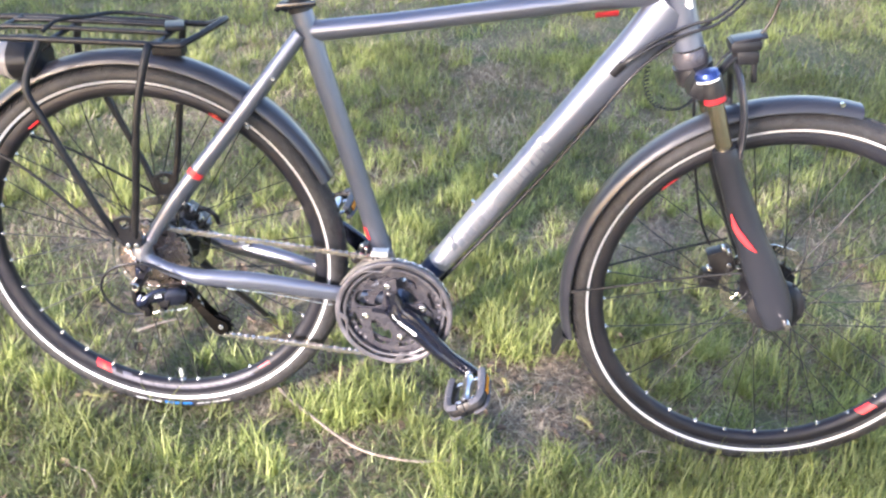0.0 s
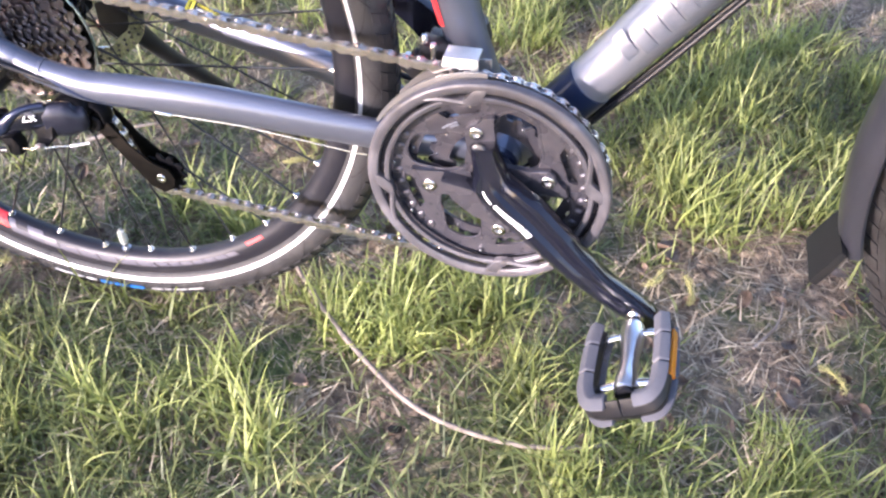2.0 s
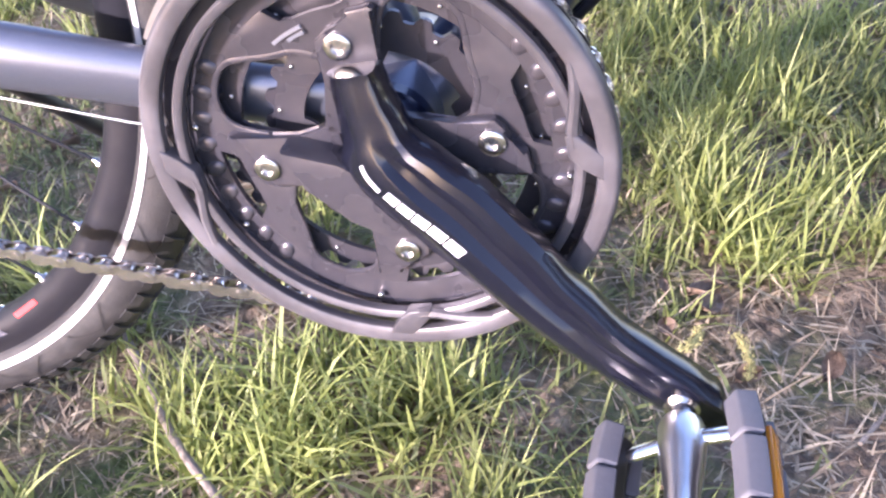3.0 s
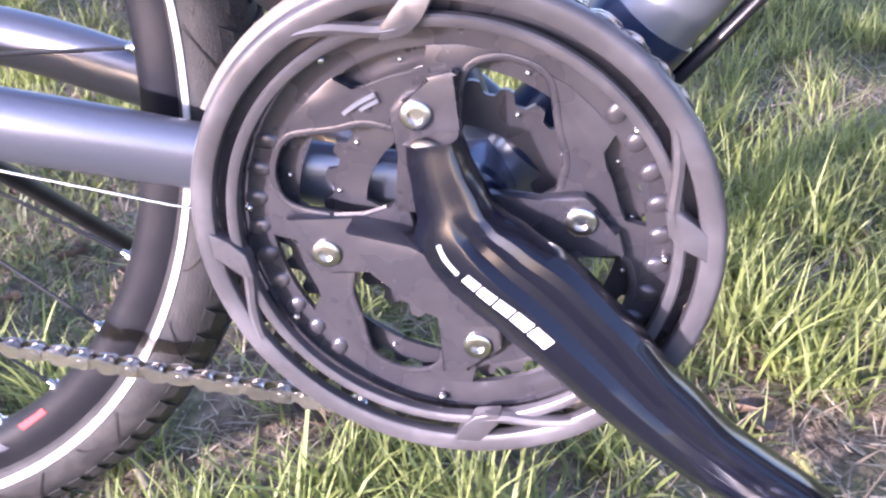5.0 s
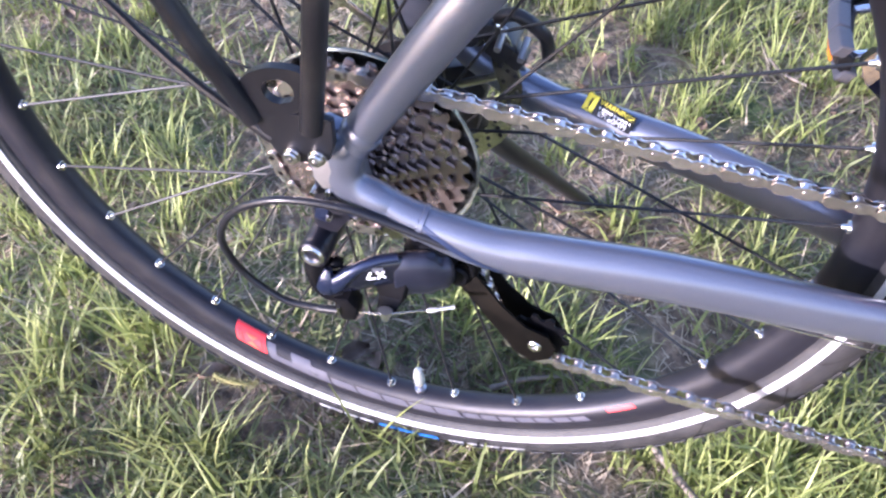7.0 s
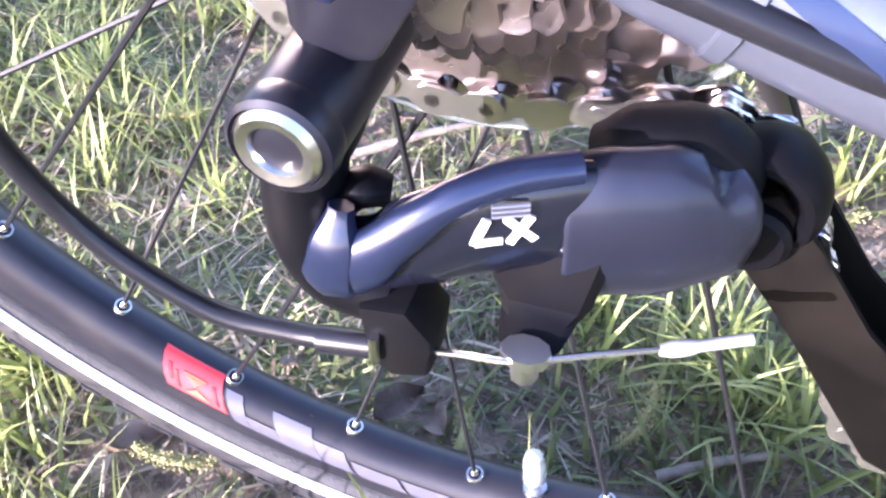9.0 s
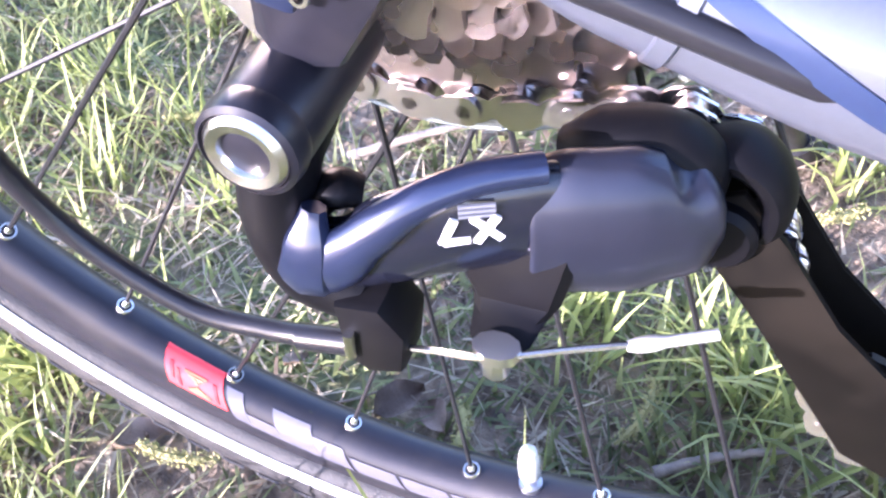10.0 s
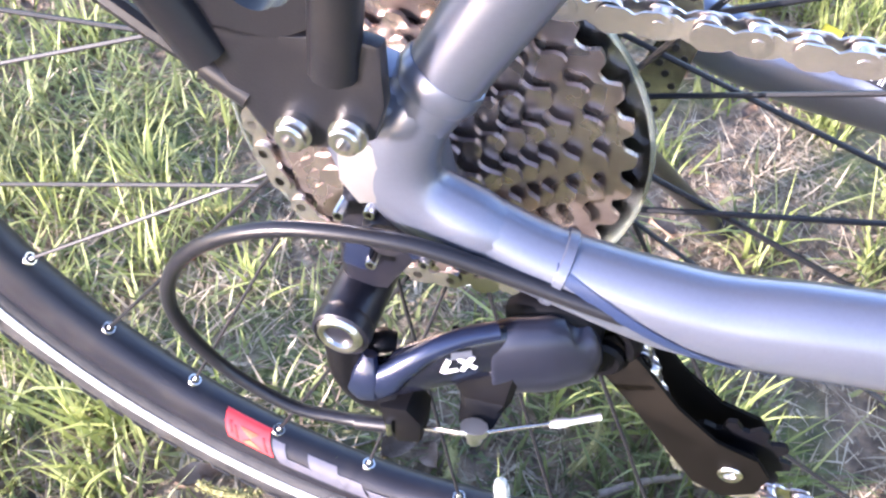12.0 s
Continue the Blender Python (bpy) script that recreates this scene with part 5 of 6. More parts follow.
# ------------------------------------------------------------------ head tube, fork and lamp
SEAT[0] = pose(1.0765, 0, 0.339, 0, -1.68, 0) @ pose(-1.089, 0, -0.343)
bm = NEW()
sweep(bm, [V(0.862, 0, 0.885), V(0.868, 0, 0.866), V(0.886, 0, 0.806), V(0.8975, 0, 0.768)], [(0.0235, 0.0235), (0.0225, 0.0225), (0.0225, 0.0225), (0.0235, 0.0235)], 28)
head = add("head_tube", bm, PAINT)
bm = NEW()
sweep(bm, [V(0.8985, 0, 0.7650), V(0.9010, 0, 0.7560), V(0.9040, 0, 0.7470), V(0.9065, 0, 0.7390)], [(0.0245, 0.0245), (0.0268, 0.0268), (0.0268, 0.0268), (0.0235, 0.0235)], 28)
add("headset_cup", bm, SATIN, head)
bm = NEW()
plate(bm, [(0.8815, 0.850), (0.889, 0.846), (0.8935, 0.832), (0.889, 0.829), (0.882, 0.834)], -0.0235, -0.0215, 0.0005)
add("white_badge", bm, WHITE, head)
bm = NEW()
block(bm, (0.9175, 0, 0.7215), (0.046, 0.150, 0.036), (0, 19, 0), 0.012)
crown = add("fork_crown", bm, BLACK, label="black suspension fork crown")
bm = NEW()
sweep(bm, [V(0.9060, 0, 0.742), V(0.9140, 0, 0.718)], [(0.030, 0.034), (0.028, 0.040)], 24)
add("crown_neck", bm, BLACK, crown)
for sd in (-1, 1):
    y = 0.065 * sd
    bm = NEW()
    sweep(bm, [V(0.9225, y, 0.742), V(0.9265, y, 0.730), V(0.9300, y, 0.718), V(0.9345, y, 0.7035), V(0.9350, y, 0.702)], [(0.0160, 0.0160), (0.0175, 0.0175), (0.0180, 0.0180), (0.0172, 0.0172), (0.014, 0.014)], 24)
    ob = add("crown_socket", bm, BLACK, crown)
    bm = NEW()
    sweep(bm, [V(0.9315, y, 0.7135), V(0.9340, y, 0.7055)], [(0.0183, 0.0183)] * 2, 28, caps=False)
    for v in list(bm.verts):
        if v.co.y > y - 0.006:
            bm.verts.remove(v)
    add("red_badge", bm, RED_DARK, ob)
    bm = NEW()
    sweep(bm, [V(0.9195, y, 0.7400), V(0.9180, y, 0.7450), V(0.9165, y, 0.7495), V(0.9160, y, 0.7510)], [(0.0185, 0.0185), (0.0185, 0.0185), (0.016, 0.016), (0.010, 0.010)], 24)
    knob = add("lockout_knob", bm, BLUE_KNOB, crown, "blue anodised lockout knob")
    bm = NEW()
    sweep(bm, [V(0.9200, y, 0.7375), V(0.9192, y, 0.7402)], [(0.0192, 0.0192)] * 2, 28)
    add("knob_ring", bm, WHITE, knob)
    bm = NEW()
    sweep(bm, [V(0.9340, y, 0.706), V(0.9660, y, 0.606)], 0.0128, 24)
    add("stanchion", bm, GOLD, crown, "brushed bronze-grey fork stanchion")
    bm = NEW()
    sweep(bm, curve([(0.9580, y, 0.6320), (0.9640, y, 0.6150), (0.9790, y, 0.5740), (1.0100, y * 1.02, 0.4990), (1.0480, y * 1.05, 0.4180), (1.0730, y * 1.06, 0.3620), (1.0840, y * 1.06, 0.3300), (1.0880, y * 1.06, 0.3200)], 6), spread([(0.0185, 0.018), (0.0205, 0.019), (0.0205, 0.019), (0.0245, 0.0185), (0.0285, 0.018), (0.0290, 0.017), (0.0235, 0.015), (0.0130, 0.0100)], 6), 22)
    leg = add("fork_leg", bm, mat("charcoal_fork_paint", (0.026, 0.028, 0.038), 0.36, 0.35, var=0.08, scale=500, coat=0.25), label="charcoal fork leg with a red flash")
    if sd < 0:
        bm = NEW()
        pts = curve([(0.9790, -0.0840, 0.530), (0.9870, -0.0862, 0.510), (0.9990, -0.0880, 0.4935), (1.0130, -0.0888, 0.4785), (1.0250, -0.0884, 0.4680)], 5)
        sweep(bm, pts, spread([(0.0012, 0.001), (0.0040, 0.0016), (0.0048, 0.0018), (0.0038, 0.0016), (0.0010, 0.0008)], 5), 8)
        add("red_flash", bm, RED, leg)
        bm = NEW()
        lathe(bm, [(0, -0.104), (0.005, -0.104), (0.006, -0.090), (0, -0.090)], 1.0900, 0.3430, 14)
        add("axle_nut", bm, STEEL, leg)
    bm = NEW()
    lathe(bm, [(0, 0.054 * sd), (0.030, 0.054 * sd), (0.043, 0.048 * sd), (0.046, 0.044 * sd), (0.046, 0.030 * sd), (0, 0.030 * sd)], 1.086, 0.343, 32)
    for k in range(18):
        a = radians(20 * k)
        block(bm, (1.086 + 0.046 * math.cos(a), 0.038 * sd, 0.343 + 0.046 * math.sin(a)), (0.006, 0.010, 0.004), (0, -20 * k, 0), 0.0008)
    add("hub_cap", bm, BLACK)
bm = NEW()
sweep(bm, curve([(0.9800, -0.062, 0.6150), (0.9830, -0.061, 0.6500), (0.9800, -0.056, 0.6900), (0.9735, -0.040, 0.7260), (0.9720, 0.0, 0.7370), (0.9735, 0.040, 0.7260), (0.9800, 0.056, 0.6900), (0.9830, 0.061, 0.6500), (0.9800, 0.062, 0.6150)], 6), spread([(0.015, 0.006)] + [(0.0125, 0.0055)] * 7 + [(0.015, 0.006)], 6), 14, ref=(1, 0, 0.2))
add("fork_arch", bm, FENDER, label="blue-grey arch joining the fork legs")
bm = NEW()
sweep(bm, [V(0.752, 0, 0.8265), V(0.786, 0, 0.8315)], [(0.0183, 0.0192), (0.0190, 0.0198)], 36, caps=False)
for v in list(bm.verts):
    if v.co.y > -0.004 or v.co.z - (0.8265 + 0.147 * (v.co.x - 0.752)) > -0.004:
        bm.verts.remove(v)
add("red_flash", bm, RED_DARK)
# lamp on its bracket
bm = NEW()
sweep(bm, curve([(0.938, -0.012, 0.712), (0.945, -0.012, 0.728), (0.958, -0.010, 0.750), (0.975, -0.004, 0.762)], 5), [(0.006, 0.012)] * 16, 10)
lamp = add("front_lamp", bm, BLACK, label="black front lamp on a bracket")
bm = NEW()
block(bm, (0.979, 0, 0.7745), (0.046, 0.046, 0.017), (0, -8, 0), 0.006)
block(bm, (0.984, 0, 0.7570), (0.034, 0.040, 0.022), (0, -4, 0), 0.006)
add("lamp_body", bm, BLACK, lamp)
bm = NEW()
block(bm, (0.984, 0, 0.7845), (0.050, 0.040, 0.005), (0, -12, 0), 0.002)
add("lamp_top", bm, BLACKM, lamp)
bm = NEW()
block(bm, (0.9985, -0.004, 0.7330), (0.009, 0.009, 0.034), (0, -6, 0), 0.0025)
add("lamp_switch", bm, BLACK, lamp)
bm = NEW()
sweep(bm, curve([(0.9620, -0.016, 0.770), (0.946, -0.020, 0.757), (0.934, -0.024, 0.738)], 5), 0.0018, 8)
add("lamp_wire", bm, HOSE, lamp)
bm = NEW()
sweep(bm, curve([(1.000, 0, 0.786), (1.012, 0, 0.808), (1.022, 0, 0.845), (1.020, 0, 0.890)], 5), 0.0026, 8)
add("brake_hose", bm, HOSE)
# housings that cross the head tube, and the coiled wire below them
for dz, dy in ((0.0, -0.035), (0.010, -0.030)):
    bm = NEW()
    sweep(bm, curve([(0.792, -0.026, 0.738 + dz * 0.2), (0.806, -0.034, 0.752 + dz * 0.3), (0.845, dy, 0.779 + dz * 0.5), (0.890, dy, 0.797 + dz), (0.930, -0.034, 0.812 + dz), (0.968, -0.025, 0.848 + dz), (0.990, -0.015, 0.892)], 6), 0.0024, 10)
    add("cable_housing", bm, HOSE)
bm = NEW()
sweep(bm, [V(0.786, -0.023, 0.728), V(0.800, -0.0285, 0.747)], [(0.006, 0.004), (0.0065, 0.0055)], 12)
add("cable_port", bm, BLACK)
bm = NEW()
base = curve([(0.842, 0.01, 0.738), (0.842, 0.012, 0.700), (0.858, 0.012, 0.672), (0.890, 0.012, 0.664), (0.914, 0.010, 0.680), (0.920, 0.006, 0.705)], 26)
coil = []
for k, p in enumerate(base):
    a = k * 1.35
    coil.append(p + V(math.cos(a) * 0.0042, math.sin(a) * 0.0042, math.cos(a) * 0.0015))
sweep(bm, coil, 0.0010, 6)
add("coiled_wire", bm, HOSE, label="black coiled lamp wire")
bm = NEW()
sweep(bm, curve([(0.925, 0.045, 0.715), (0.930, 0.062, 0.640), (0.945, 0.060, 0.540), (0.965, 0.058, 0.450), (0.985, 0.056, 0.405)], 6), 0.0026, 8)
add("brake_hose", bm, HOSE)


# ------------------------------------------------------------------ fenders and their stays
def fender(name, at, a0, a1, label, yaw=0.0):
    bm = NEW()
    outer = [(0.3510, -0.0275), (0.3580, -0.0262), (0.3640, -0.0190), (0.3668, -0.0080), (0.3672, 0.0), (0.3668, 0.0080), (0.3640, 0.0190), (0.3580, 0.0262), (0.3510, 0.0275)]
    inner = [(r - 0.0022, y * 0.93) for r, y in outer[::-1]]
    lathe(bm, outer + inner, 0, 0, 90, closed=True, a0=a0, a1=a1)
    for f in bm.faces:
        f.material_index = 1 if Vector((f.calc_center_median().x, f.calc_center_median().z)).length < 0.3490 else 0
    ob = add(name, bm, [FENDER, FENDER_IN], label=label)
    ob.matrix_local = pose(at[0], 0, at[1], 0, 0, yaw) @ ROUND
    return ob


FRONT = SEAT[0]
SEAT[0] = Matrix()
fender("rear_fender", RA, 27, 192, "slate-grey plastic rear fender")
fender("front_fender", FA, 79, 196, "slate-grey plastic front fender", -0.4)
bm = NEW()
flap = [(0.7270, 0.2440), (0.7165, 0.2200), (0.7105, 0.2050), (0.7175, 0.2020), (0.7240, 0.2160), (0.7325, 0.2400)]
plate(bm, flap, -0.030, 0.026, 0.001)
add("mud_flap", bm, FENDER_IN, label="black rubber mud flap")
for pts in ([(-0.013, -0.0905, 0.402), (-0.072, -0.086, 0.440), (-0.180, -0.058, 0.512), (-0.292, -0.030, 0.552)], [(-0.013, 0.0905, 0.402), (-0.072, 0.086, 0.440), (-0.180, 0.058, 0.512), (-0.292, 0.030, 0.552)]):
    stay("fender_stay", pts, 0.0026, SPOKE, n=5, seg=8)
for sd in (1, -1):
    stay("fender_stay", [(1.0000, 0.062 * sd, 0.4100), (0.905, 0.050 * sd, 0.385), (0.7330, 0.0305 * sd, 0.3340)], 0.0022, SPOKE, n=5, seg=8)
bm = NEW()
lathe(bm, [(0, -0.030), (0.004, -0.030), (0.004, -0.024), (0, -0.024)], 1.108, 0.689, 10)
add("fender_bolt", bm, STEEL)
# front brake caliper on the far leg
SEAT[0] = FRONT
bm = NEW()
block(bm, (1.006, 0.052, 0.380), (0.042, 0.030, 0.044), (0, -20, 0), 0.005)
fc = add("front_brake_caliper", bm, BLACK, label="black front disc brake caliper")
bm = NEW()
block(bm, (0.990, 0.044, 0.347), (0.036, 0.028, 0.030), (0, 10, 0), 0.007)
add("caliper_body", bm, BLACK, fc)
for x, z in ((1.004, 0.412), (1.014, 0.404), (1.016, 0.380), (1.020, 0.362), (0.984, 0.372)):
    bm = NEW()
    bolt_mesh(bm, (x, 0.026, z), 0.0046, 0.012)
    add("caliper_bolt", bm, STEEL, fc)

SEAT[0] = Matrix()
for sd in (1, -1):
    stay("stay_sleeve", [(-0.019, 0.0915 * sd, 0.408), (-0.030, 0.0905 * sd, 0.415)], 0.0042, BLACK, n=2, seg=10)
# ------------------------------------------------------------------ luggage rack with its lamp
SEAT[0] = pose(-0.006, 0, -0.010)
bm = NEW()
rail = [(-0.300, -0.060, 0.742), (-0.176, -0.066, 0.746), (-0.02, -0.066, 0.748), (0.098, -0.066, 0.748), (0.120, -0.060, 0.752), (0.150, 0.020, 0.764), (0.148, 0.052, 0.762), (0.120, 0.063, 0.750), (0.095, 0.066, 0.748), (-0.02, 0.066, 0.748), (-0.176, 0.066, 0.746), (-0.300, 0.060, 0.742)]
sweep(bm, curve(rail, 6), 0.0052, 12, ref=(0, 0, 1))
rack = add("luggage_rack", bm, BLACK, label="black tubular luggage rack")
for pts, r in (([(-0.19, -0.02, 0.752), (-0.10, -0.022, 0.754), (0.06, -0.022, 0.754), (0.078, -0.02, 0.752)], 0.004), ([(-0.19, 0.022, 0.752), (-0.10, 0.024, 0.754), (0.06, 0.024, 0.754), (0.078, 0.022, 0.752)], 0.004), ([(0.075, -0.066, 0.748), (0.075, 0.0, 0.748), (0.075, 0.066, 0.748)], 0.004), ([(-0.09, -0.066, 0.748), (-0.09, 0.0, 0.748), (-0.09, 0.066, 0.748)], 0.004), ([(-0.20, -0.066, 0.746), (-0.20, 0.0, 0.746), (-0.20, 0.066, 0.746)], 0.004)):
    bm = NEW()
    sweep(bm, curve(pts, 5), r, 10, ref=(0, 0, 1))
    add("rack_bar", bm, BLACK, rack)
bm = NEW()
sweep(bm, curve([(-0.105, -0.058, 0.757), (-0.092, -0.030, 0.768), (-0.06, 0.0, 0.768), (-0.03, 0.05, 0.764), (0.06, 0.05, 0.760), (0.085, 0.02, 0.758)], 6), 0.0032, 8, ref=(0, 0, 1))
add("spring_clip", bm, SPOKE, rack)
bm = NEW()
block(bm, (0.078, 0.012, 0.757), (0.030, 0.040, 0.010), (0, 0, 20), 0.003)
add("clip_joint", bm, BLACK, rack)
for sd in (1, -1):
    for pts in ([(0.0110, -0.0935, 0.430), (0.0180, -0.0965, 0.465), (0.0260, -0.0985, 0.510), (0.0460, -0.100, 0.650), (0.064, -0.082, 0.735), (0.066, -0.068, 0.747)], [(-0.021, -0.0935, 0.430), (-0.032, -0.0965, 0.457), (-0.0460, -0.100, 0.490), (-0.105, -0.100, 0.626), (-0.128, -0.094, 0.680), (-0.108, -0.068, 0.745)]):
        bm = NEW()
        f = (lambda p: p) if sd == 1 else mirrored
        sweep(bm, curve(f(pts), 6), 0.0062, 12)
        add("rack_leg", bm, BLACK, rack)
    bm = NEW()
    y0 = -0.0945 * sd
    ring(bm, -0.0035, 0.4515, y0, y0 + 0.005 * sd, 36, lambda a: 0.0068 + 0.002 * abs(math.cos(radians(a - 20))), lambda a: 0.0140 + 0.008 * abs(math.cos(radians(a - 15))) ** 3)
    plate(bm, [(-0.0290, 0.4480), (-0.0200, 0.4380), (-0.0050, 0.4375), (0.0150, 0.4400), (0.0230, 0.4380), (0.0225, 0.4220), (0.0190, 0.4120), (0.0120, 0.4080), (0.0020, 0.4070), (-0.0070, 0.4060), (-0.0120, 0.4120), (-0.0190, 0.4280)], y0, y0 + 0.005 * sd, 0.001)
    add("rack_foot", bm, BLACK, rack)
bm = NEW()
block(bm, (0.070, 0, 0.726), (0.050, 0.030, 0.022), (0, 0, 0), 0.004)
add("fender_bridge", bm, BLACK, rack)
bm = NEW()
sweep(bm, [V(-0.138, 0, 0.700), V(-0.150, 0, 0.699), V(-0.180, 0, 0.697)], [(0.022, 0.03), (0.034, 0.045), (0.036, 0.050)], 28)
tail = add("tail_lamp", bm, BLACK, label="round black tail lamp under the rack")
bm = NEW()
sweep(bm, [V(-0.180, 0, 0.697), V(-0.196, 0, 0.696), V(-0.206, 0, 0.695), V(-0.210, 0, 0.695)], [(0.036, 0.050), (0.035, 0.048), (0.027, 0.038), (0.012, 0.018)], 28)
add("lamp_lens", bm, DULL_LENS, tail, "pale clear lens")
bm = NEW()
sweep(bm, curve([(-0.130, -0.02, 0.715), (-0.112, -0.03, 0.730), (-0.118, -0.05, 0.745), (-0.105, -0.07, 0.752)], 5), 0.002, 8)
add("lamp_wire", bm, HOSE, tail)

SEAT[0] = Matrix()
# ------------------------------------------------------------------ warning label on the far chainstay
def text_mesh(body, size):
    cu = bpy.data.curves.new("words", "FONT")
    cu.body, cu.size, cu.align_x, cu.align_y, cu.extrude = body, size, "CENTER", "CENTER", 0.00012
    tmp = bpy.data.objects.new("words", cu)
    scene.collection.objects.link(tmp)
    bpy.context.view_layer.update()
    me = bpy.data.meshes.new_from_object(tmp.evaluated_get(bpy.context.evaluated_depsgraph_get()))
    bpy.data.objects.remove(tmp)
    return me


LAB = pose(0.1365, 0.0600, 0.3400, 48, 0, 5) @ pose(0, 0, 0, 0, 0, -23.0) @ Matrix.Scale(0.80, 4)
bm = NEW()
block(bm, (0, 0, 0), (0.044, 0.0150, 0.0008), bevel=0.0003)
lab = add("warning_label", bm, BLACK, label="small black and yellow warning label")
lab.matrix_local = LAB
bm = NEW()
block(bm, (-0.0172, 0, 0.0003), (0.0092, 0.0146, 0.0008), bevel=0.0002)
add("yellow_field", bm, YELLOW, lab)
bm = NEW()
for p in ((-0.0172, 0.0005),):
    block(bm, (p[0], p[1], 0.0008), (0.0016, 0.0075, 0.0004))
    block(bm, (p[0], p[1] - 0.0055, 0.0008), (0.0018, 0.0016, 0.0004))
add("warning_mark", bm, BLACK, lab)
for body, size, yy, ink in (("WARNING!", 0.0060, 0.0044, YELLOW), ("Ø160MM", 0.0066, -0.0045, WHITE)):
    me = text_mesh(body, size)
    me.materials.append(ink)
    ob = new("words", me)
    ob.parent = lab
    ob.location = (0.0048, yy, 0.0006)
bm = NEW()
for k in range(9):
    block(bm, (-0.0085 + 0.0034 * k, -0.0002, 0.0005), (0.0026 if k % 4 else 0.0014, 0.0018, 0.0004))
add("print_bar", bm, WHITE, lab)
# ---------------------------------------------------------------- turf
rng = np.random.default_rng(7)


def ground_z(x, y):
    """Gentle unevenness of the soil."""
    return 0.010 * np.sin(3.1 * x + 0.7) * np.cos(2.7 * y + 0.4) + 0.006 * np.sin(9.0 * x + 2.0 * y) * np.sin(7.5 * y - 1.3) - 0.004


def clump(x, y, f, seed):
    """Smooth patchiness between 0 and 1."""
    r = np.random.default_rng(seed)
    v = np.zeros_like(x)
    for k in range(7):
        a, p = r.uniform(0, 2 * math.pi, 2)
        w = f * r.uniform(0.6, 1.9)
        v += np.sin(w * (x * math.cos(a) + y * math.sin(a)) + p)
    return 1 / (1 + np.exp(-1.1 * v))


def soil_mat():
    m = bpy.data.materials.new("turf_soil")
    m.use_nodes = True
    n, ln = m.node_tree.nodes, m.node_tree.links
    b = n["Principled BSDF"]
    co = n.new("ShaderNodeTexCoord")
    def noise_at(scale, detail=6):
        t = n.new("ShaderNodeTexNoise")
        t.inputs["Scale"].default_value, t.inputs["Detail"].default_value = scale, detail
        ln.new(co.outputs["Object"], t.inputs["Vector"])
        return t.outputs["Fac"]
    def ramp(fac, stops):
        r = n.new("ShaderNodeValToRGB")
        e = r.color_ramp.elements
        e[0].position, e[0].color = stops[0][0], (*stops[0][1], 1)
        e[1].position, e[1].color = stops[-1][0], (*stops[-1][1], 1)
        for p, c in stops[1:-1]:
            e.new(p).color = (*c, 1)
        ln.new(fac, r.inputs[0])
        return r.outputs[0]
    litter = ramp(noise_at(70), [(0.30, (0.060, 0.045, 0.034)), (0.46, (0.16, 0.115, 0.080)), (0.60, (0.28, 0.205, 0.140)), (0.72, (0.42, 0.325, 0.23))])
    moss = ramp(noise_at(110), [(0.35, (0.05, 0.07, 0.022)), (0.7, (0.15, 0.18, 0.06))])
    mx = n.new("ShaderNodeMix")
    mx.data_type = "RGBA"
    mr = n.new("ShaderNodeMapRange")
    mr.inputs[1].default_value, mr.inputs[2].default_value = 0.48, 0.64
    ln.new(noise_at(6, 4), mr.inputs[0])
    # away from the trodden place the turf closes
    reach, cover, most = n.new("ShaderNodeVectorMath"), n.new("ShaderNodeMapRange"), n.new("ShaderNodeMath")
    reach.operation, most.operation = "LENGTH", "MAXIMUM"
    ln.new(co.outputs["Object"], reach.inputs[0])
    cover.inputs[1].default_value, cover.inputs[2].default_value, cover.inputs[4].default_value = 1.6, 4.0, 0.9
    ln.new(reach.outputs["Value"], cover.inputs[0])
    ln.new(mr.outputs[0], most.inputs[0])
    ln.new(cover.outputs[0], most.inputs[1])
    ln.new(most.outputs[0], mx.inputs[0])
    ln.new(litter, mx.inputs[6])
    ln.new(moss, mx.inputs[7])
    ln.new(mx.outputs[2], b.inputs["Base Color"])
    b.inputs["Roughness"].default_value = 0.9
    bp = n.new("ShaderNodeBump")
    bp.inputs["Strength"].default_value, bp.inputs["Distance"].default_value = 0.9, 0.012
    ln.new(noise_at(90), bp.inputs["Height"])
    ln.new(bp.outputs[0], b.inputs["Normal"])
    return m


near = np.arange(-1.6, 3.6, 0.03)
far = np.geomspace(0.06, 400, 34)
gx = np.concatenate([-1.6 - far[::-1], near, near[-1] + far])
gy = np.concatenate([-1.6 - far[::-1], near, near[-1] + far])
X, Y = np.meshgrid(gx, gy)
fade = np.exp(-np.maximum(0, np.hypot(X - 0.6, Y - 0.8) - 4) / 4)
Z = ground_z(X, Y) * fade + 0.005 * (clump(X, Y, 40, 3) - 0.5) * fade
verts = np.stack([X, Y, Z], -1).reshape(-1, 3)
ny, nx = X.shape
idx = np.arange(ny * nx).reshape(ny, nx)
quads = np.stack([idx[:-1, :-1], idx[:-1, 1:], idx[1:, 1:], idx[1:, :-1]], -1).reshape(-1, 4)
me = bpy.data.meshes.new("ground")
me.from_pydata(verts.tolist(), [], quads.tolist())
me.materials.append(soil_mat())
me.shade_smooth()
tagged(new("ground", me), "uneven turf soil with leaf litter and moss", "ground", kind="structure")


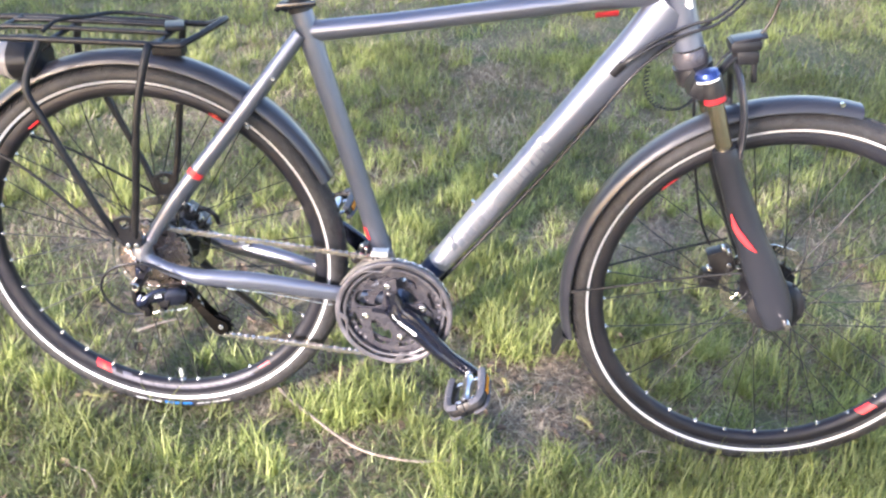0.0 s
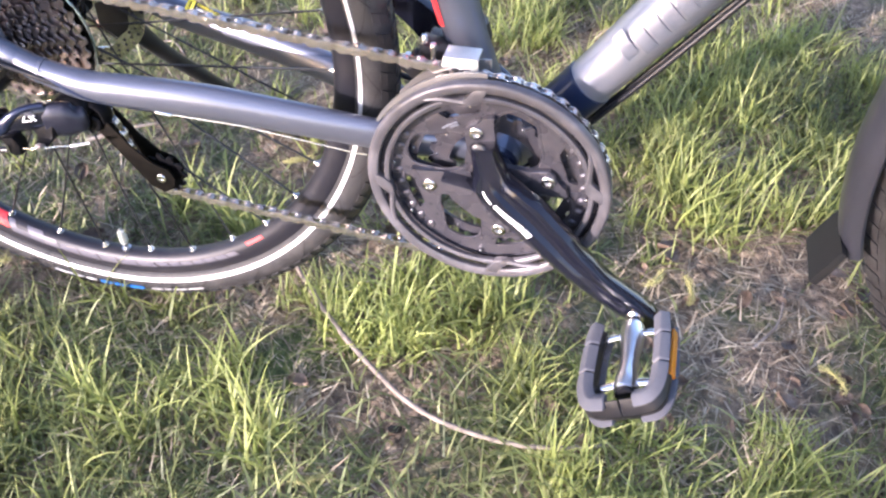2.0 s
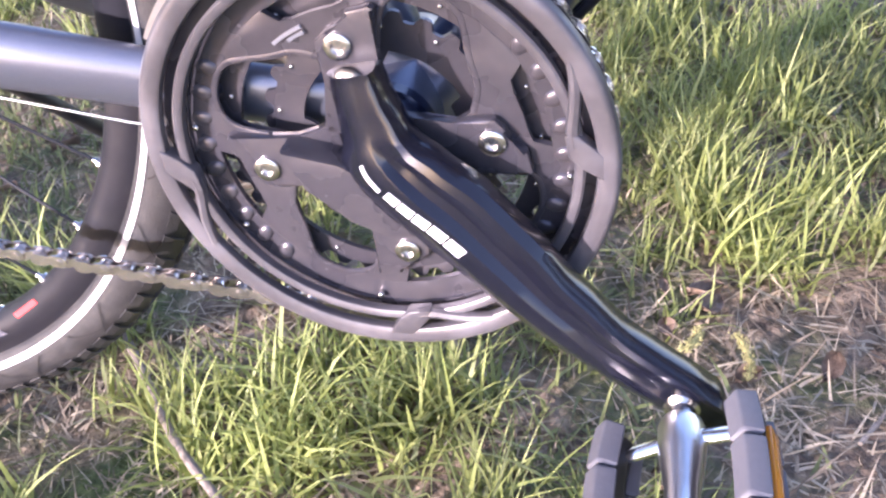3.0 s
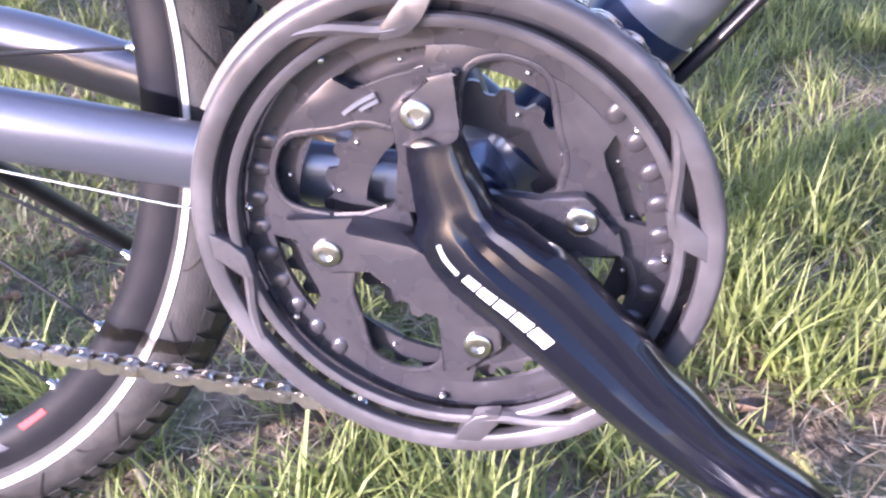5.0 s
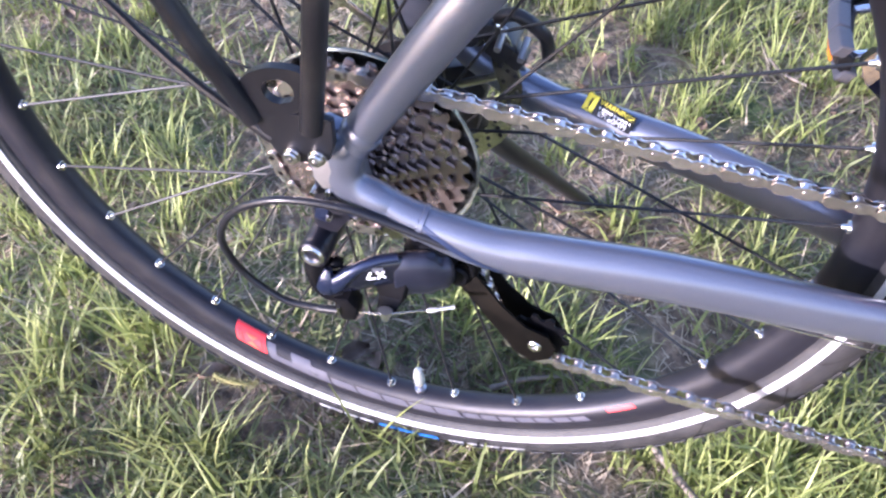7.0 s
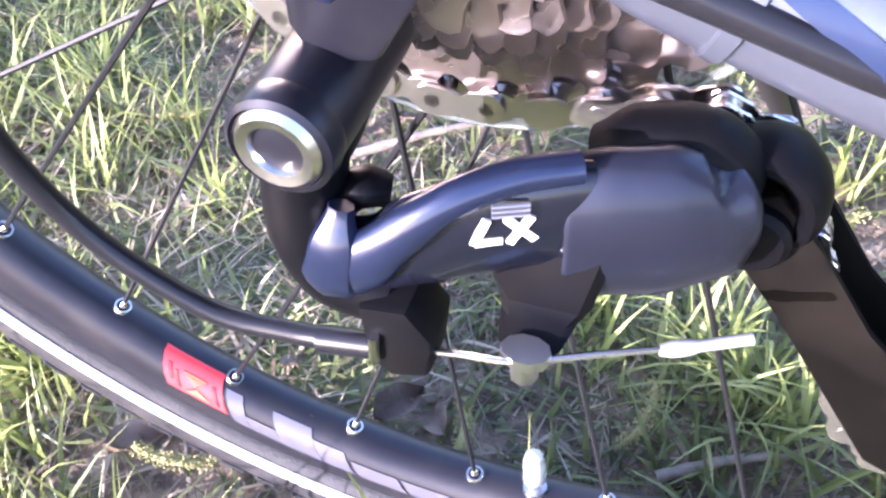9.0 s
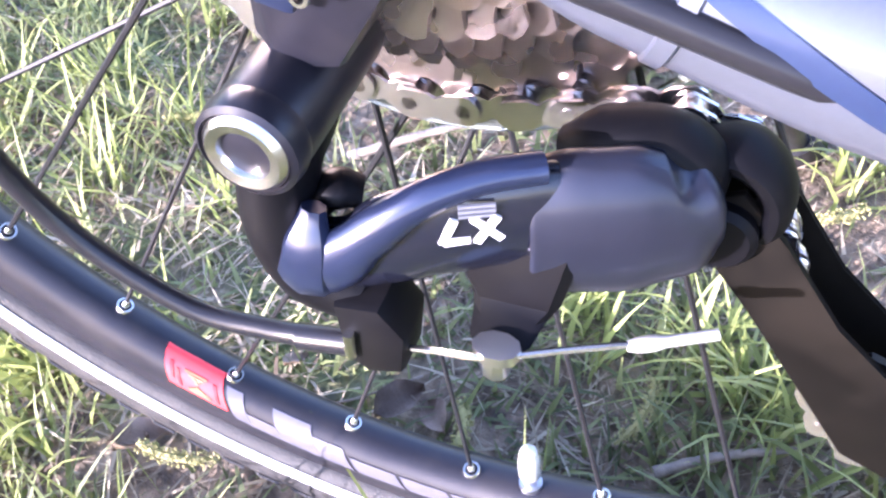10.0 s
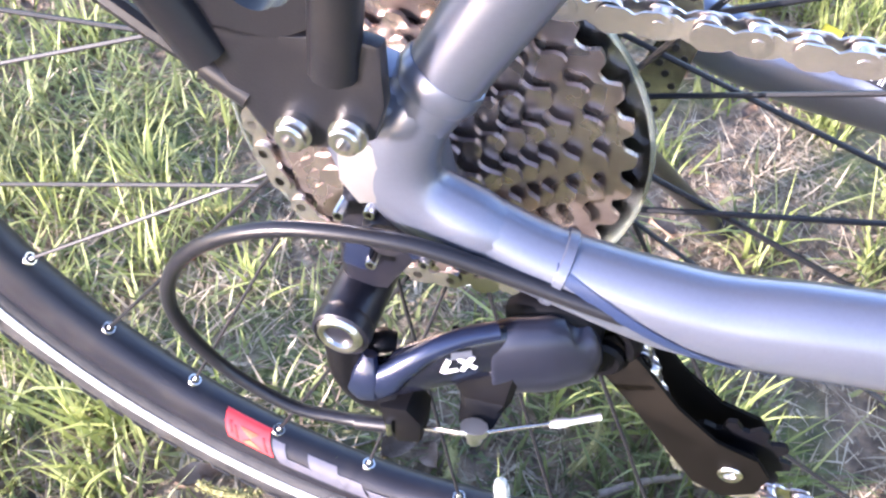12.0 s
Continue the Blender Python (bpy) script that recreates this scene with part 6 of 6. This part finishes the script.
def blades(name, x, y, h, w, lean, curl, material, label, steps=3, lift=0.0):
    """Many bent, tapering blades as one sheet of stuff."""
    n = len(x)
    az = rng.uniform(0, 2 * math.pi, n)
    face = az + math.pi / 2 + rng.normal(0, 0.5, n)
    dx, dy = np.cos(az), np.sin(az)
    wx, wy = np.cos(face), np.sin(face)
    z0 = ground_z(x, y) - 0.003 + lift
    px_, py_, pz_ = x.copy(), y.copy(), z0.copy()
    ang = lean.copy()
    vs = []
    for s in range(steps + 1):
        t = s / steps
        ww = w * (1 - t ** 1.7) * (0.55 + 0.9 * t * (1 - t) + 0.45 * (1 - t))
        if s < steps:
            for sg in (-1, 1):
                vs.append(np.stack([px_ + sg * wx * ww / 2, py_ + sg * wy * ww / 2, pz_], -1))
        else:
            vs.append(np.stack([px_, py_, pz_], -1))
        step = h / steps
        px_ = px_ + dx * np.sin(ang) * step
        py_ = py_ + dy * np.sin(ang) * step
        pz_ = np.maximum(pz_ + np.cos(ang) * step, z0 + 0.002)
        ang = ang + curl / steps
    k = 2 * steps + 1
    co = np.stack(vs, 1).reshape(-1, 3)
    base = (np.arange(n) * k)[:, None]
    quads_ = np.concatenate([base + np.array([2 * s, 2 * s + 1, 2 * s + 3, 2 * s + 2]) for s in range(steps - 1)], 0)
    tris_ = base + np.array([2 * steps - 2, 2 * steps - 1, 2 * steps])
    me = bpy.data.meshes.new(name)
    me.vertices.add(len(co))
    me.vertices.foreach_set("co", co.astype(np.float32).ravel())
    li = np.concatenate([quads_.ravel(), tris_.ravel()]).astype(np.int32)
    starts = np.concatenate([np.arange(len(quads_)) * 4, len(quads_) * 4 + np.arange(len(tris_)) * 3]).astype(np.int32)
    me.loops.add(len(li))
    me.loops.foreach_set("vertex_index", li)
    me.polygons.add(len(starts))
    me.polygons.foreach_set("loop_start", starts)
    me.polygons.foreach_set("use_smooth", np.ones(len(starts), bool))
    me.update(calc_edges=True)
    me.validate()
    me.materials.append(material)
    return tagged(new(name, me), label, "grass", kind="stuff")


GREEN = blade_mat("grass_green", (0.090, 0.108, 0.046), (0.205, 0.235, 0.090), (0.30, 0.32, 0.13), rough=0.52)
FRESH = blade_mat("grass_fresh", (0.17, 0.20, 0.06), (0.32, 0.36, 0.11), (0.44, 0.46, 0.19), rough=0.52, through_light=0.42)
STRAW = blade_mat("dry_grass", (0.13, 0.098, 0.068), (0.36, 0.29, 0.205), (0.60, 0.51, 0.37), rough=0.7, through_light=0.2)


def worn(x, y):
    """Where the turf is thin and dead leaves lie: from 0 to 1."""
    return np.clip(sum(np.exp(-((x - a) / c) ** 2 - ((y - b) / d) ** 2) for a, b, c, d in ((0.74, 0.14, 0.08, 0.10), (0.70, 0.76, 0.10, 0.10), (0.02, 0.26, 0.16, 0.12), (0.25, 0.42, 0.12, 0.10), (0.42, -0.16, 0.10, 0.06))), 0, 1)


def scatter(n, x0, x1, y0, y1, f, seed, power, sparse=1):
    """Places thinned by patchiness."""
    x, y = rng.uniform(x0, x1, n), rng.uniform(y0, y1, n)
    keep = rng.uniform(0, 1, n) < clump(x, y, f, seed) ** power * (1 - 0.28 * worn(x, y) * sparse)
    return x[keep], y[keep]


def sward(name, n, box, f, seed, power, h, w, lean, curl, material, label, steps=3):
    x, y = scatter(n, *box, f, seed, power, 0 if material is STRAW else 1)
    m = len(x)
    hh = np.clip(rng.normal(h[0], h[1], m), 0.012, 0.16) * (0.6 + 0.6 * clump(x, y, f * 1.3, seed + 5))
    blades(name, x, y, hh, rng.uniform(*w, m), np.abs(rng.normal(lean[0], lean[1], m)), rng.normal(curl[0], curl[1], m), material, label, steps)


def tufts(name, centres, per, spread_r, h, w, material, label, steps=4):
    """Blades that spring from shared roots and fan outwards."""
    cx, cy = np.array([c[0] for c in centres]), np.array([c[1] for c in centres])
    n = rng.integers(per[0], per[1], len(cx))
    size = rng.uniform(0.7, 1.25, len(cx))
    x = np.repeat(cx, n) + rng.normal(0, spread_r, n.sum())
    y = np.repeat(cy, n) + rng.normal(0, spread_r, n.sum())
    m = len(x)
    hh = np.clip(rng.normal(h[0], h[1], m), 0.02, 0.15) * np.repeat(size, n)
    blades(name, x, y, hh, rng.uniform(*w, m), np.abs(rng.normal(0.35, 0.38, m)), np.abs(rng.normal(0.8, 0.5, m)), material, label, steps)


def centres(n, box, f, seed, power):
    x, y = scatter(n, *box, f, seed, power)
    return list(zip(x, y))


NEAR, MID, FAR = (-0.75, 1.75, -0.55, 0.95), (-1.3, 2.4, 0.9, 2.2), (-2.0, 3.2, 2.1, 4.6)
LOW, TUFT, DRY = "short green meadow grass", "taller fresh yellow-green grass tufts", "dry straw and thatch lying in the turf"
sward("short_grass", 110000, NEAR, 8, 11, 1.45, (0.040, 0.018), (0.0018, 0.0044), (0.95, 0.45), (0.7, 0.7), GREEN, LOW)
tufts("tufted_grass", centres(1700, NEAR, 6, 23, 1.6), (16, 52), 0.012, (0.056, 0.022), (0.0016, 0.0038), FRESH, TUFT)
tufts("tufted_grass", [(0.33, 0.03), (0.36, 0.00), (0.31, 0.05), (0.40, 0.03), (0.29, -0.02), (0.43, 0.06), (0.38, 0.08), (0.34, -0.02), (0.20, -0.14), (0.24, -0.17), (0.17, -0.11), (0.62, 0.30), (0.66, 0.26), (0.70, 0.33), (0.60, 0.36), (0.74, 0.28), (0.58, 0.42), (0.55, 0.33), (-0.24, 0.04), (-0.27, 0.02), (0.09, 0.13), (0.12, 0.10), (0.02, 0.14), (-0.35, -0.02), (-0.22, -0.08), (-0.40, -0.10), (-0.30, -0.12), (-0.18, -0.15), (-0.27, -0.20), (-0.05, -0.20), (-0.33, -0.06), (-0.45, 0.02), (-0.10, -0.12), (0.05, -0.16), (-0.25, -0.03), (-0.37, 0.06), (-0.15, -0.09), (0.56, 0.50), (0.60, 0.58), (0.65, 0.52), (0.68, 0.62), (0.57, 0.63), (0.71, 0.56), (0.63, 0.46), (0.53, 0.57), (0.75, 0.66), (0.62, 0.70)], (45, 85), 0.016, (0.064, 0.018), (0.0020, 0.0044), FRESH, TUFT)
LITTER = (-0.32, 0.26, -0.05, 0.42)
sward("dry_grass", 14000, LITTER, 9, 61, 0.5, (0.026, 0.012), (0.0008, 0.0022), (1.32, 0.2), (0.2, 0.5), STRAW, DRY)
sward("dry_grass", 125000, NEAR, 7, 31, 0.4, (0.032, 0.014), (0.0012, 0.0034), (1.30, 0.22), (0.2, 0.4), STRAW, DRY)
sward("short_grass", 115000, MID, 8, 12, 0.9, (0.038, 0.016), (0.0020, 0.0044), (0.75, 0.40), (0.7, 0.5), GREEN, LOW)
tufts("tufted_grass", centres(2300, MID, 5, 24, 1.4), (12, 42), 0.014, (0.054, 0.018), (0.0020, 0.0044), FRESH, TUFT, 3)
sward("dry_grass", 110000, MID, 6, 32, 0.7, (0.040, 0.018), (0.0018, 0.0042), (1.25, 0.25), (0.25, 0.4), STRAW, DRY, 2)
sward("short_grass", 85000, FAR, 6, 13, 0.8, (0.045, 0.018), (0.003, 0.006), (0.70, 0.40), (0.7, 0.5), GREEN, LOW, 2)
tufts("tufted_grass", centres(2400, FAR, 4, 25, 1.4), (10, 28), 0.018, (0.058, 0.018), (0.0022, 0.0050), FRESH, TUFT, 2)
sward("dry_grass", 80000, FAR, 5, 33, 0.8, (0.055, 0.020), (0.002, 0.0045), (1.15, 0.3), (0.25, 0.4), STRAW, DRY, 2)

tufts("tufted_grass", centres(330, (0.52, 1.40, -0.45, -0.04), 6, 27, 0.6), (20, 55), 0.013, (0.058, 0.020), (0.0018, 0.0040), FRESH, TUFT)
sward("dry_grass", 9000, (0.50, 1.25, -0.40, -0.06), 7, 62, 0.4, (0.034, 0.014), (0.0010, 0.0030), (1.25, 0.25), (0.2, 0.4), STRAW, DRY)
sward("short_grass", 16000, (-0.75, 0.20, -0.55, -0.06), 8, 63, 0.5, (0.040, 0.016), (0.0016, 0.0040), (0.9, 0.45), (0.7, 0.6), GREEN, LOW)

# the meadow around, coarser
for box, n in (((-5.0, -1.9, -4.0, 8.0), 70000), ((3.1, 6.5, -4.0, 8.0), 75000), ((-1.9, 3.1, -4.0, -0.5), 60000), ((-1.9, 3.1, 4.5, 8.0), 50000), ((-1.35, -0.7, -0.6, 2.2), 14000), ((1.7, 3.1, -0.6, 2.2), 30000), ((-1.95, -1.3, -0.6, 2.2), 12000)):
    sward("short_grass", int(n * 0.75), box, 3, 51, 0.4, (0.055, 0.018), (0.004, 0.008), (0.75, 0.4), (0.7, 0.5), GREEN, LOW, 2)
    sward("dry_grass", n // 3, box, 3, 52, 0.6, (0.055, 0.018), (0.003, 0.006), (1.15, 0.3), (0.25, 0.4), STRAW, DRY, 2)

# ---------------------------------------------------------------- litter on the turf
LEAF = mat("dry_leaf", (0.15, 0.10, 0.068), 0.75, var=0.35, scale=80, bump=0.5, bump_scale=300, per_object=0.45, second=(0.23, 0.165, 0.125), second_scale=60)
CATKIN = mat("catkin", (0.36, 0.33, 0.13), 0.8, var=0.3, scale=300, bump=0.6, bump_scale=700, per_object=0.2)
TWIG = mat("grey_twig", (0.23, 0.185, 0.15), 0.75, var=0.35, scale=120, bump=0.5, bump_scale=400, per_object=0.25, second=(0.34, 0.28, 0.23), second_scale=50)


def leaf_mesh(seed, L=0.038, W=0.026):
    r = random.Random(seed)
    bm = NEW()
    grid = []
    for i in range(9):
        t = i / 8
        half = W / 2 * math.sin(math.pi * min(1, t ** 0.8)) * (1 + 0.12 * math.sin(9 * t + seed))
        row = []
        for j in range(5):
            s = j / 2 - 1
            z = 0.006 * math.sin(2.5 * t + seed) * t + 0.010 * s * s * (0.5 + 0.5 * math.sin(seed)) + r.uniform(-0.001, 0.001)
            row.append(bm.verts.new((L * (t - 0.5), half * s, z)))
        grid.append(row)
    for a, b in zip(grid, grid[1:]):
        for j in range(4):
            bm.faces.new((a[j], a[j + 1], b[j + 1], b[j]))
    bmesh.ops.remove_doubles(bm, verts=bm.verts, dist=1e-5)
    ex = bmesh.ops.extrude_face_region(bm, geom=bm.faces[:])
    bmesh.ops.translate(bm, vec=(0, 0, 0.0004), verts=[v for v in ex["geom"] if isinstance(v, bmesh.types.BMVert)])
    return bm


leaf_kinds = []
for s in range(4):
    ob = part("dry_leaf", leaf_mesh(s), LEAF, None)
    leaf_kinds.append(ob.data)
    bpy.data.objects.remove(ob)
spots = [(-0.039, 0.048), (-0.061, 0.051), (-0.180, -0.008), (-0.125, 0.06), (0.508, -0.062), (0.636, 0.311), (0.437, 0.064), (0.583, 0.203), (0.618, 0.185), (0.623, 0.299), (0.007, 0.308), (0.071, 0.506), (-0.186, -0.012), (0.923, 0.218), (0.651, 0.686), (1.076, 0.663), (1.259, 0.283)]
lr = random.Random(4)
spots += [(lr.uniform(-0.7, 1.7), lr.uniform(-0.4, 1.6)) for _ in range(80)]
spots += [(lr.uniform(0.58, 0.84), lr.uniform(0.0, 0.26)) for _ in range(18)]
spots += [(lr.uniform(-0.3, 0.9), lr.uniform(-0.1, 0.6)) for _ in range(30)]
for k, (x, y) in enumerate(spots):
    ob = new("dry_leaf", leaf_kinds[k % 4])
    g = float(ground_z(np.array(x), np.array(y)))
    s = lr.uniform(0.40, 0.9)
    ob.matrix_world = pose(x, y, g + 0.009, lr.uniform(-25, 25), lr.uniform(-25, 25), lr.uniform(0, 360)) @ Matrix.Diagonal((s, s, s, 1))
    tagged(ob, "curled dry brown leaf lying in the grass", "leaf", "dry leaves in the grass")


def catkin(x, y, turn):
    """A fallen catkin: a bent stem thick with small scales."""
    g = float(ground_z(np.array(x), np.array(y)))
    ob = tagged(new("catkin"), "fallen yellow-green catkin in the grass", "catkin", "catkins in the grass")
    ob.matrix_world = pose(x, y, g + 0.016, lr.uniform(-20, 20), lr.uniform(-20, 20), turn)
    line = curve([(-0.020, 0.003, 0), (-0.007, -0.001, 0.002), (0.008, 0, 0.002), (0.021, 0.005, 0)], 6)
    bm = NEW()
    sweep(bm, line, spread([0.0008, 0.002, 0.002, 0.0008], 6), 6)
    part("stem", bm, CATKIN, ob)
    bm = NEW()
    for i in range(240):
        p = line[lr.randrange(1, len(line) - 1)]
        d = Vector((lr.uniform(-0.3, 0.3), lr.uniform(-1, 1), lr.uniform(-1, 1))).normalized()
        q = p + d * lr.uniform(0.002, 0.0055) + V(lr.uniform(-0.002, 0.002), 0, 0)
        bmesh.ops.create_icosphere(bm, subdivisions=0 + 1, radius=lr.uniform(0.0004, 0.0009), matrix=Matrix.Translation(q))
    tagged(part("bristle", bm, CATKIN, ob), kind="stuff")


for x, y, a in ((0.058, 0.077, 70), (-0.025, 0.041, 95), (-0.155, -0.015, 10), (0.135, 0.232, 15), (0.604, 0.136, 60), (0.643, 0.130, 100), (0.30, -0.20, 30), (0.80, 0.05, 140), (-0.28, 0.22, 20), (1.0, -0.05, 75)):
    catkin(x, y, a)


def twig(pts, r, label):
    bm = NEW()
    up = 0.010 if len(pts) > 5 else 0.0
    g = [(x, y, float(ground_z(np.array(x), np.array(y))) + z + up) for x, y, z in pts]
    line = curve(g, 8)
    n = len(line)
    sweep(bm, line, [r * (1 - 0.45 * i / n) * (1 + 0.10 * math.sin(i * 2.1)) for i in range(n)], 9, ref=(0, 0, 1))
    return tagged(part("twig", bm, TWIG, None), label, "twig", "twigs in the grass")


twig([(0.170, 0.090, 0.0), (0.217, 0.039, 0.0), (0.270, -0.021, 0.017), (0.326, -0.066, 0.014), (0.376, -0.099, 0.012), (0.426, -0.115, 0.011), (0.485, -0.120, 0.010), (0.536, -0.112, 0.010), (0.576, -0.093, 0.001)], 0.0036, "long curved grey-brown twig lying in front of the wheel")
twig([(-0.16, 0.215, 0.012), (-0.116, 0.245, 0.016), (-0.08, 0.272, 0.012)], 0.0035, "short grey twig lying in the grass")
twig([(0.070, 0.052, 0.010), (0.099, 0.068, 0.014), (0.135, 0.085, 0.010)], 0.003, "short grey twig lying in the grass")
for k in range(46):
    x, y, a, L = lr.uniform(-0.6, 1.6), lr.uniform(-0.4, 1.4), lr.uniform(0, 6.28), lr.uniform(0.04, 0.13)
    twig([(x, y, 0.010), (x + L * 0.5 * math.cos(a), y + L * 0.5 * math.sin(a), lr.uniform(0.008, 0.022)), (x + L * math.cos(a + 0.2), y + L * math.sin(a + 0.2), 0.008)], lr.uniform(0.0008, 0.0022), "thin dry twig lying in the grass")

# ---------------------------------------------------------------- an unseen tree, added so that its crown shades the meadow from above
BARK = mat("tree_bark", (0.12, 0.095, 0.075), 0.85, var=0.35, scale=25, bump=0.8, bump_scale=40, second=(0.2, 0.18, 0.15), second_scale=4)
CROWN = blade_mat("tree_leaf", (0.04, 0.075, 0.015), (0.09, 0.14, 0.03), (0.16, 0.21, 0.05), through_light=0.4)
tree = tagged(new("tree"), "unseen broad-leaved tree added to shade the meadow", "tree")
tree.matrix_world = pose(-10.6, -10.3, 0)
bm = NEW()
sweep(bm, curve([(0, 0, -0.1), (0.05, 0.02, 1.6), (0.0, 0.1, 3.2), (0.1, 0.05, 5.0), (0.2, 0.1, 7.0)], 6), spread([0.26, 0.2, 0.17, 0.12, 0.05], 6), 14, ref=(1, 0, 0))
part("trunk", bm, BARK, tree)
tr = random.Random(12)
tips = []
for k in range(16):
    a = tr.uniform(-0.45, 0.75) if k < 11 else tr.uniform(1.6, 5.2)
    L = tr.uniform(2.2, 5.2) if k < 11 else tr.uniform(1.2, 2.2)
    e = V(L * math.cos(a), L * math.sin(a) * 0.7, 0)
    z0 = 4.35 + 0.16 * k
    e.z = z0 - 0.34 * e.y + tr.uniform(0.0, 0.4)
    mid = V(e.x * 0.5, e.y * 0.5, z0 - 0.17 * e.y + tr.uniform(0.1, 0.3))
    bm = NEW()
    sweep(bm, curve([(0.03, 0.05, z0 - 0.15), mid, e], 6), spread([0.06, 0.035, 0.010], 6), 8, ref=(0, 0, 1))
    part("limb", bm, BARK, tree)
    tips += [mid.lerp(e, t) for t in (0.0, 0.3, 0.65, 1.0)]
bm = NEW()
sweep(bm, curve([(0.05, 0.05, 4.3), (1.8, 0.25, 4.25), (3.4, 0.25, 3.85), (5.0, 0.2, 3.50)], 6), spread([0.05, 0.035, 0.018, 0.005], 6), 8, ref=(0, 0, 1))
part("limb", bm, BARK, tree)
lx = np.random.default_rng(5)
N_LEAF = 26000
ci = lx.integers(0, len(tips), N_LEAF)
tp = np.array([tuple(t) for t in tips])[ci]
pos = tp + lx.normal(0, 1, (N_LEAF, 3)) * np.array([0.55, 0.50, 0.40])
# how low the added crown blocks the sun, by place along the bicycle
SHADE = np.array([[-3.0, 0.42], [0.40, 0.41], [0.72, 0.56], [0.77, 0.20], [0.94, 0.18], [1.02, 0.70], [1.15, 0.74], [3.0, 0.74]])
lit = np.interp(pos[:, 0] - 0.72 * pos[:, 1] - 3.18, SHADE[:, 0], SHADE[:, 1])
hem = 3.502 - 0.34 * pos[:, 1] + lit + 0.05 * np.sin(5.3 * pos[:, 0] + 1.0)
over = pos[:, 2] - hem - np.abs(lx.normal(0, 0.04, N_LEAF))
keep = np.where(over < 0.5, 0.25, 0.14)
pos = pos[(over > 0) & (lx.uniform(0, 1, N_LEAF) < keep)]
N_LEAF = len(pos)
# the crown's ragged lower fringe and a drooping bough, leaves added to block sun
fx, fy, fz = lx.uniform(-1.2, 2.0, 820), lx.normal(0.1, 0.45, 820), lx.uniform(-0.02, 0.42, 820)
fringe = np.stack([fx + 0.72 * fy + 3.18, fy, 3.502 - 0.34 * fy + np.interp(fx, SHADE[:, 0], SHADE[:, 1]) + fz + 0.03 * np.sin(9 * fx)], -1)
bx, by = lx.uniform(4.32, 5.0, 190), lx.normal(0.2, 0.3, 190)
bough = np.stack([bx, by, lx.uniform(3.52, 3.66, 190) - 0.34 * by], -1)
gx_, gy_ = lx.uniform(0.58, 1.0, 26), lx.normal(0.2, 0.2, 26)
bough = np.concatenate([bough, np.stack([gx_ + 0.72 * gy_ + 3.18, gy_, 3.502 - 0.34 * gy_ + lx.uniform(0.03, 0.13, 26)], -1)])
pos = np.concatenate([pos, fringe, bough])
N_LEAF = len(pos)
u = lx.normal(0, 1, (N_LEAF, 3))
u /= np.linalg.norm(u, axis=1)[:, None]
v = np.cross(u, lx.normal(0, 1, (N_LEAF, 3)))
v /= np.linalg.norm(v, axis=1)[:, None]
ls = lx.uniform(0.05, 0.09, N_LEAF)[:, None]
quad = np.stack([pos - u * ls, pos + v * ls * 0.5, pos + u * ls, pos - v * ls * 0.5], 1).reshape(-1, 3)
me = bpy.data.meshes.new("crown")
me.from_pydata(quad.tolist(), [], (np.arange(N_LEAF)[:, None] * 4 + np.arange(4)).tolist())
me.materials.append(CROWN)
crown_ob = new("crown", me)
crown_ob.parent = tree
